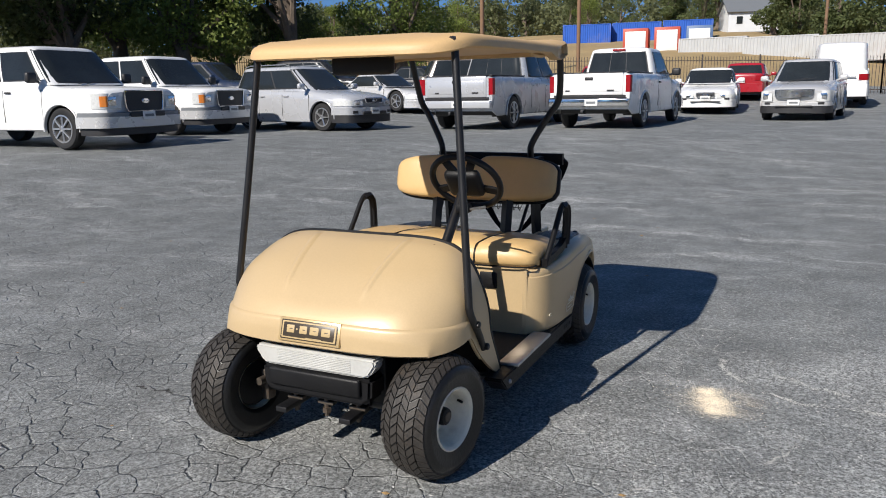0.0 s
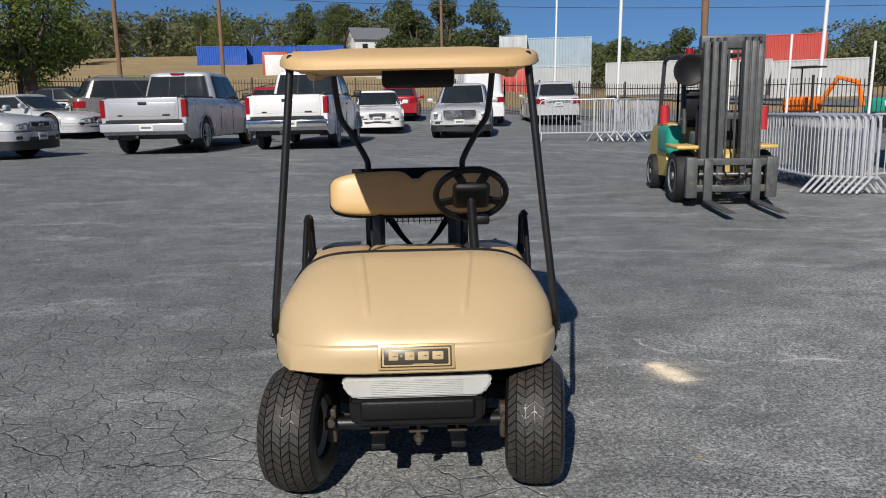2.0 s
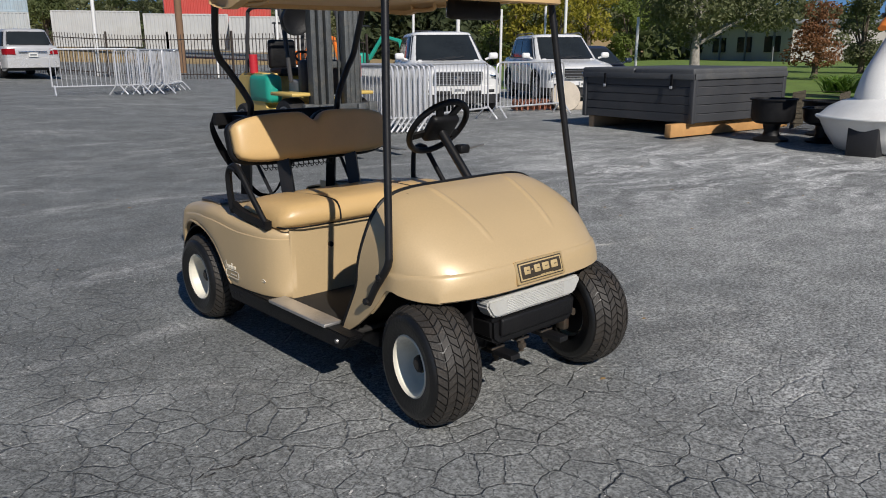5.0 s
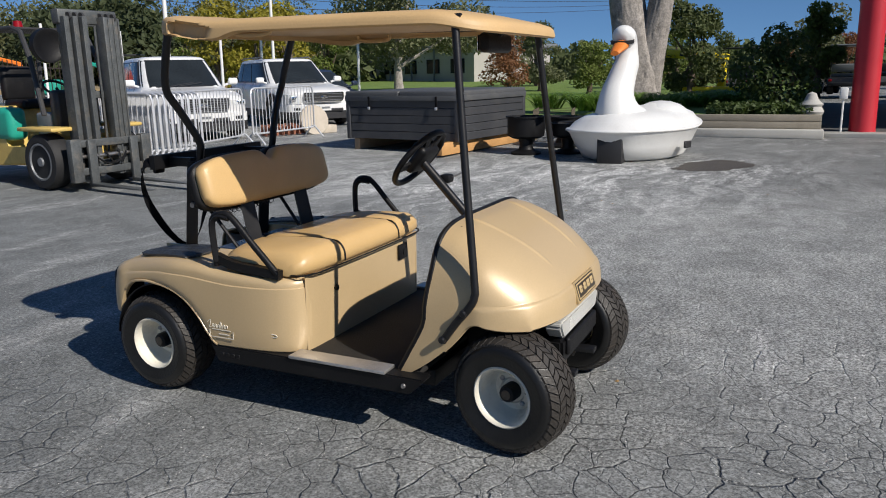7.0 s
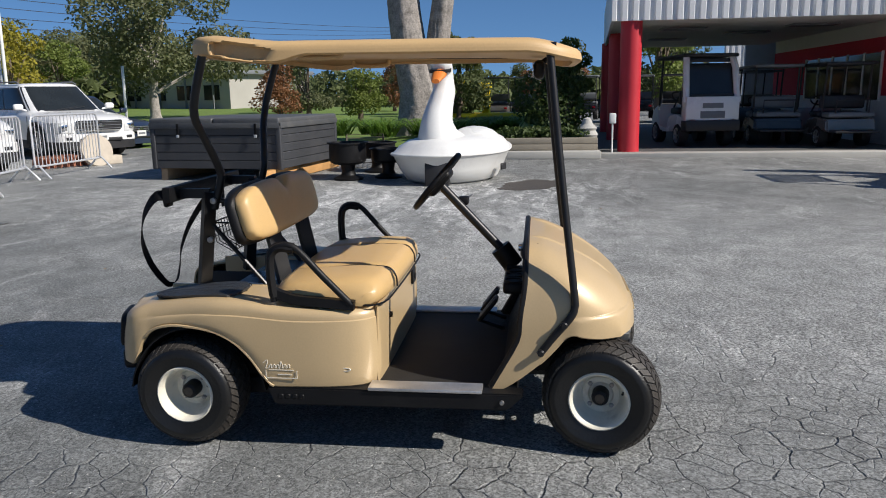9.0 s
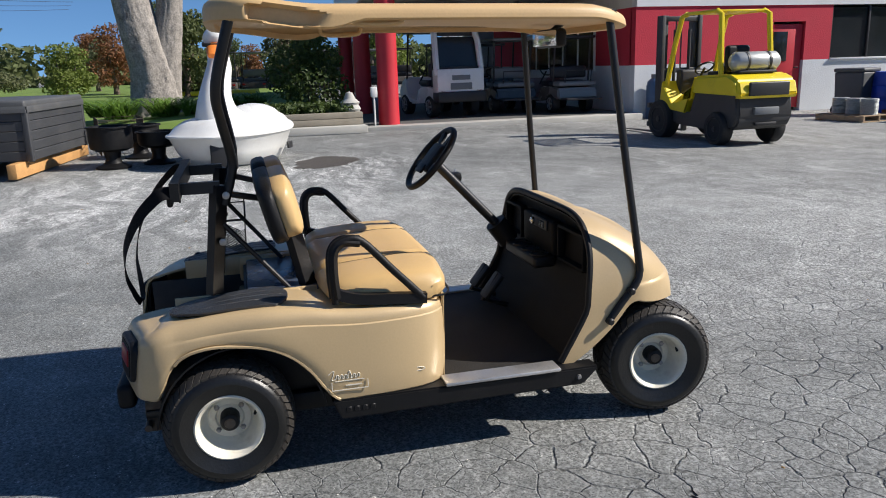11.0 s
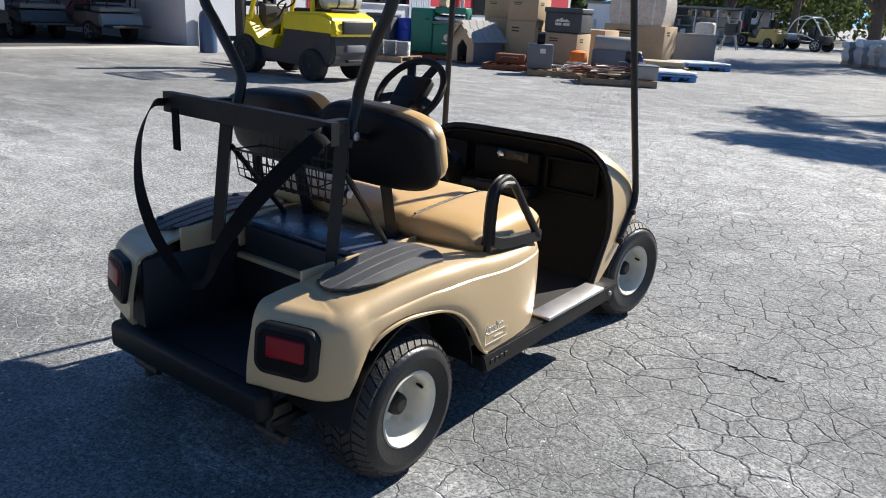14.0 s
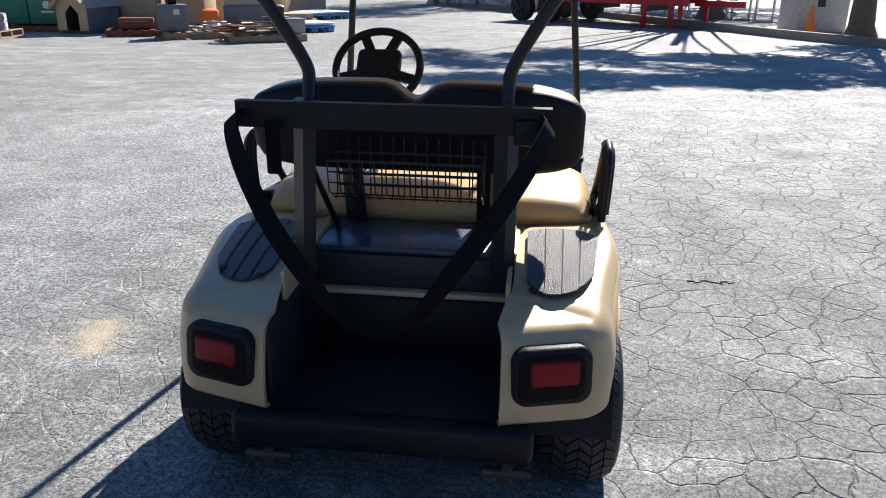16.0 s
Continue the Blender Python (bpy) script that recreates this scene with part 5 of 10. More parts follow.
    def pane(side, u0, u1, v0, v1, off, slant=0.0):
        """A curved patch that follows the cabin: side 1 and -1 are its flanks, 2 the front, 3 the rear."""
        b = bmesh.new()
        grid = []
        for q in spread(v0, v1, 6):
            cw, cy, cl = section(q)
            z, row = zb + (zt - zb) * q, []
            for u in spread(u0, u1, 13):
                if abs(side) == 1:
                    yy = cy - cl + 2 * cl * (u + slant * (q - v0) * (1 if u > (u0 + u1) / 2 else 0))
                    t = min(0.999, abs((yy - cy) / cl))
                    row.append(b.verts.new((side * (cw * (1 - t ** n) ** (1 / n) + off), yy, z + off * 0.3)))
                else:
                    xx = cw * (2 * u - 1)
                    t = min(0.999, abs(xx / cw))
                    yy = cl * (1 - t ** n) ** (1 / n) + off
                    row.append(b.verts.new((xx, cy + (-yy if side == 2 else yy), z + off * 0.5)))
            grid.append(row)
        rings_to_faces(b, grid, closed=False)
        return b

    G = CAR_GLASS
    part("window_seal", thicken(pane(2, 0.028, 0.972, 0.04, 0.975, 0.006), 0.004), TRIM, v)
    part("windshield", thicken(pane(2, 0.040, 0.960, 0.07, 0.95, 0.010), 0.004), G, v)
    if style != "van":
        part("window_seal", thicken(pane(3, 0.07, 0.93, 0.14, 0.93, 0.006), 0.004), TRIM, v)
        for u0, u1 in ((0.085, 0.378), (0.384, 0.616), (0.622, 0.915)) if truck else ((0.085, 0.915),):
            part("rear_window", thicken(pane(3, u0, u1, 0.18, 0.90, 0.010), 0.004), G, v)
    splits = SIDE_GLASS[style]
    for s in (-1, 1):
        if not truck:
            part("window_seal", thicken(pane(s, splits[0][0] - 0.012, splits[-1][1] + 0.012, 0.10, 0.93, 0.004), 0.003), TRIM, v)
        for u0, u1 in splits:
            if truck:
                part("window_seal", thicken(pane(s, u0 - 0.010, u1 + 0.010, 0.11, 0.92, 0.004), 0.003), TRIM, v)
            part("side_window", thicken(pane(s, u0, u1, 0.14, 0.90, 0.008), 0.003), G, v)
        # door shut lines and handles
        for k, u in enumerate(DOOR_SEAMS[style]):
            yy = -h + u * L
            part("door_seam", new_tube([(s * (half(yy) + 0.001), yy, clear + 0.14), (s * (half(yy) + 0.001), yy, (belt + clear) / 2), (s * half(yy) * 0.985, yy, belt * 0.88)], 0.006, 5), TRIM, v)
            if k:
                part("door_handle", new_box((s * (half(yy) + 0.006), yy - 0.15, belt * 0.84), (0.03, 0.17, 0.035), 0.012), P if style != "pickup" and lower is not GREY_TRIM else TRIM, v)
        m = new_box((s * (W / 2 + 0.11), gw + 0.30, belt + 0.07), (0.22, 0.12, 0.15 if not truck else 0.20), 0.05, 3)
        tube(m, [(s * (W / 2 - 0.07), gw + 0.34, belt - 0.01), (s * (W / 2 + 0.06), gw + 0.30, belt + 0.03)], 0.028, 6)
        part("side_mirror", m, TRIM if truck else P, v)
        if cladding:
            part("sill_cladding", new_box((s * (W / 2 - 0.01), (yf + yr) / 2, clear + 0.10), (0.05, yr - yf - 2 * arch, 0.20), 0.02, 2), TRIM, v)
        if rails:
            part("roof_rail", new_tube([(s * wt * 0.90, rf + 0.2, H - 0.02), (s * wt * 0.90, rf + 0.38, H + 0.035), (s * wt * 0.90, rr_ - 0.35, H + 0.035), (s * wt * 0.90, rr_ - 0.15, H - 0.02)], 0.016, 6), GREY_TRIM, v)
    # nose: wrapped lamps, grille, bumper with its valance
    gs, gh_, reach, lh, drop_, bars = face or ((0.46, 0.37, 0.275, 0.29, 0.04, 0) if truck else (0.46, 0.22, 0.27, 0.15, 0.04, 4) if style == "suv" else (0.30, 0.14, 0.20, 0.13, 0.05, 3))
    zl = nose - 0.035 - drop_
    for s in (-1, 1):
        lampd = 0.22 if truck else 0.42
        hl = part("headlight", wrap(lampd, zl - lh, zl, 0.008, W * reach, s, lean=0.02), HEADLIGHT, v)
        part("lamp_bowl", new_box((s * W * (reach + 0.085), bend(W * (reach + 0.085), -h) - 0.010, zl - lh * 0.5), (W * 0.085, 0.02, lh * 0.55), 0.008, 2), CHROME, hl)
        if truck:
            part("indicator", wrap(0.07, zl - lh + 0.03, zl - 0.05, 0.013, W * 0.408, s), AMBER, v)
        tl_h = 0.40 if truck else 0.22
        part("tail_light", wrap(0.10 if truck else 0.26, tail * 0.80 - tl_h / 2, tail * 0.80 + tl_h / 2, 0.010, W * (0.428 if truck else 0.30), s, True), RED_LENS, v)
    zg = nose - 0.04 - gh_ / 2
    b = bmesh.new()
    gx = W * gs / 2

    def on_nose(px, off):
        return bend(px, -h) - off
    rings_to_faces(b, [[b.verts.new((px * k, on_nose(px * k, 0.010), zg + q * gh_ / 2)) for px in spread(-gx, gx, 13)] for q, k in ((-1, 0.90), (-0.6, 0.97), (0, 1.0), (1, 1.0))], closed=False)
    part("grille", thicken(b, 0.006), TRIM if bars == 0 else grille if grille is CHROME else TRIM, v)
    edge_ = [(-gx * 0.90, -1), (-gx * 0.97, -0.6), (-gx, 0), (-gx, 1)] + [(px, 1) for px in spread(-gx, gx, 9)[1:-1]] + [(gx, 1), (gx, 0), (gx * 0.97, -0.6), (gx * 0.90, -1)] + [(px, -1) for px in spread(gx * 0.9, -gx * 0.9, 9)[1:]]
    part("grille_surround", new_tube([(px, on_nose(px, 0.020), zg + q * gh_ / 2) for px, q in edge_], 0.013, 6), CHROME if lower is not TRIM else GREY_TRIM, v)
    for k in range(bars):
        zz = zg - gh_ * 0.36 + gh_ * 0.72 * k / max(1, bars - 1)
        part("grille_bar", new_tube([(px, on_nose(px, 0.022), zz) for px in spread(-gx * 0.96, gx * 0.96, 9)], 0.007, 5), GREY_TRIM if grille is TRIM else CHROME, v)
    bm = bmesh.new()
    lathe(bm, [(0.0, -0.012), (0.042, -0.012), (0.05, 0.0), (0.0, 0.0)], axis="y", seg=20)
    for q in bm.verts:
        q.co = Vector((q.co.x * 1.9, q.co.y + on_nose(0, 0.022), q.co.z + zg))
    part("grille_emblem", bm, CHROME, v)
    bp = lower if lower else P
    ztop_b = min(zl - lh, zg - gh_ / 2) - 0.02
    if truck:
        zm = clear + 0.03
        part("bumper_cap", wrap(0.55, zm + 0.20, ztop_b + 0.01, 0.045, 0.0), bp, v)
        part("front_bumper", wrap(0.60, zm, zm + 0.22, 0.065, 0.0), PAINT["pale_silver"] if colour == "white" else P, v)
        part("air_dam", wrap(0.50, clear - 0.10, zm + 0.02, 0.02, 0.0), TRIM, v)
        part("front_intake", new_box((0, -h - bow - 0.055, zm + 0.245), (W * 0.42, 0.03, 0.10), 0.015, 2), TRIM, v)
        zpl = zm + 0.22
    else:
        zm = clear + 0.16
        part("front_bumper", wrap(0.50, zm, ztop_b, 0.022, 0.0), P, v)
        part("front_valance", wrap(0.50, clear - 0.03, zm + 0.03, 0.014, 0.0), TRIM if style == "suv" else P, v)
        part("front_intake", new_box((0, -h - bow - 0.018, (zm + ztop_b) / 2 - 0.05), (W * 0.50, 0.04, (ztop_b - zm) * 0.42), 0.015, 2), TRIM, v)
        for s in (-1, 1):
            part("fog_lamp", new_box((s * W * 0.36, bend(W * 0.36, -h) - 0.015, zm + 0.08), (0.16, 0.03, 0.07), 0.012, 2, Matrix.Rotation(s * radians(14), 4, "Z")), TRIM, v)
        zpl = zm + 0.10
    plate = part("number_plate", new_box((0, -h - bow - (0.085 if truck else 0.045), zpl), (0.31, 0.014, 0.155), 0.006, 1), PLATE, v)
    part("plate_bar", new_box((0, -h - bow - (0.094 if truck else 0.054), zpl), (0.22, 0.004, 0.05), 0.0), GREY_TRIM, plate)
    # tail
    if truck:
        part("rear_bumper", new_box((0, h + 0.05, clear + 0.27), (W * 0.95, 0.20, 0.19), 0.03, 3), CHROME if colour == "white" else P, v)
        part("bumper_step", new_box((0, h + 0.06, clear + 0.372), (W * 0.90, 0.16, 0.02), 0.006, 1), TRIM, v)
        part("bumper_gap", new_box((0, h - 0.01, clear + 0.41), (W * 0.86, 0.05, 0.06), 0.01, 1), TRIM, v)
    else:
        part("rear_bumper", wrap(0.45, clear + 0.10, tail * 0.60, 0.02, 0.0, 0, True), bp if bp is not TRIM else P, v)
    zp = clear + 0.27 if truck else tail * 0.70
    py_ = h + 0.155 if truck else bend(0, h) + 0.012
    plate = part("number_plate", new_box((-0.1 if truck else 0, py_, zp), (0.31, 0.014, 0.155), 0.006, 1), PLATE, v)
    part("plate_bar", new_box((-0.1 if truck else 0, py_ + 0.009, zp), (0.22, 0.004, 0.05), 0.0), GREY_TRIM, plate)
    if truck:
        z0, z1 = clear + 0.44, tail - 0.012
        tg = part("tailgate", new_box((0, h - 0.008, (z0 + z1) / 2), (W * 0.795, 0.06, z1 - z0), 0.018, 2), P, v)
        part("tailgate_panel", new_box((0, h + 0.022, (z0 + z1) / 2 - 0.02), (W * 0.74, 0.012, (z1 - z0) * 0.62), 0.006, 2), P, tg)
        part("tailgate_lip", new_box((0, h - 0.005, z1 + 0.006), (W * 0.80, 0.075, 0.022), 0.006, 1), TRIM, tg)
        part("tailgate_handle", new_box((0, h + 0.032, z1 - 0.13), (0.20, 0.02, 0.07), 0.012, 2), TRIM, tg)
        part("tailgate_badge", new_box((-0.52, h + 0.030, z0 + 0.10), (0.17, 0.008, 0.04), 0.003, 1), TRIM, tg)
        part("tailgate_badge", new_box((0.52, h + 0.030, z0 + 0.10), (0.11, 0.008, 0.035), 0.003, 1), TRIM, tg)
        part("bed_opening", new_box((0, (gr + h) / 2, tail + 0.004), (W * 0.80, h - gr - 0.16, 0.012), 0.004, 1), TRIM, v)
        for s in (-1, 1):
            part("bed_rail", new_box((s * W * 0.440, (gr + h) / 2, tail + 0.0), (0.09, h - gr - 0.06, 0.03), 0.01, 2), TRIM, v)
        part("third_light", new_box((0, rr_ + 0.03, H - 0.06), (0.34, 0.04, 0.045), 0.01, 2), RED_LENS, v)
        part("tow_hitch", new_box((0.12, h + 0.06, clear + 0.06), (0.07, 0.22, 0.07), 0.01, 2), TRIM, v)
        part("rear_axle", new_tube([(-W * 0.42, yr, R), (W * 0.42, yr, R)], 0.07, 10), TRIM, v)
    elif style not in ("sedan", "coupe"):
        part("wiper", new_tube([(0.05, gr + 0.03, belt * 1.03), (0.38, gr + 0.0, belt * 1.06)], 0.008, 5), TRIM, v)
        part("tail_trim", new_box((0, bend(0, h) + 0.004, tail * 0.80), (W * 0.50, 0.03, 0.035), 0.01, 2), CHROME, v)
    for s in (-1, 1):
        part("windshield_wiper", new_tube([(s * 0.1 - 0.25, gw - 0.005, hood + 0.03), (s * 0.1 + 0.28, gw + 0.10, hood + 0.10)], 0.007, 5), TRIM, v)
    return v


vehicle("pickup_truck", -14.2, 11.05, 90, "white", "white work pickup with grey front bumper, parked in the sun", "pickup truck", "crew", 5.8, 2.02, 1.93, 0.38, TRIM, lower=GREY_TRIM, group="white pickups side by side")
vehicle("pickup_truck", -15.6, 15.3, 88, "white", "white pickup with black grille beside another white pickup", "pickup truck", "crew", 5.8, 2.02, 1.93, 0.38, TRIM, lower=GREY_TRIM, group="white pickups side by side")
vehicle("crossover", -12.1, 17.7, 80, "silver", "silver crossover with alloy wheels and roof rails", "car", "suv", 4.4, 1.82, 1.66, 0.35, rails=True, face=(0.36, 0.12, 0.23, 0.16, 0.04, 2))
vehicle("roadster", -13.5, 24.7, 74, "pale_silver", "low silver two-door roadster with five-spoke wheels", "car", "coupe", 4.5, 1.82, 1.30, 0.34)
vehicle("pickup_truck", -7.3, 20.2, 176, "silver", "silver crew-cab pickup seen with its tailgate shut", "pickup truck", "crew", 5.8, 2.02, 1.95, 0.40)
vehicle("pickup_truck", -4.25, 21.0, 176, "white", "white heavy-duty pickup with chrome rear bumper", "pickup truck", "pickup", 5.8, 2.03, 1.98, 0.40)
vehicle("sedan", -2.75, 28.6, 2, "white", "white sedan with dark grille, parked nose out", "car", "sedan", 4.5, 1.80, 1.42, 0.33)
vehicle("sedan", -2.0, 35.8, 178, "red", "dark red sedan with its boot facing the yard", "car", "sedan", 4.6, 1.80, 1.45, 0.33)
vehicle("luxury_crossover", 0.25, 25.6, -7, "pale_silver", "silver crossover with a chrome grille, parked nose out", "car", "suv", 4.9, 1.85, 1.70, 0.36, grille=CHROME, face=(0.52, 0.20, 0.30, 0.30, 0.02, 6))
vehicle("cargo_van", 1.35, 32.8, 180, "white", "plain white cargo van with closed rear doors", "van", "van", 5.0, 1.8, 2.15, 0.36)
vehicle("sport_utility", 4.55, 33.8, 180, "pale_silver", "silver sport utility with its rear to the yard", "car", "suv", 4.7, 1.92, 1.72, 0.37)
vehicle("sport_utility", 9.34, 14.77, -34, "white", "white sport utility with dark grille behind crowd barriers", "car", "suv", 5.0, 2.0, 1.78, 0.38, lower=TRIM, cladding=True, face=(0.52, 0.26, 0.30, 0.13, 0.03, 5))
vehicle("sport_utility", 13.62, 14.68, -34, "white", "white boxy sport utility with black lower trim", "car", "suv", 4.95, 1.98, 1.76, 0.38, lower=WHITE_PAINT, rails=True, cladding=True, face=(0.54, 0.21, 0.31, 0.25, 0.02, 3))
vehicle("sedan", 16.2, 15.6, -20, "navy", "dark blue sedan parked beside a white sport utility", "car", "sedan", 4.7, 1.85, 1.46, 0.33)
vehicle("sport_utility", -10.4, 26.6, 120, "taupe", "taupe sport utility with roof rack bars", "car", "suv", 4.8, 1.88, 1.82, 0.38, rails=True)
vehicle("hatchback", -5.6, 29.0, 70, "red", "bright red hatchback behind the pickups", "car", "suv", 4.2, 1.75, 1.55, 0.33)
for cx, cy, a, c, st, lab in ((-19.5, 22.5, 92, "navy", "suv", "dark blue sport utility in the back row"), (-17.5, 27.0, 95, "black", "suv", "black sport utility in the back row"), (-14.5, 30.0, 90, "black", "sedan", "black sedan in the back row"), (-20.5, 31.0, 90, "steel_blue", "sedan", "grey-blue sedan in the back row"), (-11.5, 33.0, 90, "steel_blue", "suv", "grey-blue sport utility by the fence"), (-22.5, 18.0, 92, "black", "suv", "black sport utility in the tree shade")):
    vehicle("sport_utility" if st == "suv" else "sedan", cx, cy, a, c, lab, "car", st, 4.7, 1.85, 1.75 if st == "suv" else 1.45, 0.35, group="dark cars in the back row")

# ---- crowd barriers ----
BARRIER_STEEL = mat("barrier_steel", (0.66, 0.67, 0.69), rough=0.35, metal=0.45, vary=0.12, scale=12, bump=0.05)


def barrier(x, y, turn, tilt=0.0, length=2.2, label="galvanised steel crowd barrier", group="crowd barriers", bars=18):
    """A barrier along its own x, standing on two splayed feet; tilt leans it."""
    b = thing("crowd_barrier", x, y, ground_z(x, y), turn, label, "barrier", group)
    rot = Matrix.Rotation(radians(tilt), 4, "X")
    h, k = length / 2, 0.12
    bm = new_tube([(-h, 0, 0.22), (-h, 0, 0.98), (-h + 0.03, 0, 1.05), (-h + k, 0, 1.08), (h - k, 0, 1.08), (h - 0.03, 0, 1.05), (h, 0, 0.98), (h, 0, 0.22), (-h, 0, 0.22)], 0.019, 8)
    bm.transform(rot)
    part("frame", bm, BARRIER_STEEL, b)
    for i in range(bars):
        xx = -h + length * (i + 1) / (bars + 1)
        bm = new_tube([(xx, 0, 0.22), (xx, 0, 1.08)], 0.0085, 6)
        bm.transform(rot)
        part("bar", bm, BARRIER_STEEL, b)
    for s in (-1, 1):
        bm = new_tube([(s * (h - 0.04), -0.24, 0.016), (s * (h - 0.04), -0.21, 0.05), (s * (h - 0.04), -0.04, 0.24), (s * (h - 0.04), 0.04, 0.24), (s * (h - 0.04), 0.21, 0.05), (s * (h - 0.04), 0.24, 0.016)], 0.019, 8)
        part("foot", bm, BARRIER_STEEL, b)
    return b


def barrier_at(p, q, **k):
    (x0, y0), (x1, y1) = p, q
    return barrier((x0 + x1) / 2, (y0 + y1) / 2, math.degrees(math.atan2(y1 - y0, x1 - x0)), length=math.hypot(x1 - x0, y1 - y0), **k)


barrier_at((5.02, 10.55), (7.20, 11.05))
barrier_at((7.35, 10.96), (9.42, 10.98))
stack = barrier(4.28, 11.36, 86, length=2.2, bars=18, label="galvanised crowd barrier in a nested row", group="nested crowd barriers")
for i in range(1, 9):
    copy_thing(stack, pose(4.28 + 0.075 * i, 11.36 - 0.045 * i, ground_z(4.2, 10.8), 0, 0, 86))
barrier_at((1.9, 20.2), (3.9, 19.8))
far_stack = barrier(4.1, 20.5, 40, label="galvanised crowd barrier in a far nested row", group="far nested barriers")
for i in range(1, 5):
    copy_thing(far_stack, pose(4.1 + 0.2 * i, 20.5 - 0.04 * i, ground_z(4.2, 20.4), 0, 0, 40 + 4 * i))

# ---- forklifts: forks towards low y ----
FORK_YELLOW = mat("ochre_yellow_paint", (0.62, 0.44, 0.13), rough=0.45, vary=0.12, scale=5, bump=0.06, dirt=(0.2, 0.13, 0.05), dirt_amount=0.5)
BRIGHT_YELLOW = mat("bright_yellow_paint", (0.78, 0.60, 0.015), rough=0.38, vary=0.06, scale=4, bump=0.03, dirt=(0.3, 0.22, 0.05), dirt_amount=0.25)
TEAL = mat("teal_plastic", (0.02, 0.33, 0.24), rough=0.4, vary=0.1, bump=0.03)
MAST = mat("worn_mast_steel", (0.095, 0.102, 0.103), rough=0.5, metal=0.3, vary=0.35, scale=9, bump=0.15, dirt=(0.26, 0.22, 0.17), dirt_amount=0.6)
DARK_CAST = mat("dark_cast_iron", (0.035, 0.035, 0.037), rough=0.5, vary=0.25, scale=5, bump=0.1, dirt=(0.1, 0.09, 0.08), dirt_amount=0.3)
GAS_GREY = mat("gas_bottle", (0.42, 0.43, 0.42), rough=0.4, metal=0.4, vary=0.15, bump=0.05)


def forklift(x, y, turn, old):
    f = thing("forklift", x, y, ground_z(x, y), turn, "old yellow and teal forklift with a tall worn grey mast" if old else "bright yellow forklift with dark counterweight and gas bottle", "forklift")
    Y = FORK_YELLOW if old else BRIGHT_YELLOW
    # mast: channel rails, cross ties, chains and rams
    mh = 2.06 if old else 2.15
    for s in (-1, 1):
        for k, (dx, dy) in enumerate(((0.335, 0.0), (0.240, -0.035), (0.145, -0.07)) if old else ((0.38, 0.0), (0.30, -0.05))):
            bm = bmesh.new()
            box(bm, (s * dx, -0.98 + dy, 0.14 + (mh - 0.14) / 2), (0.074, 0.16, mh - 0.14), 0.008, 2)
            box(bm, (s * (dx + 0.030), -1.02 + dy, 0.14 + (mh - 0.14) / 2), (0.022, 0.11, mh - 0.15), 0.004, 1)
            part("mast_rail", bm, MAST if old else DARK_CAST, f)
        part("lift_chain", new_tube([(s * 0.055, -1.02, 0.4), (s * 0.055, -1.02, mh - 0.1)], 0.014, 6), MAST, f)
        part("lift_ram", new_tube([(s * 0.15, -0.90, 0.2), (s * 0.15, -0.90, mh - 0.25)], 0.03, 10), DARK_CAST, f)
        # forks
        bm = new_box((s * 0.30, -1.70, 0.06), (0.11, 1.05, 0.04), 0.008)
        box(bm, (s * 0.30, -1.19, 0.32), (0.11, 0.05, 0.56), 0.01)
        for q in bm.verts:
            if q.co.y < -2.1:
                q.co.z = 0.045 + (q.co.z - 0.06) * 0.3
        part("fork", bm, MAST, f, "worn steel fork blade")
        part("rear_wheel_well", new_box((s * 0.42, 1.0, 0.42), (0.16, 0.5, 0.34), 0.04), DARK_CAST, f)
    for z in (0.28, mh * 0.55, mh - 0.06):
        part("mast_tie", new_box((0, -0.95, z), (0.70, 0.06, 0.09), 0.012), MAST if old else DARK_CAST, f)
    for z in (0.22, 0.56):
        part("carriage_bar", new_box((0, -1.13, z), (1.05, 0.06, 0.09), 0.01), MAST, f)
    if old:
        for s in (-1, 1):
            part("carriage_plate", new_box((s * 0.50, -1.14, 0.36), (0.14, 0.10, 0.52), 0.01), MAST, f)
        part("shift_ram", new_tube([(-0.4, -1.12, 0.40), (0.4, -1.12, 0.40)], 0.025, 10), STEEL, f)
        for k in range(3):
            part("hose", new_tube([(-0.30 + 0.2 * k, -1.15, 0.46), (-0.1 + 0.1 * k, -1.2, 0.30), (0.2, -1.16, 0.36 + 0.03 * k)], 0.012, 6, steps=4), BLACK, f)
        head = part("mast_head", new_box((0.0, -0.93, mh + 0.0), (0.80, 0.14, 0.17), 0.02), MAST, f)
        for s in (-1, 1):
            for k in range(3):
                part("chain_roller", new_tube([(s * (0.13 + 0.085 * k), -1.03, mh + 0.0), (s * (0.13 + 0.085 * k) + 0.03, -1.03, mh + 0.0)], 0.05, 12), DARK_CAST, head)
        b = bmesh.new()
        lathe(b, [(0.0, -0.03), (0.15, -0.03), (0.17, -0.045), (0.20, -0.045), (0.20, 0.045), (0.17, 0.045), (0.15, 0.03), (0.0, 0.03)], centre=(-0.50, -0.88, 1.72), axis="y", seg=26)
        part("hose_drum", b, BLACK, f)
    # chassis
    bm = bmesh.new()
    prism(bm, [(-0.80, 0.30), (-0.80, 0.62), (-0.55, 0.70), (-0.35, 0.45), (0.25, 0.45), (0.35, 1.0), (1.15, 1.02), (1.42, 0.85), (1.48, 0.45), (1.38, 0.28), (0.9, 0.22)], -0.52, 0.52, "x")
    bmesh.ops.bevel(bm, geom=bm.edges[:], offset=0.05, segments=3, affect="EDGES")
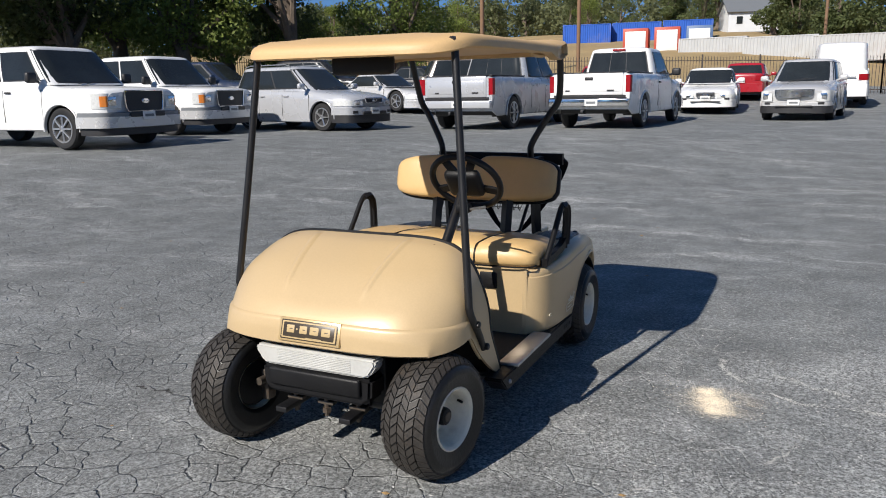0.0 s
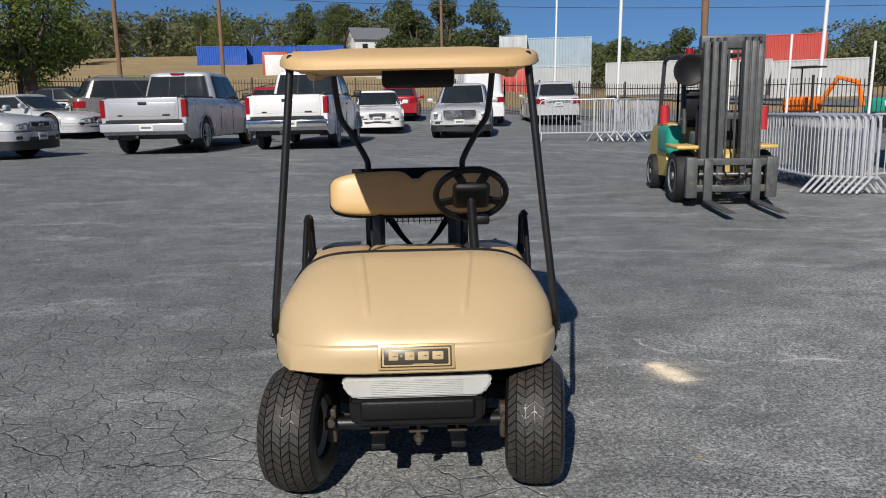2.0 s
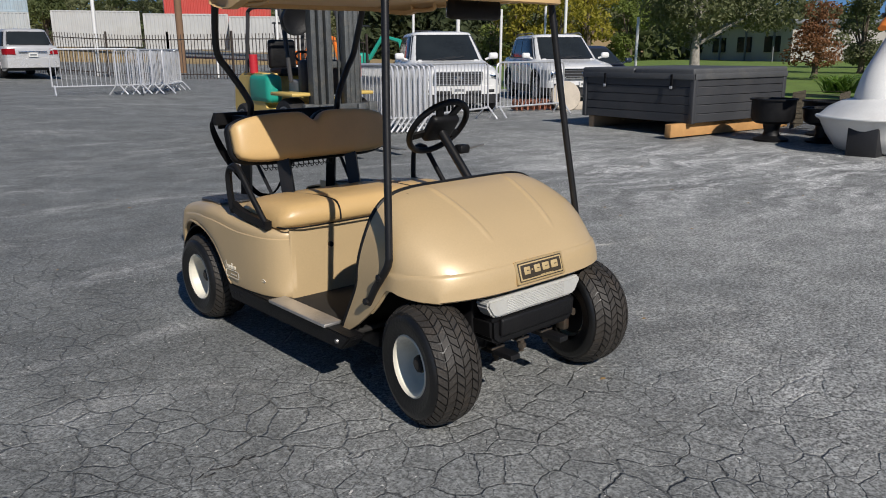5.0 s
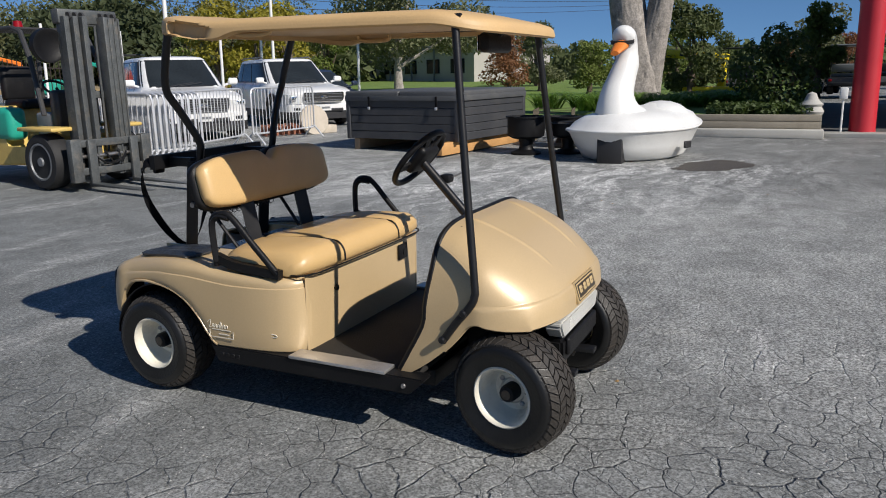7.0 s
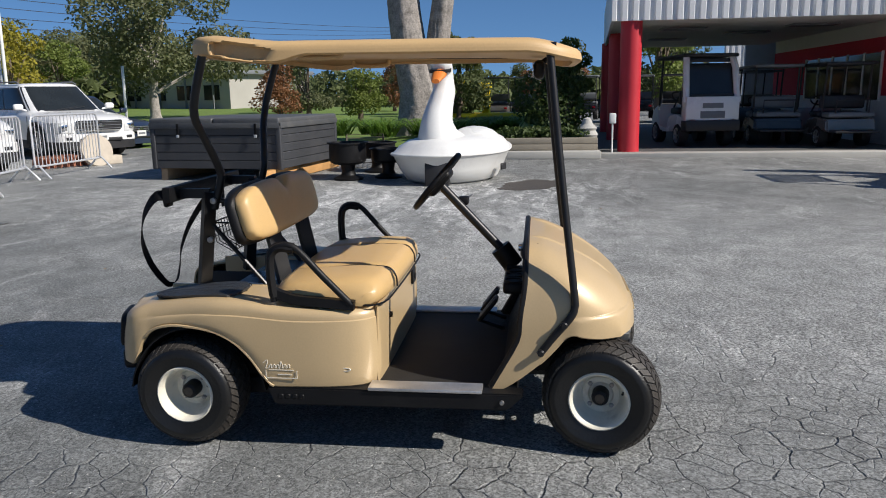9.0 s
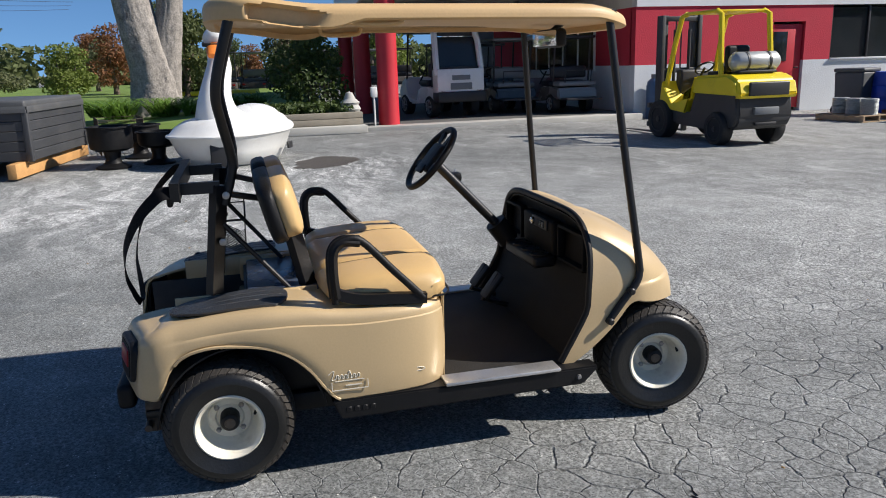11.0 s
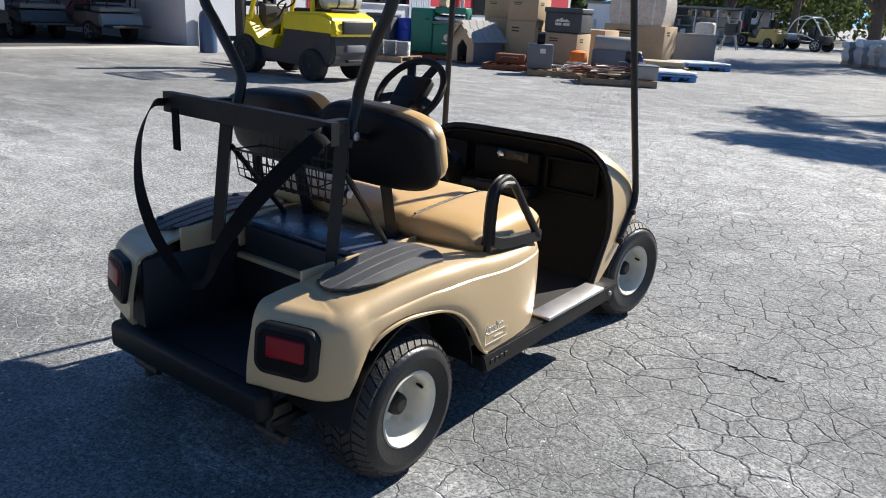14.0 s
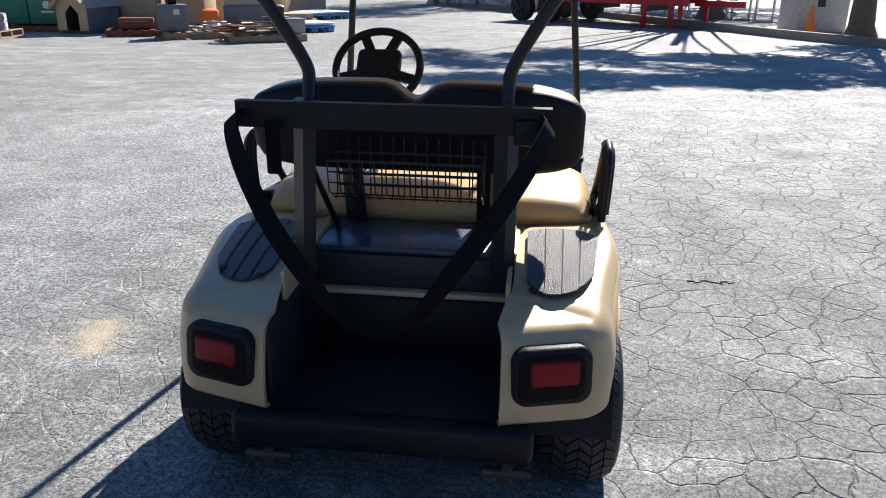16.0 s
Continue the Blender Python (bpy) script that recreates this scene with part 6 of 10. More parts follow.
    if old:
        part("chassis", bm, Y, f)
        part("seat", new_box((0, 0.45, 1.02), (0.46, 0.46, 0.12), 0.04, 3), BLACK, f)
        part("seat_back", new_box((0, 0.70, 1.28), (0.44, 0.12, 0.44), 0.05, 3), BLACK, f)
        part("side_tank", new_box((-0.42, 0.42, 0.78), (0.26, 0.72, 0.42), 0.09, 4), TEAL, f, "teal moulded side tank")
        part("side_box", new_box((-0.12, -0.30, 0.74), (0.34, 0.42, 0.36), 0.04, 3), GREY_TRIM, f)
        part("front_fender", new_box((-0.50, -0.60, 0.735), (0.30, 0.72, 0.05), 0.02, 2), Y, f)
        part("front_fender", new_box((0.50, -0.60, 0.735), (0.30, 0.72, 0.05), 0.02, 2), Y, f)
        part("extinguisher", new_tube([(0.48, -0.78, 0.95), (0.48, -0.78, 1.25)], 0.065, 12), RED_PAINT, f, "red fire extinguisher")
        part("extinguisher", new_tube([(-0.45, 0.75, 1.0), (-0.45, 0.75, 1.28)], 0.065, 12), RED_PAINT, f, "red fire extinguisher")
    else:
        part("chassis", bm, DARK_CAST, f)
        bm = bmesh.new()
        prism(bm, [(0.28, 0.78), (0.30, 1.10), (1.20, 1.14), (1.45, 1.04), (1.53, 0.80), (1.50, 0.76)], -0.56, 0.56, "x")
        bmesh.ops.bevel(bm, geom=bm.edges[:], offset=0.05, segments=3, affect="EDGES")
        part("counterweight_cover", bm, Y, f)
        part("cover_grille", new_box((0, 1.51, 0.90), (0.74, 0.05, 0.22), 0.04, 3), TRIM, f)
        part("rear_vent", new_box((0, 1.47, 0.56), (0.46, 0.06, 0.12), 0.02, 2), GREY_TRIM, f)
        part("rear_step", new_box((0, 1.46, 0.36), (0.40, 0.06, 0.05), 0.015, 2), TRIM, f)
        bm = bmesh.new()
        prism(bm, [(-0.70, 0.55), (-0.62, 1.02), (-0.30, 0.60), (0.28, 0.72), (0.34, 1.10), (0.10, 0.48)], -0.57, 0.57, "x")
        bmesh.ops.bevel(bm, geom=bm.edges[:], offset=0.02, segments=2, affect="EDGES")
        part("side_cowl", bm, Y, f)
        g = bmesh.new()
        lathe(g, [(0.0, -0.44), (0.10, -0.42), (0.15, -0.36), (0.15, 0.36), (0.10, 0.42), (0.0, 0.44)], centre=(0, 1.12, 1.32), axis="x", seg=20)
        bottle = part("gas_bottle", g, GAS_GREY, f, "grey gas bottle lying on a cradle")
        for s in (-0.2, 0.2):
            g = bmesh.new()
            lathe(g, [(0.152, s - 0.02), (0.158, s - 0.02), (0.158, s + 0.02), (0.152, s + 0.02), (0.152, s - 0.02)], centre=(0, 1.12, 1.32), axis="x", seg=20, cap=False)
            part("bottle_strap", g, TRIM, bottle)
        part("bottle_cradle", new_box((0, 1.12, 1.16), (0.70, 0.24, 0.05), 0.02), TRIM, f)
        part("seat", new_box((0, 0.45, 1.12), (0.46, 0.46, 0.10), 0.04, 3), BLACK, f)
        part("seat_back", new_box((0, 0.68, 1.36), (0.44, 0.12, 0.44), 0.05, 3), BLACK, f)
    part("dash_cowl", new_box((0, -0.52, 0.95), (0.60, 0.18, 0.50), 0.05, 3), TRIM if not old else DARK_CAST, f)
    bm = bmesh.new()
    lathe(bm, [(0.15, -0.012), (0.175, -0.012), (0.175, 0.012), (0.15, 0.012), (0.15, -0.012)], axis="z", seg=24, cap=False)
    bm.transform(Matrix.Translation((-0.05, -0.25, 1.22)) @ Matrix.Rotation(radians(35), 4, "X"))
    part("steering_wheel", bm, BLACK, f)
    part("steering_post", new_tube([(-0.05, -0.25, 1.22), (-0.05, -0.45, 0.95)], 0.02, 8), BLACK, f)
    # overhead guard
    gc = DARK_CAST if old else Y
    zt = 1.96 if old else 2.12
    for s in (-1, 1):
        part("guard_leg", new_tube([(s * 0.48, -0.60, 0.9), (s * 0.46, -0.42, 1.6), (s * 0.44, -0.26, zt - 0.05), (s * 0.44, -0.10, zt)], 0.032 if old else 0.045, 8), gc, f)
        part("guard_leg", new_tube([(s * 0.48, 0.95, 1.0), (s * 0.45, 0.84, zt - 0.05), (s * 0.44, 0.72, zt)], 0.03 if old else 0.045, 8), gc, f)
        part("guard_rail", new_tube([(s * 0.44, -0.12, zt), (s * 0.44, 0.74, zt)], 0.03, 8), gc, f)
    for k in range(7):
        part("guard_slat", new_box((0, -0.10 + 0.14 * k, zt), (0.86, 0.035 if old else 0.085, 0.03), 0.006, 1), gc, f)
    if old:
        bm = bmesh.new()
        lathe(bm, [(0.0, zt + 0.10), (0.05, zt + 0.09), (0.06, zt + 0.02), (0.0, zt + 0.01)], centre=(-0.3, 0.0, 0), axis="z", seg=14)
        part("beacon", bm, RED_LENS, f)
    for yy, r, w in ((-0.62, 0.34, 0.26), (0.98, 0.27, 0.20)):
        for s in (-1, 1):
            hub = road_wheel(f, s * 0.50, yy, r, w, s, GREY_TRIM if old else TRIM, 0)
    return f


forklift(2.66, 10.48, -6, True)
forklift(7.28, -4.2, 91, False)

# ---- hot tub with its cover on ----
TUB_GREY = mat("tub_panel", (0.045, 0.047, 0.052), rough=0.5, vary=0.15, scale=3, bump=0.2, fine=70, dirt=(0.12, 0.11, 0.1), dirt_amount=0.3)
TUB_COVER = mat("tub_cover_vinyl", (0.075, 0.078, 0.082), rough=0.55, vary=0.15, scale=4, bump=0.15, fine=90, dirt=(0.18, 0.17, 0.15), dirt_amount=0.4)
PALLET_WOOD = mat("pallet_wood", (0.34, 0.24, 0.15), rough=0.8, vary=0.25, scale=8, bump=0.4, fine=80, dirt=(0.16, 0.13, 0.1), dirt_amount=0.5, piece=0.3)
tub = thing("hot_tub", 8.36, 7.53, ground_z(8.29, 7.5) + 0.11, -7.7, "dark grey closed hot tub with a folded vinyl cover", "hot tub")
TW, TD = 2.38, 2.32
part("body", new_box((0, 0, 0.44), (TW - 0.06, TD - 0.06, 0.70), 0.02), TUB_GREY, tub)
for s in (-1, 1):
    for k in range(5):
        part("cladding_board", new_box((s * (TW / 2 - 0.02), 0, 0.16 + 0.135 * k), (0.035, TD - 0.14, 0.128), 0.006, 1), TUB_GREY, tub)
        part("cladding_board", new_box((0, s * (TD / 2 - 0.02), 0.16 + 0.135 * k), (TW - 0.14, 0.035, 0.128), 0.006, 1), TUB_GREY, tub)
    for q in (-1, 1):
        part("corner_post", new_box((s * (TW / 2 - 0.03), q * (TD / 2 - 0.03), 0.44), (0.09, 0.09, 0.72), 0.02, 3), TUB_GREY, tub)
    cov = part("cover_half", new_box((0, s * TD * 0.2525, 0.855), (TW + 0.06, TD * 0.50, 0.11), 0.03, 3), TUB_COVER, tub)
    part("cover_skirt", new_box((0, s * (TD / 2 + 0.02), 0.79), (TW + 0.02, 0.012, 0.09), 0.004), TUB_COVER, cov)
    part("cover_skirt", new_box((s * (TW / 2 + 0.025), 0, 0.79), (0.012, TD + 0.02, 0.09), 0.004), TUB_COVER, tub)
for s, q in ((-1, 0.55), (-1, -0.65)):
    part("cover_strap", new_box((s * (TW / 2 + 0.034), q * TD / 2, 0.70), (0.012, 0.04, 0.24), 0.004), STRAP, tub)
    part("strap_buckle", new_box((s * (TW / 2 + 0.04), q * TD / 2, 0.62), (0.02, 0.05, 0.05), 0.008), GALV, tub)
part("skid_beam", new_box((0.0, -1.0, -0.01), (TW + 0.7, 0.12, 0.20), 0.01), mat("new_timber", (0.50, 0.27, 0.10), rough=0.7, vary=0.2, scale=6, bump=0.3), tub, "orange timber skid beam")
part("skid_beam", new_box((0.0, 1.0, -0.01), (TW - 0.1, 0.12, 0.20), 0.01), PALLET_WOOD, tub)

# ---- black fire bowls on narrow stands ----
for x, y, r, hb, lab in ((7.72, 5.62, 0.31, 0.34, "black drum-shaped fire bowl on a narrow stand"), (8.05, 5.0, 0.29, 0.22, "low black fire bowl with a wide rim on a stand"), (8.95, 5.35, 0.32, 0.26, "black fire bowl on a stand by the lawn")):
    st_ = thing("fire_bowl", x, y, ground_z(x, y), 0, lab, "fire bowl", "black fire bowls")
    bm = bmesh.new()
    lathe(bm, [(0.0, 0.0), (r * 0.80, 0.0), (r * 0.82, 0.03), (r * 0.42, 0.08), (r * 0.34, 0.14), (r * 0.42, 0.27), (0.0, 0.27)], axis="z", seg=24)
    part("stand", bm, BLACK, st_)
    bm = bmesh.new()
    lathe(bm, [(0.0, 0.262), (r * 0.72, 0.262), (r * 0.95, 0.30), (r, 0.36), (r, 0.26 + hb), (r * 1.09, 0.262 + hb), (r * 1.09, 0.285 + hb), (r * 0.93, 0.285 + hb), (r * 0.90, 0.20 + hb), (0.0, 0.19 + hb)], axis="z", seg=32)
    part("bowl", bm, BLACK, st_)
o = thing("mesh_screen", 9.75, 5.75, ground_z(9.75, 5.75), 12, "low rusty wire mesh screen box by the lawn", "screen")
SCREEN = mat("rusty_wire", (0.10, 0.085, 0.06), rough=0.7, metal=0.3, vary=0.3, scale=20, bump=0.1)
for k in range(19):
    for q in (-0.35, 0.35):
        part("wire", new_tube([(-0.5 + k / 18, q, 0.02), (-0.5 + k / 18, q, 0.62)], 0.006, 4), SCREEN, o)
for k in range(8):
    z = 0.04 + 0.08 * k
    part("wire", new_tube([(-0.5, -0.35, z), (0.5, -0.35, z), (0.5, 0.35, z), (-0.5, 0.35, z), (-0.5, -0.35, z)], 0.006, 4), SCREEN, o)
# a round stone slab and roof tiles leaning by the barriers
o = thing("stone_slab", 10.1, 11.45, ground_z(10.1, 11.4), -30, "round pale stone slab leaning on a block", "slab")
bm = bmesh.new()
lathe(bm, [(0.0, -0.05), (0.33, -0.05), (0.35, 0.0), (0.33, 0.05), (0.0, 0.05)], axis="y", seg=26)
bm.transform(Matrix.Translation((0, 0, 0.31)) @ Matrix.Rotation(radians(-14), 4, "X"))
SLAB = mat("pale_sandstone", (0.50, 0.44, 0.36), rough=0.9, vary=0.15, scale=5, bump=0.3, dirt=(0.3, 0.25, 0.2), dirt_amount=0.4)
part("disc", bm, SLAB, o)
part("block", new_box((0.25, 0.2, 0.09), (0.7, 0.3, 0.18), 0.02), SLAB, o)
o = thing("tile_stack", 9.6, 11.95, ground_z(9.6, 11.95), -25, "short stack of terracotta roof tiles", "roof tiles")
TERRA = mat("terracotta", (0.36, 0.15, 0.09), rough=0.85, vary=0.2, scale=8, bump=0.2)
for k in range(7):
    b = bmesh.new()
    rings_to_faces(b, [[b.verts.new((-0.42 + 0.14 * k + 0.065 * math.cos(q), yy, 0.02 + 0.22 * math.sin(q) + 0.02 * (yy > 0))) for q in spread(0, math.pi, 9)] for yy in (-0.16, 0.16)], closed=False)
    part("tile", thicken(b, 0.015), TERRA, o)

# ---- swan pedal boat ----
SWAN_WHITE = mat("swan_fibreglass", (0.72, 0.72, 0.70), rough=0.38, vary=0.05, scale=3, bump=0.03, coat=0.2, dirt=(0.42, 0.40, 0.36), dirt_amount=0.3)
BEAK = mat("orange_beak", (0.75, 0.21, 0.03), rough=0.5, vary=0.12, bump=0.05, dirt=(0.4, 0.1, 0.02), dirt_amount=0.3)
swan = thing("swan_boat", 7.8, 3.83, 0.0, -36.0, "white swan-shaped pedal boat with an orange beak, on the ground", "pedal boat")
# hull: head towards low x
HEAD_TURN = Matrix.Translation((-0.24, 0, 0)) @ Matrix.Rotation(radians(30), 4, "Z") @ Matrix.Translation((0.24, 0, 0))
bm = bmesh.new()
rings = []
for z, g, gx in ((0.0, 0.66, 0.0), (0.04, 0.78, 0.0), (0.22, 0.90, 0.0), (0.40, 0.985, 0.0), (0.43, 1.03, 0.0), (0.455, 1.03, 0.0), (0.47, 0.985, 0.0), (0.56, 0.90, 0.0), (0.64, 0.74, -0.02), (0.68, 0.55, -0.04), (0.70, 0.30, -0.05)):
    ring = []
    for k in range(56):
        a = 2 * math.pi * k / 56
        cx, cy = math.cos(a), math.sin(a)
        x = 0.98 * g * math.copysign(abs(cx) ** 0.85, cx) + gx
        y = 0.72 * g * math.copysign(abs(cy) ** 0.75, cy) * (1.0 - 0.22 * max(0, cx))
        lift = 0.10 * max(0.0, cx) ** 3 * (1 if z > 0.2 else 0.6)
        ring.append(bm.verts.new((x, y, z + lift)))
    rings.append(ring)
rings_to_faces(bm, rings)
part("hull", bm, SWAN_WHITE, swan, "white fibreglass hull")
bm = bmesh.new()
tube(bm, [(0.98 * 1.02 * math.copysign(abs(math.cos(a)) ** 0.85, math.cos(a)), 0.72 * 1.02 * math.copysign(abs(math.sin(a)) ** 0.75, math.sin(a)) * (1 - 0.22 * max(0, math.cos(a))), 0.443 + 0.10 * max(0, math.cos(a)) ** 3) for a in spread(0, 2 * math.pi, 57)], 0.018, 8)
part("rub_rail", bm, SWAN_WHITE, swan)
bm = bmesh.new()
spine = smooth_path([(-0.30, 0, 0.55), (-0.36, 0, 0.74), (-0.36, 0, 0.95), (-0.28, 0, 1.20), (-0.20, 0, 1.42), (-0.19, 0, 1.58), (-0.24, 0, 1.70), (-0.33, 0, 1.735), (-0.42, 0, 1.69)], 6)
rad = curve([(0, 0.42), (0.12, 0.31), (0.3, 0.215), (0.5, 0.17), (0.68, 0.155), (0.80, 0.165), (0.92, 0.165), (1.0, 0.09)])
rr2 = []
for i, p in enumerate(spine):
    d = (spine[min(i + 1, len(spine) - 1)] - spine[max(i - 1, 0)]).normalized()
    side = Vector((0, 1, 0))
    up = side.cross(d).normalized()
    r = rad(i / (len(spine) - 1))
    rr2.append([bm.verts.new(p + side * (r * 0.92 * math.cos(2 * math.pi * k / 20)) + up * (r * math.sin(2 * math.pi * k / 20))) for k in range(20)])
rings_to_faces(bm, rr2)
for q in bm.verts:
    if q.co.z > 1.30:
        g = HEAD_TURN @ q.co
        q.co = q.co.lerp(g, ease(1.30, 1.60, q.co.z))
part("neck_and_head", bm, SWAN_WHITE, swan)
bm = bmesh.new()
rr2 = []
for u in spread(0, 1, 9):
    c = Vector((-0.40 - 0.26 * u, 0, 1.63 - 0.09 * u - 0.03 * u * u))
    w, hh = 0.105 * (1 - 0.45 * u ** 2), 0.085 * (1 - 0.62 * u)
    rr2.append([bm.verts.new(c + Vector((0, w * math.cos(2 * math.pi * k / 14), hh * math.sin(2 * math.pi * k / 14)))) for k in range(14)])
rings_to_faces(bm, rr2)
bm.transform(HEAD_TURN)
part("beak", bm, BEAK, swan, "orange painted beak")
bm = bmesh.new()
tube(bm, [(-0.335 + 0.155 * math.cos(a) * 0.55 - 0.05, 0.153 * math.sin(a), 1.672 + 0.015 * math.cos(a)) for a in spread(1.2, 2 * math.pi - 1.2, 24)], 0.0, 4, flat=(0.02, 0.05))
bm.transform(HEAD_TURN)
part("eye_band", bm, TRIM, swan)
# tail and seat back hoops
bm = bmesh.new()
rr2 = []
for u in spread(-1, 1, 15):
    w = 0.30 * math.sqrt(max(0.0, 1 - u * u * 0.98))
    rr2.append([bm.verts.new((0.45 + 0.34 * math.sin(v) * math.sqrt(max(0.02, 1 - u * u)), 0.42 * u, 0.60 + 0.22 * math.cos(v) * math.sqrt(max(0.02, 1 - u * u)))) for v in spread(-1.6, 1.6, 13)])
rings_to_faces(bm, rr2, closed=False)
part("seat_back", thicken(bm, 0.02), SWAN_WHITE, swan)
part("opening", new_box((-0.69, -0.316, 0.17), (0.34, 0.30, 0.36), 0.02, 2, Matrix.Rotation(radians(-53), 4, "Z")), TRIM, swan, "dark opening in the hull")
part("hull_plate", new_box((0.30, -0.70, 0.22), (0.14, 0.03, 0.10), 0.01, 1, Matrix.Rotation(radians(8), 4, "Z")), TRIM, swan)
swan.scale = (1.14, 1.06, 1.05)

# ---- building with a drive-under canopy ----
STUCCO_RED = mat("red_stucco", (0.52, 0.03, 0.055), rough=0.85, vary=0.10, scale=1.2, bump=0.6, fine=30, dirt=(0.38, 0.03, 0.05), dirt_amount=0.4)
STUCCO_WHITE = mat("white_stucco", (0.66, 0.68, 0.70), rough=0.85, vary=0.08, scale=1.0, bump=0.5, fine=30, dirt=(0.42, 0.42, 0.42), dirt_amount=0.4)
SOFFIT = mat("soffit_board", (0.66, 0.65, 0.62), rough=0.8, vary=0.08, scale=1.0, bump=0.05, dirt=(0.36, 0.34, 0.3), dirt_amount=0.35)
CORRUGATED = mat("white_corrugated_steel", (0.72, 0.73, 0.74), rough=0.45, vary=0.06, scale=1.5, bump=0.05, dirt=(0.45, 0.44, 0.42), dirt_amount=0.3)
CONCRETE = mat("concrete", (0.42, 0.41, 0.38), rough=0.85, vary=0.15, scale=2.0, bump=0.4, fine=60, dirt=(0.22, 0.21, 0.19), dirt_amount=0.5)
BLUE_CLAD = mat("pale_blue_cladding", (0.50, 0.55, 0.62), rough=0.5, vary=0.06, scale=1.5, bump=0.05)
BX = 12.40


def solid(name, x0, x1, y0, y1, z0, z1, material, label="", parent=None, bevel=0.0, kind="structure", category=""):
    o = part(name, new_box(((x0 + x1) / 2, (y0 + y1) / 2, (z0 + z1) / 2), (abs(x1 - x0), abs(y1 - y0), abs(z1 - z0)), bevel), material, parent)
    if not parent:
        tagged(o, label, category or name.split("_")[0], kind=kind)
    return o


# front wall along x = BX, from the corner at y = -5.6 away to y = -24, with openings for a door and windows
def wall_run(name, x, spans, z0, z1, material, label, thick=0.25):
    bm = bmesh.new()
    for y0, y1, a, b in spans:
        box(bm, (x + thick / 2, (y0 + y1) / 2, (a + b) / 2), (thick, abs(y1 - y0), b - a))
    return tagged(part(name, bm, material, None, smooth=False), label, "wall", kind="structure")


wall_run("wall_west", BX, [(-5.6, -9.4, 1.2, 2.55), (-10.4, -11.2, 1.2, 2.55), (-13.6, -24.0, 1.2, 2.55), (-9.4, -10.4, 2.15, 2.55)], 0, 0, STUCCO_RED, "red stucco wall above a white base")
wall_run("wall_west_base", BX - 0.003, [(-5.6, -9.4, -0.1, 1.2), (-10.4, -13.6, -0.1, 1.2), (-13.6, -24.0, -0.1, 1.2)], 0, 0, STUCCO_WHITE, "white stucco wall base")
wall_run("wall_west_frieze", BX - 0.03, [(-5.6, -24.0, 2.55, 4.2)], 0, 0, CORRUGATED, "white steel frieze above the red wall")
bm = new_box((BX + 5.2, -5.725, 1.875), (10.0, 0.25, 1.35))
tagged(part("wall_north", bm, STUCCO_RED, None, smooth=False), "red stucco wall under the canopy", "wall", kind="structure")
bm = new_box((BX + 5.2, -5.722, 0.6), (10.0, 0.256, 1.2))
tagged(part("wall_north_base", bm, STUCCO_WHITE, None, smooth=False), "white wall base under the canopy", "wall", kind="structure")
bm = new_box((BX + 5.2, -5.72, 3.35), (10.0, 0.22, 1.6))
tagged(part("wall_north_upper", bm, SOFFIT, None, smooth=False), "pale upper wall under the canopy", "wall", kind="structure")
solid("building_roof", BX, BX + 14, -24, -5.6, 4.2, 4.35, CORRUGATED, "flat white steel roof", category="roof")
solid("wall_rear", BX + 13.8, BX + 14, -24, -5.6, 0, 4.2, STUCCO_WHITE, "plain white rear wall", category="wall")
solid("wall_south", BX, BX + 14, -24.2, -24, 0, 4.2, STUCCO_WHITE, "plain white end wall", category="wall")

# door and windows of the front wall
door = thing("door_1", BX, -9.9, 0.0, 0.0, "red steel door with a small dark window", "door", kind="structure")
part("door_leaf", new_box((0.10, 0, 1.05), (0.06, 0.94, 2.08), 0.01), RED_PAINT, door)
part("door_window", new_box((0.062, 0.18, 1.55), (0.02, 0.42, 0.72), 0.006), CAR_GLASS, door)
part("door_handle", new_tube([(0.03, -0.36, 1.02), (0.0, -0.36, 1.02), (0.0, -0.24, 1.02)], 0.014, 8), BLACK_METAL, door)
part("door_frame", new_box((0.04, 0.50, 1.075), (0.12, 0.05, 2.13), 0.01), RED_PAINT, door)
win = thing("window_1", BX, -12.4, 1.2, 0.0, "dark display window in a grey frame", "window", kind="structure")
for yy in (-0.59, 0.59):
    part("pane", new_box((0.10, yy, 0.66), (0.02, 1.13, 1.24), 0.0), CAR_GLASS, win)
for yy in (-1.18, 0.0, 1.18):
    part("window_frame", new_box((0.07, yy, 0.66), (0.07, 0.06, 1.32), 0.01), TRIM, win)
part("window_sill", new_box((0.02, 0, 0.0), (0.16, 2.4, 0.05), 0.01), STUCCO_WHITE, win)
for i in range(9):
    solid("trim", BX - 0.05, BX - 0.03 + 0.015 * (i % 2), -13.62 - 0.12 * i, -13.72 - 0.12 * i, 0.05, 2.55, BLUE_CLAD, "pale blue vertical cladding strip", category="cladding")
for yy in (-16.4, -20.2):
    o = thing("downpipe", BX - 0.09, yy, 0.0, 0.0, "white downpipe on the red wall", "downpipe")
    part("pipe", new_tube([(0, 0, 0.0), (0, 0, 2.6)], 0.05, 10), WHITE_PAINT, o)
win = thing("window_2", BX, -18.3, 1.0, 0.0, "wide dark doorway in the red wall", "window", kind="structure")
part("pane", new_box((-0.02, 0, 0.7), (0.03, 2.4, 1.4), 0.0), CAR_GLASS, win)
part("window_frame", new_box((-0.03, 0, 1.42), (0.06, 2.5, 0.08), 0.01), WHITE_PAINT, win)
win = thing("window_3", BX + 4.6, -5.6, 1.10, 0.0, "long dark window band under the canopy", "window", kind="structure")
for k in range(5):
    part("pane", new_box((-2.0 + k, 0.012, 0.55), (0.92, 0.02, 1.1), 0.0), CAR_GLASS, win)
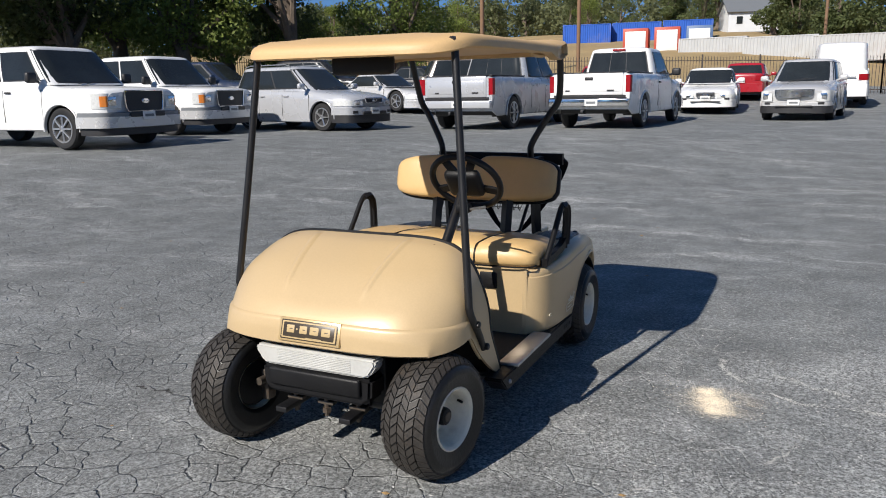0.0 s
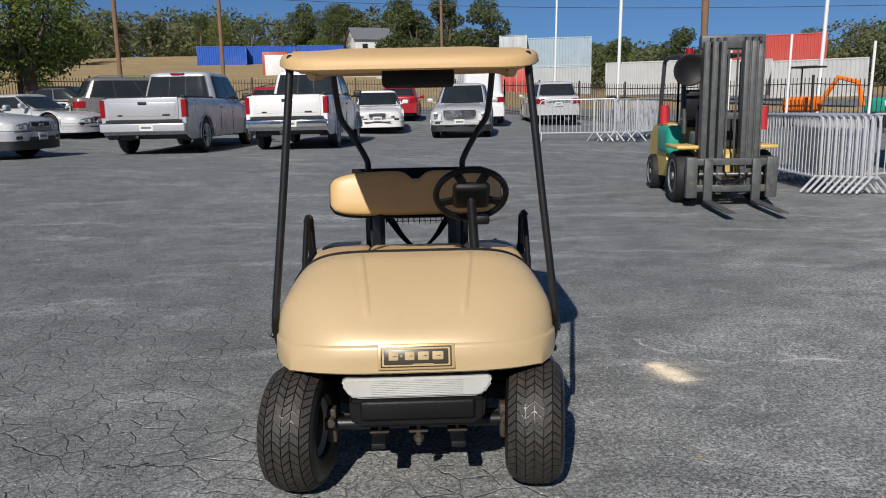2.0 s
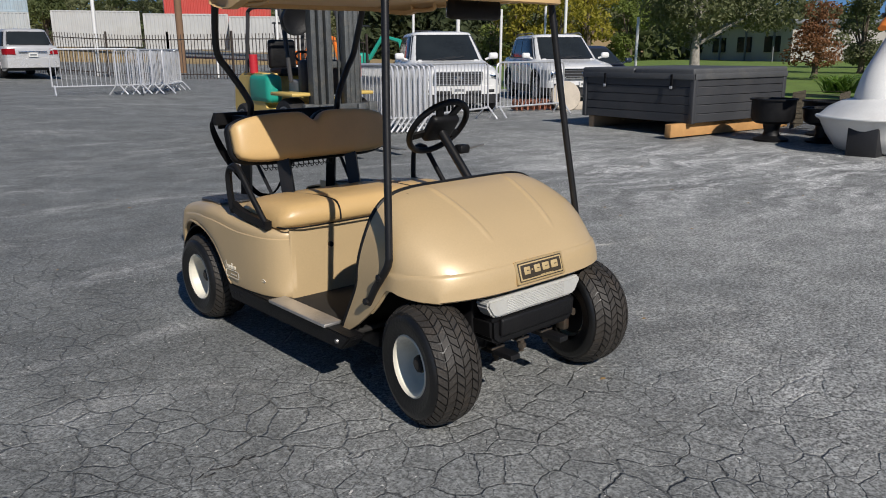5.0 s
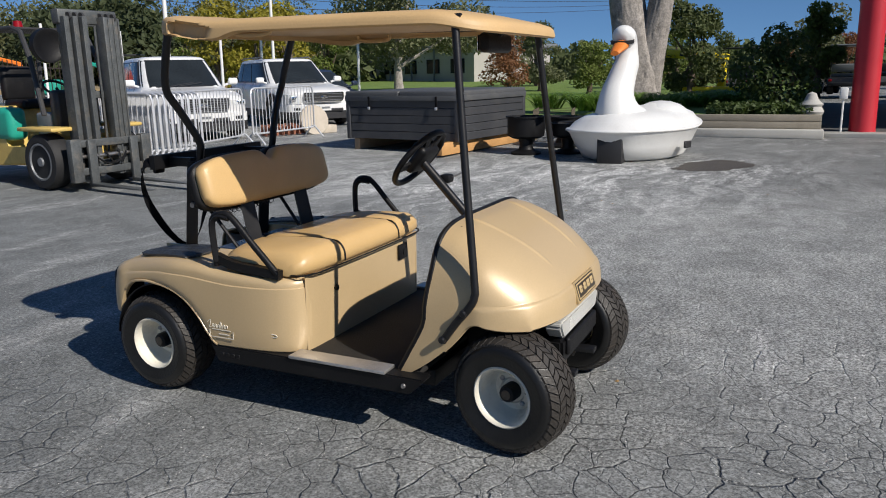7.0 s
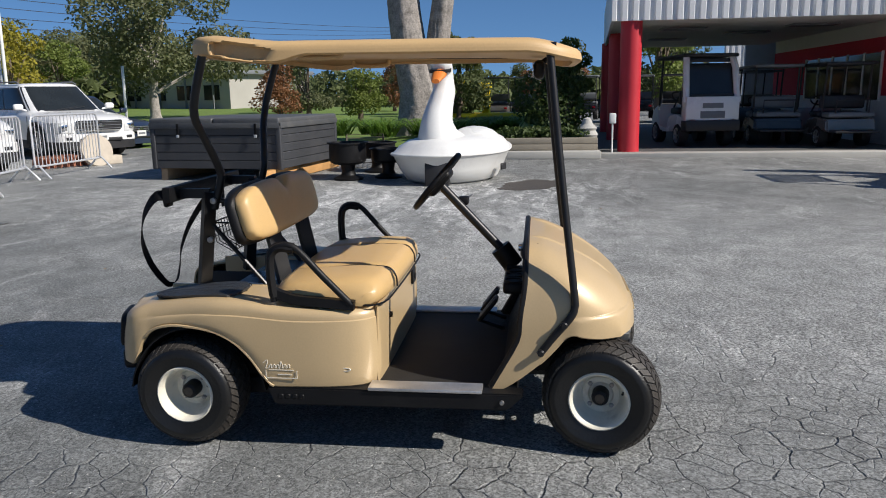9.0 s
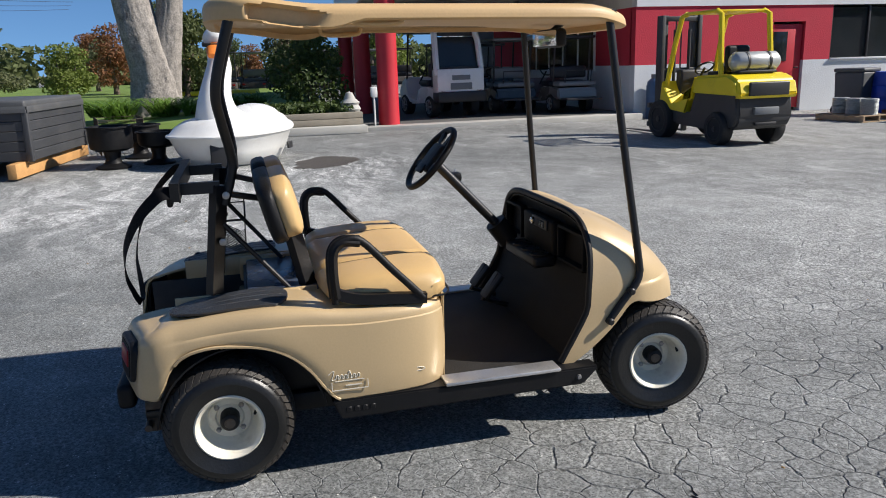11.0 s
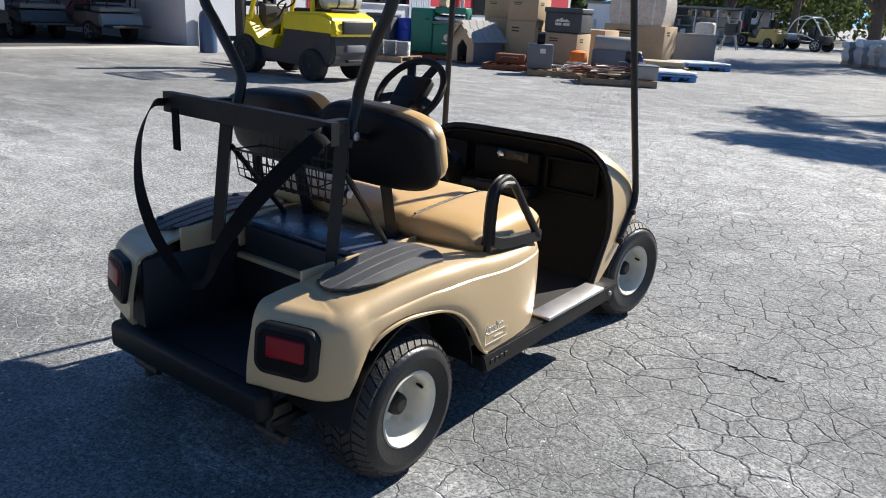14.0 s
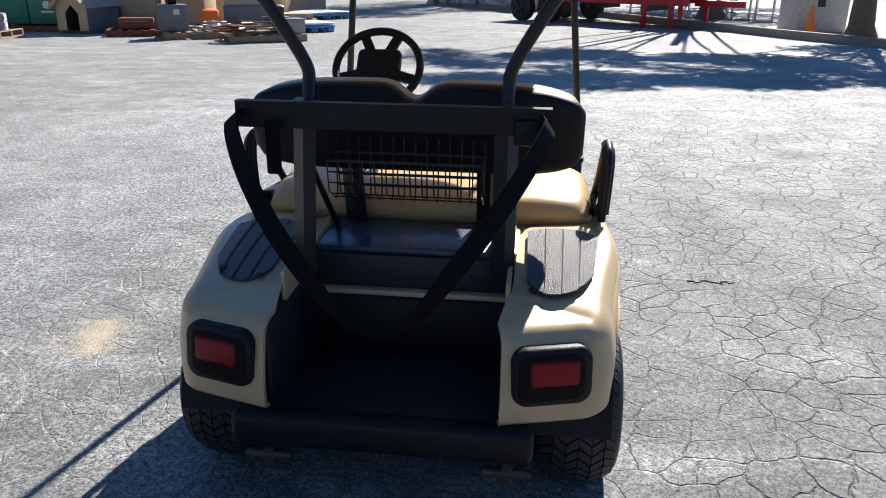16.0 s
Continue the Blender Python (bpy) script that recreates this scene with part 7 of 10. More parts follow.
for k in range(6):
    part("window_frame", new_box((-2.5 + k, 0.02, 0.55), (0.07, 0.05, 1.16), 0.01), WHITE_PAINT, win)

# canopy
EDGE = [(12.40, 0.80), (24.0, -0.14)]
bm = bmesh.new()
prism(bm, EDGE + [(24.0, -5.6), (12.40, -5.6)], 2.92, 3.0, "z")
tagged(part("ceiling", bm, SOFFIT, None, smooth=False), "pale canopy ceiling", "ceiling", kind="structure")
bm = bmesh.new()
n = 0
outline = []
yy = 0.87
while yy > -5.6:
    outline += [(12.31, yy), (12.31, yy - 0.085), (12.37, yy - 0.115), (12.37, yy - 0.185), (12.31, yy - 0.215)]
    yy -= 0.23
outline += [(12.45, yy), (12.45, 0.87)]
prism(bm, outline, 2.86, 4.1, "z")
tagged(part("canopy_fascia", bm, CORRUGATED, None, smooth=False), "white corrugated steel canopy fascia", "fascia", kind="structure")
bm = bmesh.new()
prism(bm, [(12.452, 0.87), (24.0, -0.07), (24.0, -0.135), (12.452, 0.80)], 2.86, 4.1, "z")
tagged(part("canopy_side", bm, CORRUGATED, None, smooth=False), "white steel canopy side", "fascia", kind="structure")
bm = bmesh.new()
prism(bm, [(12.35, 0.85), (24.0, -0.09), (24.0, -5.6), (12.35, -5.6)], 4.1, 4.2, "z")
tagged(part("canopy_roof", bm, CORRUGATED, None, smooth=False), "flat steel canopy roof", "roof", kind="structure")
solid("canopy_kerb", 11.95, 12.45, -5.6, 1.2, -0.1, 0.085, CONCRETE, "concrete kerb of the canopy slab", category="kerb", bevel=0.01)
# the slab's dark colour carries the shade under the canopy
solid("canopy_slab", 12.45, 24.5, -5.6, 1.2, -0.1, 0.083, mat("shade_dark_concrete", (0.10, 0.098, 0.094), rough=0.75, vary=0.3, scale=1.5, bump=0.3, dirt=(0.04, 0.04, 0.04), dirt_amount=0.6), "slab under the canopy, its shade put into a dark colour", category="slab")
bm = bmesh.new()
outline = []
yy = -5.8
while yy > -12.0:
    outline += [(30.0, yy), (30.0, yy - 0.10), (30.05, yy - 0.13), (30.05, yy - 0.20), (30.0, yy - 0.23)]
    yy -= 0.25
outline += [(30.3, yy), (30.3, -5.8)]
prism(bm, outline, 0.1, 4.6, "z")
tagged(part("back_wall", bm, CORRUGATED, None, smooth=False), "pale corrugated steel wall of the building behind", "wall", kind="structure")
for xx, yy in ((12.6, 0.42), (17.0, 0.22), (21.4, 0.0)):
    o = thing("canopy_pillar", xx, yy, 0.08, 0.0, "round red painted canopy pillar", "pillar", "canopy pillars")
    bm = bmesh.new()
    lathe(bm, [(0.0, 0.0), (0.24, 0.0), (0.235, 0.05), (0.23, 1.4), (0.23, 2.85), (0.0, 2.85)], axis="z", seg=28)
    part("shaft", bm, RED_PAINT, o)
for xx, yy in ((15.5, -1.2), (17.2, -3.2), (19.5, -1.5), (15.2, -4.2)):
    o = thing("ceiling_vent", xx, yy, 2.90, 0.0, "grey square vent in the canopy ceiling", "vent", "ceiling vents")
    part("frame", new_box((0, 0, 0.0), (0.6, 1.1, 0.04), 0.008), GREY_TRIM, o)
o = thing("meter_box", 12.30, 0.80, 0.0, 0.0, "white utility box on a slim post", "utility box")
part("box", new_box((0, 0, 0.82), (0.10, 0.14, 0.22), 0.02), WHITE_PAINT, o)
part("post", new_tube([(0, 0, 0.0), (0, 0, 0.75)], 0.02, 8), WHITE_PAINT, o)


# ---- simple golf carts standing about ----
def small_cart(x, y, turn, colour, label, four=False, z=0.0):
    c = thing("golf_cart", x, y, z, turn, label, "golf cart", "stored golf carts")
    bm = bmesh.new()
    prism(bm, [(-1.1, 0.35), (-1.15, 0.55), (-0.95, 0.78), (-0.70, 0.86), (-0.60, 0.35), (0.0, 0.30), (0.02, 0.62), (0.55, 0.66), (1.10, 0.62), (1.14, 0.36), (0.9, 0.34), (0.75, 0.5), (0.55, 0.5), (0.4, 0.3), (-0.5, 0.25), (-0.62, 0.45), (-0.85, 0.45), (-0.98, 0.33)], -0.54, 0.54, "x")
    bmesh.ops.bevel(bm, geom=bm.edges[:], offset=0.04, segments=2, affect="EDGES")
    part("body", bm, PAINT[colour], c)
    part("seat", new_box((0, 0.28, 0.72), (1.0, 0.48, 0.14), 0.05, 3), TRIM if colour != "black" else GREY_TRIM, c)
    part("backrest", new_box((0, 0.56, 1.0), (0.98, 0.12, 0.30), 0.05, 3), TRIM if colour != "black" else GREY_TRIM, c)
    part("roof", new_box((0, 0.1, 1.84), (1.12, 1.75, 0.07), 0.03, 3), TRIM if colour != "black" else GREY_TRIM, c)
    if four:
        part("rear_seat", new_box((0, 0.92, 0.72), (1.0, 0.40, 0.12), 0.04, 3), GREY_TRIM, c)
        part("grab_bar", new_tube([(-0.35, 1.12, 0.75), (-0.35, 1.15, 1.05), (0.35, 1.15, 1.05), (0.35, 1.12, 0.75)], 0.018, 8), TRIM, c)
        part("foot_rest", new_box((0, 1.32, 0.36), (0.95, 0.36, 0.05), 0.01), TRIM, c)
    else:
        part("bumper", new_box((0, 1.14, 0.40), (0.95, 0.08, 0.12), 0.02), TRIM, c)
        for s in (-1, 1):
            part("tail_lamp", new_box((s * 0.42, 1.15, 0.54), (0.12, 0.04, 0.08), 0.01), RED_LENS, c)
    for s in (-1, 1):
        part("front_strut", new_tube([(s * 0.50, -0.72, 0.80), (s * 0.50, -0.55, 1.82)], 0.022, 8), TRIM, c)
        part("rear_strut", new_tube([(s * 0.48, 0.72, 0.62), (s * 0.48, 0.82, 1.82)], 0.022, 8), TRIM, c)
        for yy in (-0.80, 0.66):
            road_wheel(c, s * 0.46, yy, 0.23, 0.2, s)
    bm = bmesh.new()
    lathe(bm, [(0.14, -0.01), (0.165, -0.01), (0.165, 0.01), (0.14, 0.01), (0.14, -0.01)], axis="z", seg=20, cap=False)
    bm.transform(Matrix.Translation((0.24, -0.2, 1.02)) @ Matrix.Rotation(radians(-40), 4, "X"))
    part("steering_wheel", bm, TRIM, c)
    part("steering_post", new_tube([(0.24, -0.2, 1.02), (0.24, -0.6, 0.7)], 0.02, 8), TRIM, c)
    if colour == "white":
        part("rear_body", new_box((0, 1.02, 0.74), (1.08, 0.30, 0.56), 0.025, 2), PAINT["white"], c)
        for s in (-1, 1):
            part("rear_pillar", new_tube([(s * 0.52, 1.08, 0.9), (s * 0.50, 0.95, 1.6), (s * 0.46, 0.82, 1.84)], 0.065, 8), PAINT["white"], c)
        part("rear_bench", new_box((0, 0.72, 1.12), (0.98, 0.14, 0.40), 0.05, 3), TRIM, c)
        part("rear_screen", new_box((0, 0.93, 1.36), (0.94, 0.02, 0.66), 0.0, rot=Matrix.Rotation(radians(14), 4, "X")), CAR_GLASS, c)
        part("screen_bar", new_box((0, 1.05, 1.04), (1.02, 0.05, 0.06), 0.015), TRIM, c)
        part("screen_bar", new_box((0, 0.84, 1.74), (1.02, 0.05, 0.08), 0.015), TRIM, c)
        part("rear_skirt", new_box((0, 1.06, 0.44), (1.10, 0.34, 0.22), 0.03, 2), TRIM, c)
        part("plate_recess", new_box((0, 1.172, 0.66), (0.50, 0.008, 0.14), 0.01), GREY_TRIM, c)
        part("tailgate_mark", new_box((0, 1.172, 0.84), (0.42, 0.006, 0.10), 0.0), GREY_TRIM, c)
    return c


small_cart(14.95, -1.42, 97, "white", "white golf cart with black roof, parked under the canopy", z=0.085).scale = (1.14, 1.2, 1.14)
small_cart(18.6, -2.7, 90, "red", "dark red golf cart in the shade of the canopy", z=0.085)
small_cart(15.2, -3.25, 88, "black", "black golf cart with rear-facing seat under the canopy", four=True, z=0.085)
small_cart(14.3, -4.45, 92, "taupe", "tan four-seat golf cart with rear-facing seat", four=True, z=0.085)
small_cart(20.6, -4.4, 90, "black", "black golf cart deep under the canopy", z=0.085)


def buggy(x, y, turn):
    """An open tube-framed buggy."""
    c = thing("buggy", x, y, -0.08, turn, "white tube-framed buggy with black seats", "buggy")
    part("floor_pan", new_box((0, 0, 0.42), (1.1, 2.3, 0.10), 0.03), TRIM, c)
    part("nose", new_box((0, -1.05, 0.68), (1.0, 0.7, 0.36), 0.12, 3), WHITE_PAINT, c)
    part("engine_cover", new_box((0, 1.0, 0.66), (0.9, 0.6, 0.34), 0.06, 2), DARK_CAST, c)
    for s in (-1, 1):
        part("roll_hoop", new_tube([(s * 0.62, -0.85, 0.75), (s * 0.60, -0.35, 1.62), (s * 0.58, 0.45, 1.72), (s * 0.62, 1.2, 0.85)], 0.035, 8, 6), WHITE_PAINT, c)
        part("door_bar", new_tube([(s * 0.66, -0.8, 0.55), (s * 0.68, 0.0, 0.85), (s * 0.66, 0.8, 0.60)], 0.03, 8, 4), WHITE_PAINT, c)
        part("seat", new_box((s * 0.28, 0.12, 0.62), (0.46, 0.48, 0.18), 0.05), TRIM, c)
        part("backrest", new_box((s * 0.28, 0.42, 0.98), (0.46, 0.14, 0.62), 0.05), TRIM, c)
        for yy in (-0.95, 0.95):
            road_wheel(c, s * 0.66, yy, 0.31, 0.24, s)
    for yy, z in ((-0.35, 1.62), (0.45, 1.72)):
        part("cross_tube", new_tube([(-0.6, yy, z), (0.6, yy, z)], 0.03, 8), WHITE_PAINT, c)
    return c


# ---- garden ----
LAWN = mat("lawn_grass", (0.13, 0.20, 0.035), rough=0.9, vary=0.35, scale=1.5, bump=0.6, fine=60, dirt=(0.16, 0.15, 0.05), dirt_amount=0.4)
SLEEPER = mat("grey_sleeper_wood", (0.27, 0.24, 0.19), rough=0.85, vary=0.2, scale=4, bump=0.5, fine=70, dirt=(0.14, 0.12, 0.09), dirt_amount=0.5)
bm = bmesh.new()
rows = []
for y in spread(1.15, 40, 24):
    x0 = 11.9 if y < 4.2 else 11.9 + 1.8 * ease(4.2, 8.0, y) + 0.25 * max(0.0, y - 8)
    rows.append([bm.verts.new((x, y, (0.40 * ease(x0 - 0.05, x0 + 0.4, x) * (1 - 0.75 * ease(4.5, 8, y)) + 0.015 * max(0, x - 16)) - 0.02)) for x in [x0 + 36 * (k / 16) ** 2 for k in range(17)]])
rings_to_faces(bm, rows, closed=False)
tagged(part("lawn", bm, LAWN), "short green lawn behind timber edging", "lawn", kind="structure")
solid("garden_kerb", 11.55, 11.9, 1.1, 4.4, 0.0, 0.17, CONCRETE, "low concrete garden kerb", category="kerb", bevel=0.02)
for k, (x, z0, z1) in enumerate(((12.25, 0.17, 0.31), (12.25, 0.31, 0.44))):
    o = thing("timber_edging", 11.88, 2.75, z0, 0.0, "weathered grey timber sleeper edging", "edging", "garden sleepers")
    part("sleeper", new_box((0, 0, (z1 - z0) / 2), (0.14, 3.2, z1 - z0 - 0.006), 0.012), SLEEPER, o)
o = thing("garden_ornament", 12.25, 1.35, 0.40, 0.0, "pale stone beehive garden ornament", "ornament")
bm = bmesh.new()
lathe(bm, [(0.0, 0.0), (0.20, 0.0), (0.24, 0.08), (0.20, 0.15), (0.19, 0.17), (0.22, 0.22), (0.13, 0.30), (0.12, 0.32), (0.08, 0.42), (0.0, 0.46)], axis="z", seg=20)
part("stone", bm, CONCRETE, o)

# yellow lift platform and rows of stored cart roofs beyond the lawn
o = thing("lift_platform", 24.8, 4.1, 0.45, -10.0, "yellow lift arm machine beyond the lawn", "machine")
part("deck", new_box((0, 0, 0.15), (1.2, 2.6, 0.16), 0.03), BRIGHT_YELLOW, o)
part("mast", new_box((0, 0.1, 0.75), (0.35, 0.25, 1.1), 0.03), BRIGHT_YELLOW, o)
part("arm", new_box((0, 1.0, 1.30), (0.25, 2.2, 0.30), 0.04, rot=Matrix.Rotation(radians(6), 4, "X")), BRIGHT_YELLOW, o)
part("arm_mark", new_box((-0.132, 1.0, 1.30), (0.01, 1.2, 0.10), 0.0, rot=Matrix.Rotation(radians(6), 4, "X")), TRIM, o)
part("base", new_box((0, 0, 0.035), (1.0, 1.8, 0.07), 0.02), TRIM, o)
for k in range(7):
    small_cart(30.0 + 0.5 * (k % 3), 3.8 - 1.25 * k, 80, "black" if k % 2 else "taupe", "stored golf cart with a dark roof beyond the lawn", z=0.22)

# ---- hillside beyond the fence ----
DRY_GRASS = mat("dry_grass", (0.33, 0.235, 0.11), rough=0.95, vary=0.25, scale=0.25, bump=0.8, fine=3.0, dirt=(0.17, 0.15, 0.07), dirt_amount=0.5)
WOOD_SOIL = mat("woodland_soil", (0.09, 0.085, 0.04), rough=0.95, vary=0.3, scale=0.3, bump=0.6, fine=3.0)


def hill_z(x, y):
    """The bank behind the lot: it climbs to a crest, lower towards the east."""
    z = ground_z(x, y)
    z += 7.0 * ease(46, 140, y) * ease(24, -10, x) + 3.0 * ease(110, 180, y)
    z += 11.0 * ease(60, 150, x) * ease(40, 130, y)
    return z + 0.5 * noise.noise(Vector((x * 0.05, y * 0.05, 0)))


bm = bmesh.new()
rows = []
for y in spread(44, 240, 40):
    rows.append([bm.verts.new((x, y, hill_z(x, y) + 0.04 - 0.6 * ease(50, 44, y))) for x in spread(-190, 230, 60)])
rings_to_faces(bm, rows, closed=False)
tagged(part("hillside", bm, DRY_GRASS), "dry grass hillside behind the lot", "hillside", kind="structure")

# ---- iron fence ----
IRON = mat("brown_black_iron", (0.04, 0.03, 0.025), rough=0.6, vary=0.2, bump=0.1)
LINE = [(-60.0, 27.0), (-40.0, 34.0), (-20.0, 39.0), (3.5, 41.0), (9.2, 30.5), (14.0, 24.0)]
fence = thing("iron_fence", -20.0, 39.0, ground_z(-20, 39), 0.0, "dark iron picket fence along the lot", "fence", kind="structure")
pickets = bmesh.new()
for (x0, y0), (x1, y1) in zip(LINE, LINE[1:]):
    d = math.hypot(x1 - x0, y1 - y0)
    n = int(d / 0.14)
    for i in range(n):
        x, y = x0 + (x1 - x0) * i / n, y0 + (y1 - y0) * i / n
        z = ground_z(x, y)
        box(pickets, (x + 20, y - 39, z + 0.85 - ground_z(-20, 39)), (0.022, 0.022, 1.7))
    m = int(d / 2.4)
    for i in range(m + 1):
        x, y = x0 + (x1 - x0) * i / m, y0 + (y1 - y0) * i / m
        z = ground_z(x, y)
        if i < m:
            xn, yn = x0 + (x1 - x0) * (i + 1) / m, y0 + (y1 - y0) * (i + 1) / m
            zn = ground_z(xn, yn)
            for hgt in (0.18, 1.5):
                part("rail", new_tube([(x + 20, y - 39, z + hgt - ground_z(-20, 39)), (xn + 20, yn - 39, zn + hgt - ground_z(-20, 39))], 0.025, 4), IRON, fence)
        part("post", new_box((x + 20, y - 39, z + 0.9 - ground_z(-20, 39)), (0.07, 0.07, 1.8), 0.0), IRON, fence)
tagged(part("pickets", pickets, IRON, fence, smooth=False), kind="stuff")


# ---- shipping containers ----
def container(x, y, z, turn, length, col, label, group="shipping containers", door=False, height=2.6):
    c = thing("shipping_container", x, y, z, turn, label, "container", group)
    m = mat(col[0], col[1], rough=0.55, vary=0.12, scale=0.8, bump=0.05, dirt=(0.25, 0.2, 0.15), dirt_amount=0.35)
    w, h = 2.44, height
    for s in (-1, 1):
        bm = bmesh.new()
        out, k = [], -length / 2 + 0.1
        while k < length / 2 - 0.2:
            out += [(k, s * (w / 2 - 0.04)), (k + 0.07, s * (w / 2 - 0.04)), (k + 0.14, s * (w / 2 - 0.002)), (k + 0.21, s * (w / 2 - 0.002))]
            k += 0.28
        out += [(length / 2 - 0.05, s * (w / 2 - 0.09)), (-length / 2 + 0.05, s * (w / 2 - 0.09))]
        prism(bm, out, 0.14, h - 0.10, "z")
        part("side_wall", bm, m, c, smooth=False)
        part("top_rail", new_box((0, s * (w / 2 - 0.03), h - 0.05), (length, 0.08, 0.10), 0.01), m, c)
        part("bottom_rail", new_box((0, s * (w / 2 - 0.03), 0.07), (length, 0.08, 0.14), 0.01), m, c)
        for e in (-1, 1):
            part("corner_post", new_box((e * (length / 2 - 0.06), s * (w / 2 - 0.06), h / 2), (0.13, 0.13, h), 0.01), m, c)
            # door leaves with lock rods at the low-x end, plain end at the other
            part("end_panel", new_box((e * (length / 2 - 0.04), s * 0.58, h / 2), (0.05, 1.14, h - 0.2), 0.01), m, c)
            if e < 0 or door:
                for q in (0.3, 0.85):
                    part("lock_rod", new_tube([(e * (length / 2 + 0.0), s * q, 0.2), (e * (length / 2 + 0.0), s * q, h - 0.2)], 0.022, 6), GALV, c)
    part("roof_skin", new_box((0, 0, h - 0.04), (length - 0.1, w - 0.1, 0.05), 0.0), m, c)
    return c


WHITE_C, GREY_C, BLUEGREY_C, RED_C, BLUE_C = ("container_white", (0.44, 0.45, 0.45)), ("container_grey", (0.42, 0.45, 0.46)), ("container_blue_grey", (0.33, 0.42, 0.48)), ("container_red", (0.50, 0.06, 0.045)), ("container_blue", (0.015, 0.09, 0.42))


def polar(az, d, x0=-3.0, y0=0.0):
    return x0 + d * math.sin(radians(az)), y0 + d * math.cos(radians(az))


def site_z(x, y):
    return hill_z(x, y) if y > 50 else ground_z(x, y)


x, y = polar(9.6, 70.0)
zc = 2.25
container(8.2, 72.2, zc, 81, 6.06, RED_C, "red shipping container at the bottom of a stack")
container(8.2, 72.2, zc + 2.6, 81, 6.06, GREY_C, "pale grey shipping container stacked on a red one")
container(12.5, 73.2, zc, -10, 6.06, GREY_C, "pale grey shipping container under another")
container(12.5, 73.2, zc + 2.6, -10, 6.06, BLUEGREY_C, "blue-grey shipping container on top of another")
for k in range(3):
    x, y = polar(18.2 + 5.6 * k, 66.0 - 2 * k)
    container(x, y, 2.0 - 0.25 * k, -20 - 4 * k, 6.06, WHITE_C, "white shipping container behind the fence")
x, y = polar(26.0, 74.0)
container(x, y, 4.2, -22, 9.0, RED_C, "faded red shipping container on a rise")
for k in range(3):
    x, y = polar(-3.2 + 4.3 * k, 78.0 - 2.0 * k)
    container(x, y, 3.6 - 0.2 * k, -6, 6.06, WHITE_C, "white shipping container row behind the lot", height=2.2)
for k in range(3):
    x, y = polar(-14.0 + 3.4 * k, 104.0 + k, 0, 0)
    container(x, y, site_z(x, y) - 0.4, 8, 6.06, BLUE_C, "bright blue shipping container on the slope")
# white-doored storage units with red sides
for k in range(3):
    x, y = polar(-10.6 + 2.1 * k, 84.0, 0, 0)
    u = thing("storage_unit", x, y, site_z(x, y) - 0.3, 6, "red-sided storage unit with a white roller door" if k < 2 else "blue-sided storage unit with a white roller door", "storage unit", "storage units")
    m = mat("unit_paint", (0.42, 0.07, 0.04) if k < 2 else (0.10, 0.16, 0.28), rough=0.5, vary=0.1, scale=1.0, bump=0.05)
    part("body", new_box((0, 0, 1.25), (2.5, 3.0, 2.5), 0.03), m, u)
    part("roller_door", new_box((0, -1.52, 1.15), (2.0, 0.05, 2.1), 0.01), WHITE_PAINT, u)
# house on the hill
x, y = polar(-3.3, 122.0, 0, 0)
hs = thing("house", x, y, hill_z(x, y) - 0.3, 20, "small white house with a grey gable roof", "house")
part("wall", new_box((0, 0, 1.4), (7.0, 5.0, 2.8), 0.0), STUCCO_WHITE, hs)
bm = bmesh.new()
prism(bm, [(-2.9, 2.7), (0, 4.7), (2.9, 2.7), (2.7, 2.62), (0, 4.5), (-2.7, 2.62)], -3.8, 3.8, "x")
part("roof", bm, GREY_TRIM, hs, smooth=False)
bm = bmesh.new()
prism(bm, [(-2.5, 2.8), (0, 4.45), (2.5, 2.8)], -3.48, 3.48, "x")
part("gable", bm, STUCCO_WHITE, hs, smooth=False)
for xx in (-2.0, 0.4, 2.2):
    part("window", new_box((xx, -2.52, 1.6), (0.8, 0.06, 1.0), 0.0), CAR_GLASS, hs)
# pale low building beyond the lawn
bd = thing("workshop", 58.0, 30.0, 0.3, -28, "pale low building with a grey roof and dark windows", "building")
part("wall", new_box((0, 0, 1.4), (8.0, 17.0, 2.8), 0.0), mat("beige_stucco", (0.40, 0.38, 0.34), rough=0.9, vary=0.1, scale=1.0, bump=0.3), bd)
part("roof", new_box((0, 0, 2.95), (8.8, 18.0, 0.3), 0.04), GREY_TRIM, bd)
for k in range(5):
    part("window", new_box((-4.03, -6.5 + 3.2 * k, 1.5), (0.06, 1.7, 1.1), 0.0), CAR_GLASS, bd)
    part("porch_post", new_box((-4.3, -7.0 + 3.2 * k, 1.4), (0.12, 0.12, 2.8), 0.0), GREY_TRIM, bd)

# ---- poles and lines ----
POLE = mat("pole_timber", (0.20, 0.12, 0.07), rough=0.85, vary=0.2, scale=3, bump=0.4)


def pole(x, y, hgt, r, material, label, cross=True, lean=0.0):
    p = thing("utility_pole" if cross else "lamp_pole", x, y, site_z(x, y) - 0.05, 0, label, "pole")
    part("shaft", new_tube([(0, 0, 0), (lean, 0, hgt)], r, 10), material, p)
    if cross:
        part("crossarm", new_box((lean, 0, hgt - 0.7), (2.2, 0.12, 0.14), 0.02), material, p)
        for k in (-0.9, -0.3, 0.3, 0.9):
            part("insulator", new_tube([(lean + k, 0, hgt - 0.62), (lean + k, 0, hgt - 0.42)], 0.04, 6), GALV, p)
    return p


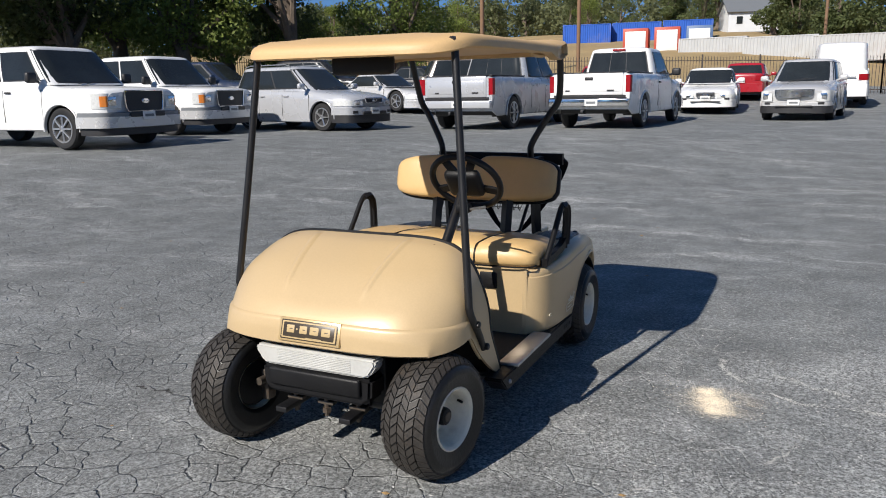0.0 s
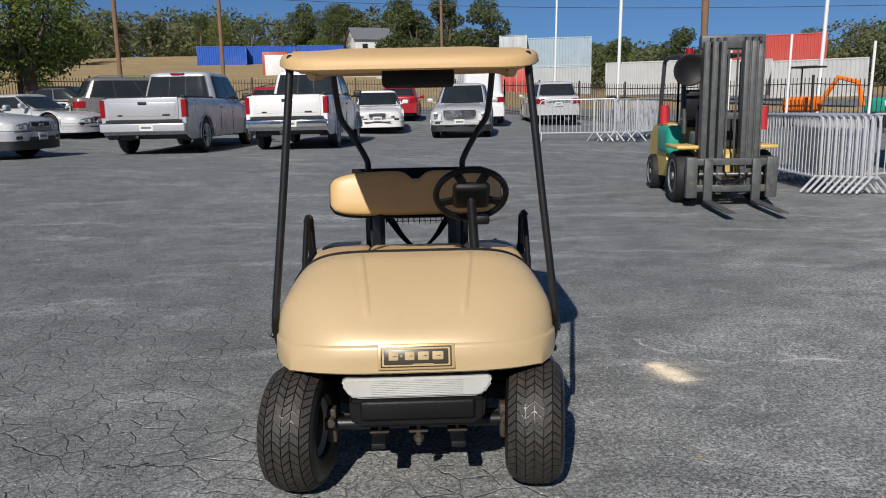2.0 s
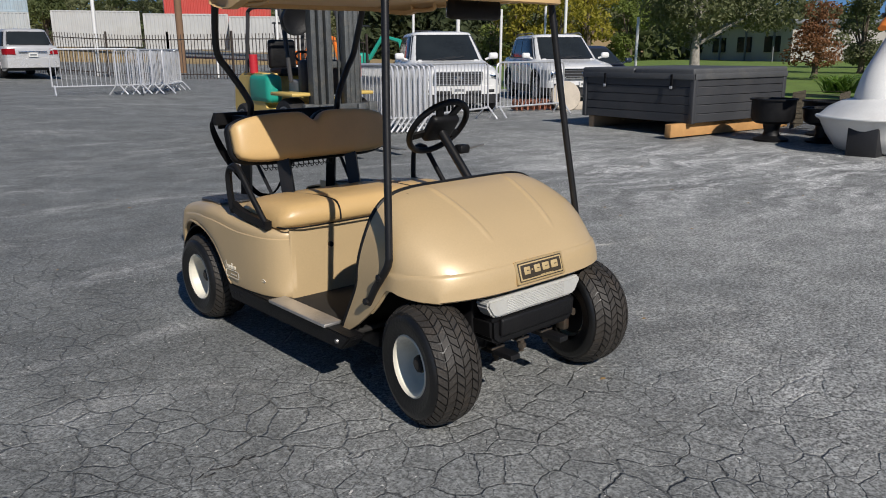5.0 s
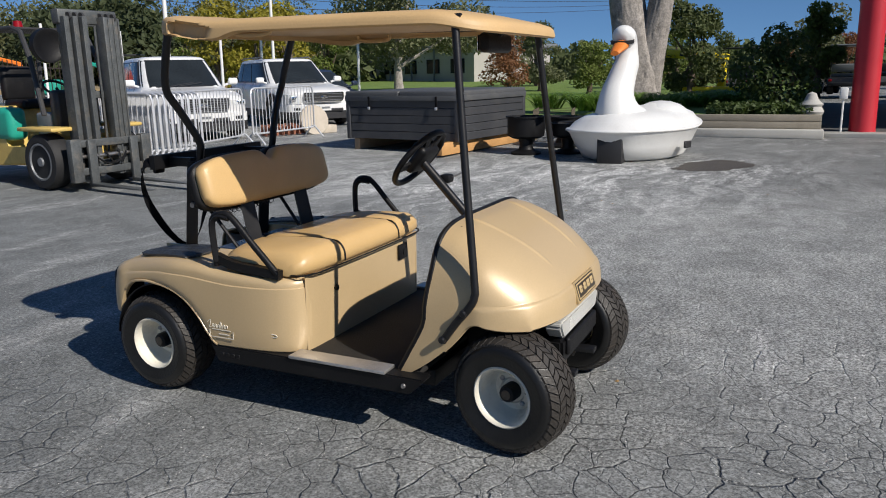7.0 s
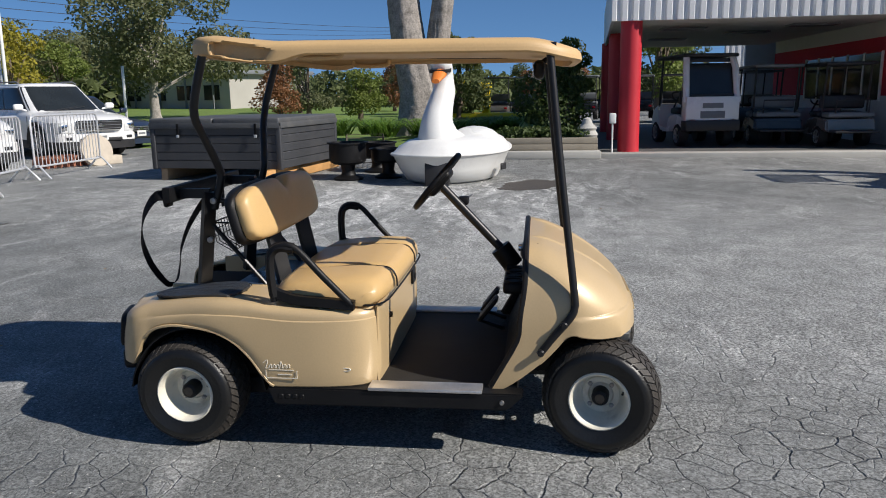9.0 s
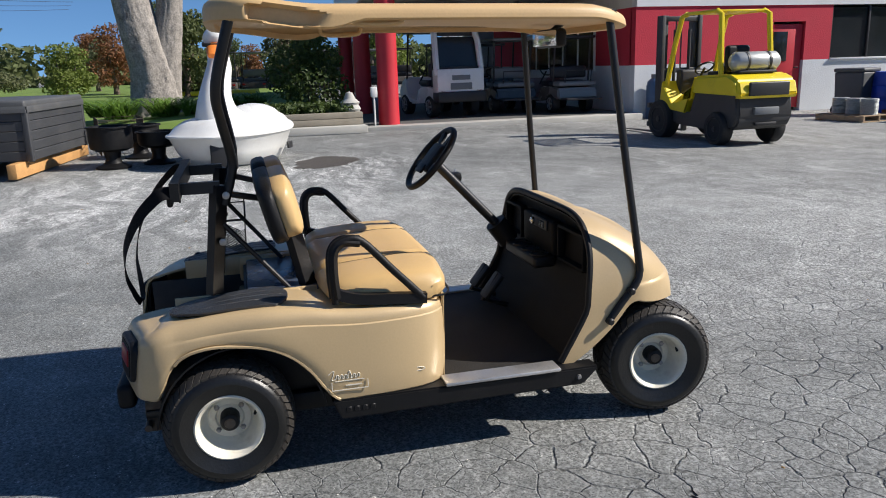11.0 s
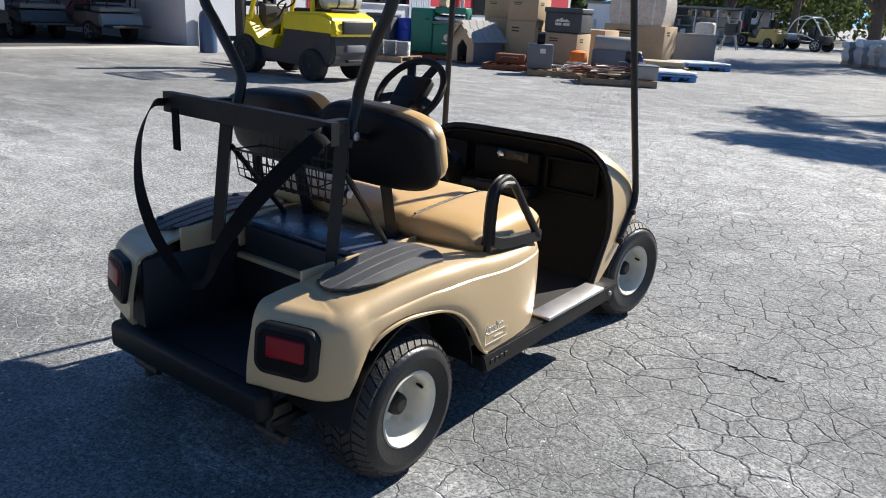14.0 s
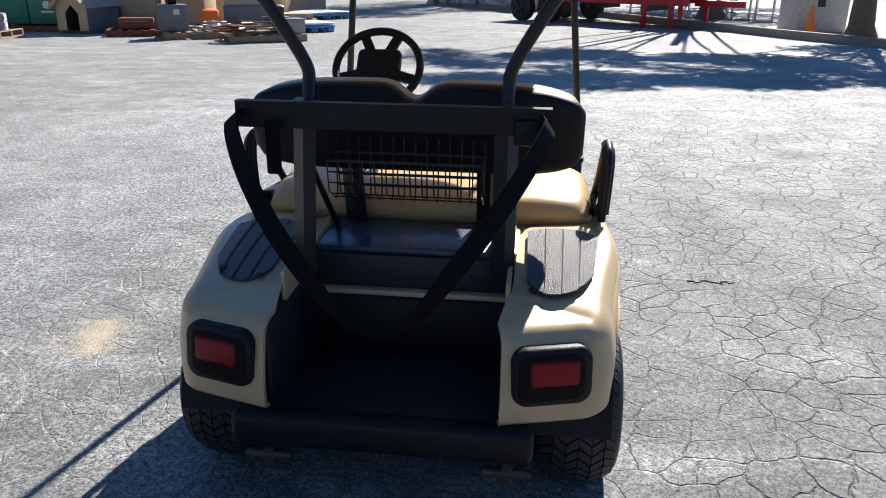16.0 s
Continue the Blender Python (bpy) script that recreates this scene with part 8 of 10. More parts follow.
for az, d, o in ((-20.3, 56, -1.2), (-13.2, 62, -1.55), (-26.0, 44, -1.55), (2.2, 85, -1.2)):
    x, y = polar(az, d, o, -0.2)
    pole(x, y, 11.0, 0.15, POLE, "brown timber utility pole")
x, y = polar(22.9, 40.0)
pole(x, y, 10.0, 0.17, POLE, "thick red-brown timber pole by the fence", cross=False)
for az, d, hg in ((17.4, 36, 8.5), (41.9, 30, 7.0), (12.0, 60, 8.5), (30.5, 34, 5.0), (50.0, 40, 9.0)):
    x, y = polar(az, d)
    pole(x, y, hg, 0.075, WHITE_PAINT, "white steel lamp pole", cross=False, lean=0.15)
for az, d, hg in ((25.0, 34, 3.4), (29.0, 30, 3.2), (34.0, 28, 2.9), (38.5, 27, 2.8), (44.8, 26, 2.7), (48.2, 30, 3.0), (54.5, 26, 2.4)):
    x, y = polar(az, d)
    pole(x, y, hg, 0.045, WHITE_PAINT, "slim white post at the yard's edge", cross=False, lean=0.05)
wires = thing("power_lines", 40.0, 60.0, 14.0, 0, "sagging dark power lines over the yard's edge", "cable")
for k in range(4):
    pts = []
    for u in spread(0, 1, 25):
        pts.append((-60 + 150 * u, 25 - 60 * u + 0.4 * k, 1.0 - 0.55 * k - 3.0 * 4 * u * (1 - u) * (1 + 0.1 * k) - 2.2 * u))
    part("cable", new_tube(pts, 0.035, 4), TRIM, wires)

# ---- trees ----
LEAF = {
    "oak": mat("oak_leaves", (0.10, 0.125, 0.042), rough=0.7, vary=0.55, scale=0.8, bump=0.0, fine=8, piece=0.5), "dark": mat("dark_leaves", (0.062, 0.080, 0.032), rough=0.75, vary=0.5, scale=0.8, bump=0.0, fine=8, piece=0.5),
    "yellow": mat("yellow_leaves", (0.34, 0.30, 0.035), rough=0.7, vary=0.5, scale=0.8, bump=0.0, fine=8, piece=0.5), "lime": mat("lime_leaves", (0.17, 0.215, 0.045), rough=0.7, vary=0.5, scale=0.8, bump=0.0, fine=8, piece=0.5),
    "plane": mat("plane_leaves", (0.155, 0.170, 0.080), rough=0.65, vary=0.6, scale=0.8, bump=0.0, fine=8, piece=0.6), "rust": mat("rust_leaves", (0.25, 0.115, 0.05), rough=0.7, vary=0.6, scale=0.8, bump=0.0, fine=8, piece=0.6),
    "far": mat("far_leaves", (0.145, 0.160, 0.070), rough=0.75, vary=0.6, scale=0.12, bump=0.0, fine=2, piece=0.5),
    "lily": mat("lily_leaves", (0.16, 0.27, 0.05), rough=0.45, vary=0.4, scale=3.0, bump=0.0, fine=10),
    "shrub": mat("shrub_leaves", (0.075, 0.115, 0.028), rough=0.6, vary=0.55, scale=2.0, bump=0.0, fine=10, piece=0.6),
}
for m in LEAF.values():
    # leaf blades pass part of the light that falls on their far side
    b = m.node_tree.nodes["Principled BSDF"]
    through_leaf = m.node_tree.nodes.new("ShaderNodeBsdfTranslucent")
    both = m.node_tree.nodes.new("ShaderNodeMixShader")
    both.inputs[0].default_value = 0.42
    m.node_tree.links.new(b.inputs["Base Color"].links[0].from_socket, through_leaf.inputs["Color"])
    m.node_tree.links.new(b.outputs[0], both.inputs[1])
    m.node_tree.links.new(through_leaf.outputs[0], both.inputs[2])
    m.node_tree.links.new(both.outputs[0], m.node_tree.nodes["Material Output"].inputs["Surface"])
BARK = mat("grey_brown_bark", (0.13, 0.10, 0.075), rough=0.95, vary=0.35, scale=3, bump=0.9, fine=18)
PALE_BARK = mat("grey_plane_bark", (0.29, 0.265, 0.24), rough=0.95, vary=0.5, scale=5.0, bump=1.0, fine=22, dirt=(0.07, 0.06, 0.05), dirt_amount=0.8)


def leaf_mesh(name, blobs, count, size, seed, material, hollow=0.55):
    """Many small leaf faces spread through blobs (x, y, z, rx, ry, rz), thicker towards their outside."""
    rg = np.random.RandomState(seed)
    vol = np.array([b[3] * b[4] * b[5] for b in blobs]) ** 0.75
    pick = rg.choice(len(blobs), count, p=vol / vol.sum())
    B = np.array(blobs)[pick]
    d = rg.normal(size=(count, 3))
    d /= np.linalg.norm(d, axis=1)[:, None]
    r = hollow + (1 - hollow) * rg.rand(count) ** 0.6 + rg.normal(size=count) * 0.06
    c = B[:, :3] + d * B[:, 3:] * r[:, None]
    n = d * 0.5 + rg.normal(size=(count, 3)) * 0.7 + np.array([0, 0, 0.35])
    n /= np.linalg.norm(n, axis=1)[:, None]
    u = np.cross(n, rg.normal(size=(count, 3)))
    u /= np.linalg.norm(u, axis=1)[:, None]
    w = np.cross(n, u)
    s = size * (0.6 + 0.8 * rg.rand(count))[:, None]
    V = np.stack([c - u * s, c - w * s * 0.55 + n * s * 0.12, c + u * s, c + w * s * 0.55 + n * s * 0.12], axis=1).reshape(-1, 3)
    F = np.arange(count * 4).reshape(-1, 4)
    me = bpy.data.meshes.new(name)
    me.from_pydata(V.tolist(), [], F.tolist())
    me.materials.append(material)
    return me


def crown_blobs(h, spread_, seed, n=14, low=0.35):
    rg = random.Random(seed)
    out = []
    for i in range(n):
        a = rg.uniform(0, 2 * math.pi)
        t = rg.uniform(low, 0.92)
        q = spread_ * rg.uniform(0.15, 0.85) * math.sin(math.pi * min(1.0, 0.25 + 0.75 * (t - low) / (1 - low) * 0.95))
        s = spread_ * rg.uniform(0.28, 0.48)
        out.append((q * math.cos(a), q * math.sin(a), h * t, s, s, s * rg.uniform(0.55, 0.8)))
    return out


def limb_mesh(h, spread_, r, seed, blobs, thin=0.42):
    bm = bmesh.new()
    rg = random.Random(seed)
    fork = h * rg.uniform(0.28, 0.38)
    trunk = smooth_path([(0, 0, 0), (rg.uniform(-.1, .1), rg.uniform(-.1, .1), fork * 0.5), (rg.uniform(-.2, .2), rg.uniform(-.2, .2), fork), (rg.uniform(-.3, .3), rg.uniform(-.3, .3), h * 0.75)], 4)

    def taper_tube(path, r0, r1, seg=9):
        rings = []
        for i, p in enumerate(path):
            d = (path[min(i + 1, len(path) - 1)] - path[max(i - 1, 0)]).normalized()
            a, b = frame_of(d)
            q = r0 + (r1 - r0) * i / (len(path) - 1)
            if i == 0:
                q *= 1.35
            rings.append([bm.verts.new(p + a * (q * math.cos(2 * math.pi * k / seg)) + b * (q * math.sin(2 * math.pi * k / seg))) for k in range(seg)])
        rings_to_faces(bm, rings)
    taper_tube(trunk, r, r * 0.25)
    for b in blobs[:9]:
        s = trunk[rg.randint(4, 8)]
        e = Vector(b[:3])
        mid = s.lerp(e, 0.5) + Vector((rg.uniform(-.3, .3), rg.uniform(-.3, .3), -0.1 * h * 0.2))
        taper_tube(smooth_path([s, mid, e], 4), r * thin, r * 0.08, 6)
    return bm


_tree_kinds = {}


def tree(kind, variant, x, y, h, label, z=None, turn=0.0, spread_=0.42, count=2600, leaf=0.17, bark=None, r=0.045, low=0.35, group=""):
    """A tree from a shared crown and limbs of unit height 10, scaled to h."""
    key = (kind, variant, spread_, count, low)
    t = thing("tree", x, y, site_z(x, y) if z is None else z, turn, label, "tree", group)
    t.scale = (h / 10,) * 3
    if key not in _tree_kinds:
        seed = 17 * variant + len(_tree_kinds)
        blobs = crown_blobs(10, spread_ * 10, seed, low=low)
        crown = new("crown", leaf_mesh("crown", blobs, count, leaf * 10 / 8, seed, LEAF[kind]))
        crown.parent = t
        trunk = part("trunk", limb_mesh(10, spread_ * 10, r * 10, seed, blobs), bark or BARK, t)
        _tree_kinds[key] = (crown.data, trunk.data)
    else:
        for n, d in zip(("crown", "trunk"), _tree_kinds[key]):
            new(n, d).parent = t
    return t


rg = random.Random(5)
# shady oaks behind the pickups
for i, (x, y, h) in enumerate(((-33, 20, 11), (-30, 25.5, 12), (-27.5, 30, 10.5), (-24, 34, 11), (-36, 28, 13), (-20, 38.5, 9), (-40, 22, 12), (-30, 36, 12), (-37, 35, 13), (-27.5, 16.0, 11))):
    tree("lime" if i % 3 == 2 else "oak", i % 3, x, y, h, "tall oak casting shade behind the parked trucks", turn=57 * i, count=14000, leaf=0.085, low=0.24, group="oaks behind the lot")
for i, (az, d, h, k) in enumerate(((-34, 48, 4.2, "lime"), (-36.5, 46, 4.6, "lime"), (-31, 55, 4.0, "oak"), (-27, 58, 4.0, "lime"))):
    x, y = polar(az, d, 0, 0)
    tree(k, 1, x, y, h, "bright green shrubby tree on the slope", turn=80 * i, count=2600, low=0.12, group="slope shrubs")
# trees along the crest and behind the containers
for i in range(30):
    az = -38 + 2.35 * i + rg.uniform(-0.7, 0.7)
    d = rg.uniform(118, 148)
    x, y = polar(az, d)
    k = ("oak", "dark", "oak", "lime")[i % 4]
    tree(k, i % 3, x, y, rg.uniform(5.5, 8.5) if az < 10 else rg.uniform(6.5, 9.5), "oak on the crest of the dry hill" if az < 10 else "leafy tree behind the containers", turn=rg.uniform(0, 360), count=6400, leaf=0.10, low=0.15, group="trees on the skyline")
for i, (az, d, h) in enumerate(((-4.0, 132, 9.5), (-0.2, 112, 9.0), (-7.0, 130, 8.0), (1.5, 104, 8.5), (4.0, 98, 9.5), (7.0, 96, 9.5), (15.5, 98, 7.5), (20.0, 94, 7.5))):
    x, y = polar(az, d)
    tree("oak", i % 3, x, y, h, "rounded oak behind the storage units", turn=41 * i, count=5200, low=0.12, group="oaks behind the storage units")
for i, (az, d, h) in enumerate(((47.3, 60, 7.0), (49.8, 58, 6.0), (52.0, 62, 7.0), (45.2, 66, 5.0), (55.0, 64, 5.6))):
    x, y = polar(az, d)
    tree("yellow" if i < 3 else "lime", i % 2, x, y, h, "yellow-green autumn tree beyond the cars", turn=73 * i, count=3600, low=0.14, z=0.0, group="autumn trees")
# a big plane tree and smaller ones round the lawn
tree("plane", 0, 33.0, 21.5, 9.5, "tall plane tree with sparse grey-green leaves", z=0.25, turn=30, count=15000, leaf=0.095, bark=PALE_BARK, r=0.03, low=0.22, spread_=0.48)
for i, (x, y, h, k) in enumerate(((27, 13.0, 2.8, "rust"), (33, 13.5, 3.4, "plane"), (29, 10.0, 3.0, "lime"), (36, 9.0, 3.3, "rust"), (40, 16, 3.6, "oak"), (44, 6, 3.0, "oak"), (30, 1.2, 3.7, "plane"), (47, -0.5, 3.0, "rust"), (55, 3, 3.3, "oak"), (42, -5, 6, "lime"), (50, 12, 3.8, "rust"), (60, -8, 8, "oak"), (38, 2.5, 2.3, "rust"), (33, 7.0, 2.6, "lime"), (41, 10.5, 3.2, "plane"))):
    tree(k, i % 3, x, y, h, {"rust": "small tree with rusty autumn leaves", "plane": "young plane tree beyond the lawn", "lime": "bright green small tree by the lawn", "oak": "dark oak beyond the lawn"}[k], z=0.3, turn=47 * i, count=3600, low=0.14, group="trees round the lawn")
tree("oak", 2, 24.5, 5.2, 3.7, "dense dark shrub tree behind the forked trunk", z=0.4, turn=10, count=5200, low=0.1)
tree("lime", 2, 21.5, 1.2, 2.8, "young tree with fine yellow-green leaves", z=0.4, turn=100, count=3600, low=0.25, spread_=0.25)
# the great forked trunk by the lawn
big = thing("tree", 17.2, 5.7, 0.33, 0.0, "great forked plane tree trunk with flaking grey bark", "tree")
bm = bmesh.new()
for pts, r0, r1 in (([(0, 0, -0.1), (0.0, 0.05, 1.2), (0.05, 0.35, 3.0), (0.2, 0.6, 6.5), (0.3, 1.2, 9.5)], 0.62, 0.32), ([(0.1, -0.15, 0.0), (0.05, -0.35, 1.2), (0.0, -0.62, 3.0), (-0.2, -1.1, 6.0), (-0.3, -1.9, 9.0)], 0.40, 0.24)):
    path = smooth_path(pts, 26)
    rings = []
    for i, p in enumerate(path):
        d = (path[min(i + 1, len(path) - 1)] - path[max(i - 1, 0)]).normalized()
        a, b = frame_of(d)
        q = r0 + (r1 - r0) * i / (len(path) - 1) + 0.18 * math.exp(-i / 9.0)
        rings.append([bm.verts.new(p + (a * math.cos(2 * math.pi * k / 72) + b * math.sin(2 * math.pi * k / 72)) * q * (1 + 0.08 * noise.noise(Vector((k * 0.2, i * 0.08, r0 * 9))) - 0.075 * abs(noise.noise(Vector((k * 0.75, i * 0.28, r0 * 5)))))) for k in range(72)])
    rings_to_faces(bm, rings)
part("trunk", bm, PALE_BARK, big)
cr = new("crown", leaf_mesh("crown", [(a, b, c, 2.6, 2.6, 1.5) for a, b, c in ((0.3, 1.5, 10.5), (-0.5, -2.5, 10.0), (1.5, 3.5, 9.6), (-1.8, 0.2, 11.5), (2.0, -0.5, 11.8))], 6000, 0.16, 77, LEAF["plane"]))
cr.parent = big
# two spreading oaks at the yard's edge, whose layered boughs throw the dappled shade
def spreading_oak(x, y, h, r, seed, boughs, low, high, x0, x1, label):
    """An oak with flat leafy boughs; (x0, x1) is the stretch of yard that its shade falls on."""
    t = thing("tree", x, y, -0.1, 0.0, label, "tree", "oaks south of the yard")
    rs = random.Random(seed)
    blobs = []
    for i in range(boughs):
        z = rs.uniform(low, high)
        sx = x0 + (x1 - x0) * (i + rs.uniform(0.1, 0.9)) / boughs
        sy = -6.2 + 0.36 * (sx + 3.2) * ease(-2.5, -5.0, sx) + rs.uniform(-2.7, 2.5)
        q = rs.uniform(0.42, 0.95)
        blobs.append((sx - 0.385 * z - x, sy - 1.263 * z - y, z, q * 1.25, q, q * 0.36))
    rs.shuffle(blobs)
    crown = new("crown", leaf_mesh("crown", blobs, boughs * 430, 0.085, seed, LEAF["dark"], 0.08))
    crown.parent = t
    part("trunk", limb_mesh(h, 3.0, r, seed, blobs, 0.17), BARK, t)
    return t


spreading_oak(-9.3, -13.0, 7.6, 0.30, 21, 24, 4.6, 7.2, -9.2, -4.6, "oak with layered boughs beside the timber edging")
spreading_oak(-7.4, -19.6, 9.6, 0.36, 34, 33, 6.6, 9.4, -5.4, -0.2, "spreading oak with layered boughs behind the trailer")
# more oaks round the yard's far end
for i, (x, y, h, s) in enumerate(((0.4, -31.0, 11.0, 0.36), (-19.0, -17.0, 11.0, 0.5), (-10.5, -31.0, 11.0, 0.42), (4.5, -49.0, 11.0, 0.46), (10.0, -52.0, 9.0, 0.46), (-4.5, -39, 12, 0.42), (15, -54, 10, 0.46))):
    tree("dark", 4 + i % 2, x, y, h, "tall shady oak with a heavy trunk at the yard's edge", z=-0.1, turn=67 * i, count=9000, leaf=0.075, low=0.46, spread_=s, r=0.04, group="oaks south of the yard")
# woods on the far hills
blobs = []
rg2 = random.Random(9)
for i in range(460):
    az, d = rg2.uniform(-62, 72), rg2.uniform(140, 190)
    x, y = polar(az, d)
    if y < 42:
        continue
    s = rg2.uniform(3.4, 5.6)
    blobs.append((x, y, hill_z(x, y) + s * 0.75, s, s, s * rg2.uniform(0.7, 1.0)))
w = new("far_woods", leaf_mesh("far_woods", blobs, 170000, 0.38, 3, LEAF["far"], 0.78))
tagged(w, "dense oak woods on the far hills", "woods", kind="stuff")
blobs = []
for i in range(110):
    az, d = rg2.uniform(36, 47.5), rg2.uniform(84, 120)
    x, y = polar(az, d)
    s = rg2.uniform(2.2, 3.6)
    blobs.append((x, y, 1.5 + (7.5 - 0.45 * abs(az - 41.5) ** 1.3) * rg2.uniform(0.0, 1.0), s, s, s * 0.8))
w = new("knoll_woods", leaf_mesh("knoll_woods", blobs, 30000, 0.42, 4, LEAF["dark"], 0.7))
tagged(w, "dark wooded knoll beyond the yard", "woods", kind="stuff")
blobs = []
for i in range(120):
    az, d = rg2.uniform(56, 128), rg2.uniform(70, 110)
    x, y = polar(az, d)
    s = rg2.uniform(2.0, 3.4)
    blobs.append((x, y, s * 0.5, s, s, s * 0.75))
w = new("distant_treeline", leaf_mesh("distant_treeline", blobs, 30000, 0.42, 6, LEAF["oak"], 0.7))
tagged(w, "distant line of trees beyond the lawn", "woods", kind="stuff")
blobs = []
for i in range(220):
    az, d = rg2.uniform(140, 232), rg2.uniform(60, 84)
    x, y = polar(az, d)
    s = rg2.uniform(2.5, 4.5)
    blobs.append((x, y, s * 0.5 + rg2.uniform(0, 3.6), s, s, s * 0.8))
w = new("southern_treeline", leaf_mesh("southern_treeline", blobs, 70000, 0.30, 8, LEAF["oak"], 0.7))
tagged(w, "sunlit trees beyond the far end of the yard", "woods", kind="stuff")

# garden planting: shrubs, ivy and strap-leaved clumps
sh = thing("shrub", 13.2, 1.95, 0.38, 0, "dense leafy garden shrub", "shrub", "garden shrubs")
new("foliage", leaf_mesh("foliage", [(0, 0, 0.55, 0.7, 0.75, 0.6), (0.3, 0.5, 0.9, 0.55, 0.6, 0.6), (0.4, -0.2, 1.15, 0.5, 0.5, 0.5), (0.1, 0.1, 1.45, 0.35, 0.35, 0.4)], 4200, 0.05, 21, LEAF["shrub"])).parent = sh
for k in range(5):
    part("stem", new_tube([(0.1 * math.cos(k * 1.3), 0.1 * math.sin(k * 1.3), -0.02), (0.16 * math.cos(k * 1.3), 0.2 * math.sin(k * 1.3), 0.4), (0.3 * math.cos(k * 1.3) + 0.1, 0.35 * math.sin(k * 1.3), 0.95)], 0.018, 6), BARK, sh)
iv = new("ivy", leaf_mesh("ivy", [(12.25 + 0.12 * (i % 3), 1.5 + 0.2 * i, 0.50, 0.32, 0.24, 0.16) for i in range(9)], 2600, 0.045, 22, LEAF["shrub"]))
tagged(iv, "low ivy along the timber edging", "ivy", kind="stuff")


def strap_clump(x, y, z, r, seed):
    t = thing("lily_clump", x, y, z, 0, "clump of arching green strap leaves", "plant", "strap-leaved clumps")
    rg3 = random.Random(seed)
    bm = bmesh.new()
    for i in range(190):
        a, l = rg3.uniform(0, 6.28), r * rg3.uniform(0.7, 1.2)
        ox, oy = rg3.uniform(-0.3, 0.3) * r, rg3.uniform(-0.3, 0.3) * r
        c, s = math.cos(a), math.sin(a)
        prev = None
        for k in range(5):
            u = k / 4
            wd = 0.028 * (1 - u * 0.9)
            p = Vector((ox + c * l * u * 0.75, oy + s * l * u * 0.75, l * (1.1 * u - 0.75 * u * u)))
            pair = [bm.verts.new(p + Vector((-s * wd, c * wd, 0))), bm.verts.new(p + Vector((s * wd, -c * wd, 0)))]
            if prev:
                bm.faces.new((prev[0], prev[1], pair[1], pair[0]))
            prev = pair
    part("leaf_tuft", bm, LEAF["lily"], t)


for i, (x, y) in enumerate(((15.2, 6.4), (15.6, 5.4), (15.0, 4.6), (16.1, 4.0), (16.4, 6.9), (15.9, 7.8), (16.6, 3.4), (17.2, 3.2))):
    strap_clump(x, y, 0.33, 0.95, i)

# ---- goods standing about the yard ----
CARD = mat("brown_cardboard", (0.46, 0.34, 0.21), rough=0.85, vary=0.12, scale=3, bump=0.1, dirt=(0.25, 0.17, 0.1), dirt_amount=0.3)
CRATE = mat("pale_crate_ply", (0.52, 0.42, 0.28), rough=0.8, vary=0.15, scale=3, bump=0.2, dirt=(0.3, 0.22, 0.13), dirt_amount=0.3)
GREEN_PAINT = mat("machine_green", (0.016, 0.20, 0.135), rough=0.45, vary=0.1, scale=3, bump=0.05, dirt=(0.05, 0.08, 0.05), dirt_amount=0.4)
BLUE_PLASTIC = mat("blue_barrel_plastic", (0.02, 0.06, 0.42), rough=0.4, vary=0.08, bump=0.03)
BIN_GREY = mat("bin_grey", (0.07, 0.075, 0.08), rough=0.55, vary=0.12, bump=0.08)
SHINGLE = mat("grey_shingle", (0.40, 0.38, 0.35), rough=0.9, vary=0.15, scale=8, bump=0.5, fine=120, piece=0.35)
FILM = mat("stretch_film", (0.62, 0.62, 0.60), rough=0.22, vary=0.2, scale=9, bump=0.5, fine=25)
STONE = mat("grey_stone", (0.34, 0.33, 0.31), rough=0.85, vary=0.25, scale=3, bump=0.5, fine=30, piece=0.4)
ORANGE = mat("safety_orange", (0.85, 0.20, 0.02), rough=0.5, vary=0.1, bump=0.05)
RUST_RED = mat("rusty_iron", (0.20, 0.07, 0.035), rough=0.85, vary=0.4, scale=9, bump=0.4)
BLUE_TARP = mat("blue_tarp", (0.10, 0.27, 0.55), rough=0.5, vary=0.2, scale=5, bump=0.4, fine=20)
SAND = mat("spilled_sawdust", (0.82, 0.71, 0.54), rough=0.95, vary=0.2, scale=12, bump=0.5, fine=150)
WET = mat("damp_asphalt", (0.080, 0.070, 0.058), rough=0.6, vary=0.3, scale=4, bump=0.35, fine=120)


def pallet(x, y, turn, material=PALLET_WOOD, label="weathered wooden pallet", w=1.2, d=1.0):
    p = thing("pallet", x, y, ground_z(x, y), turn, label, "pallet", "pallets in the yard")
    for k in range(6):
        part("slat", new_box((-w / 2 + 0.06 + (w - 0.12) * k / 5, 0, 0.132), (0.11, d, 0.02), 0.003, 1), material, p)
    for s in (-1, 0, 1):
        part("stringer", new_box((0, s * (d / 2 - 0.04), 0.072), (w, 0.05, 0.10), 0.004, 1), material, p)
        part("base_slat", new_box((s * (w / 2 - 0.06), 0, 0.011), (0.11, d, 0.022), 0.003, 1), material, p)
    return p


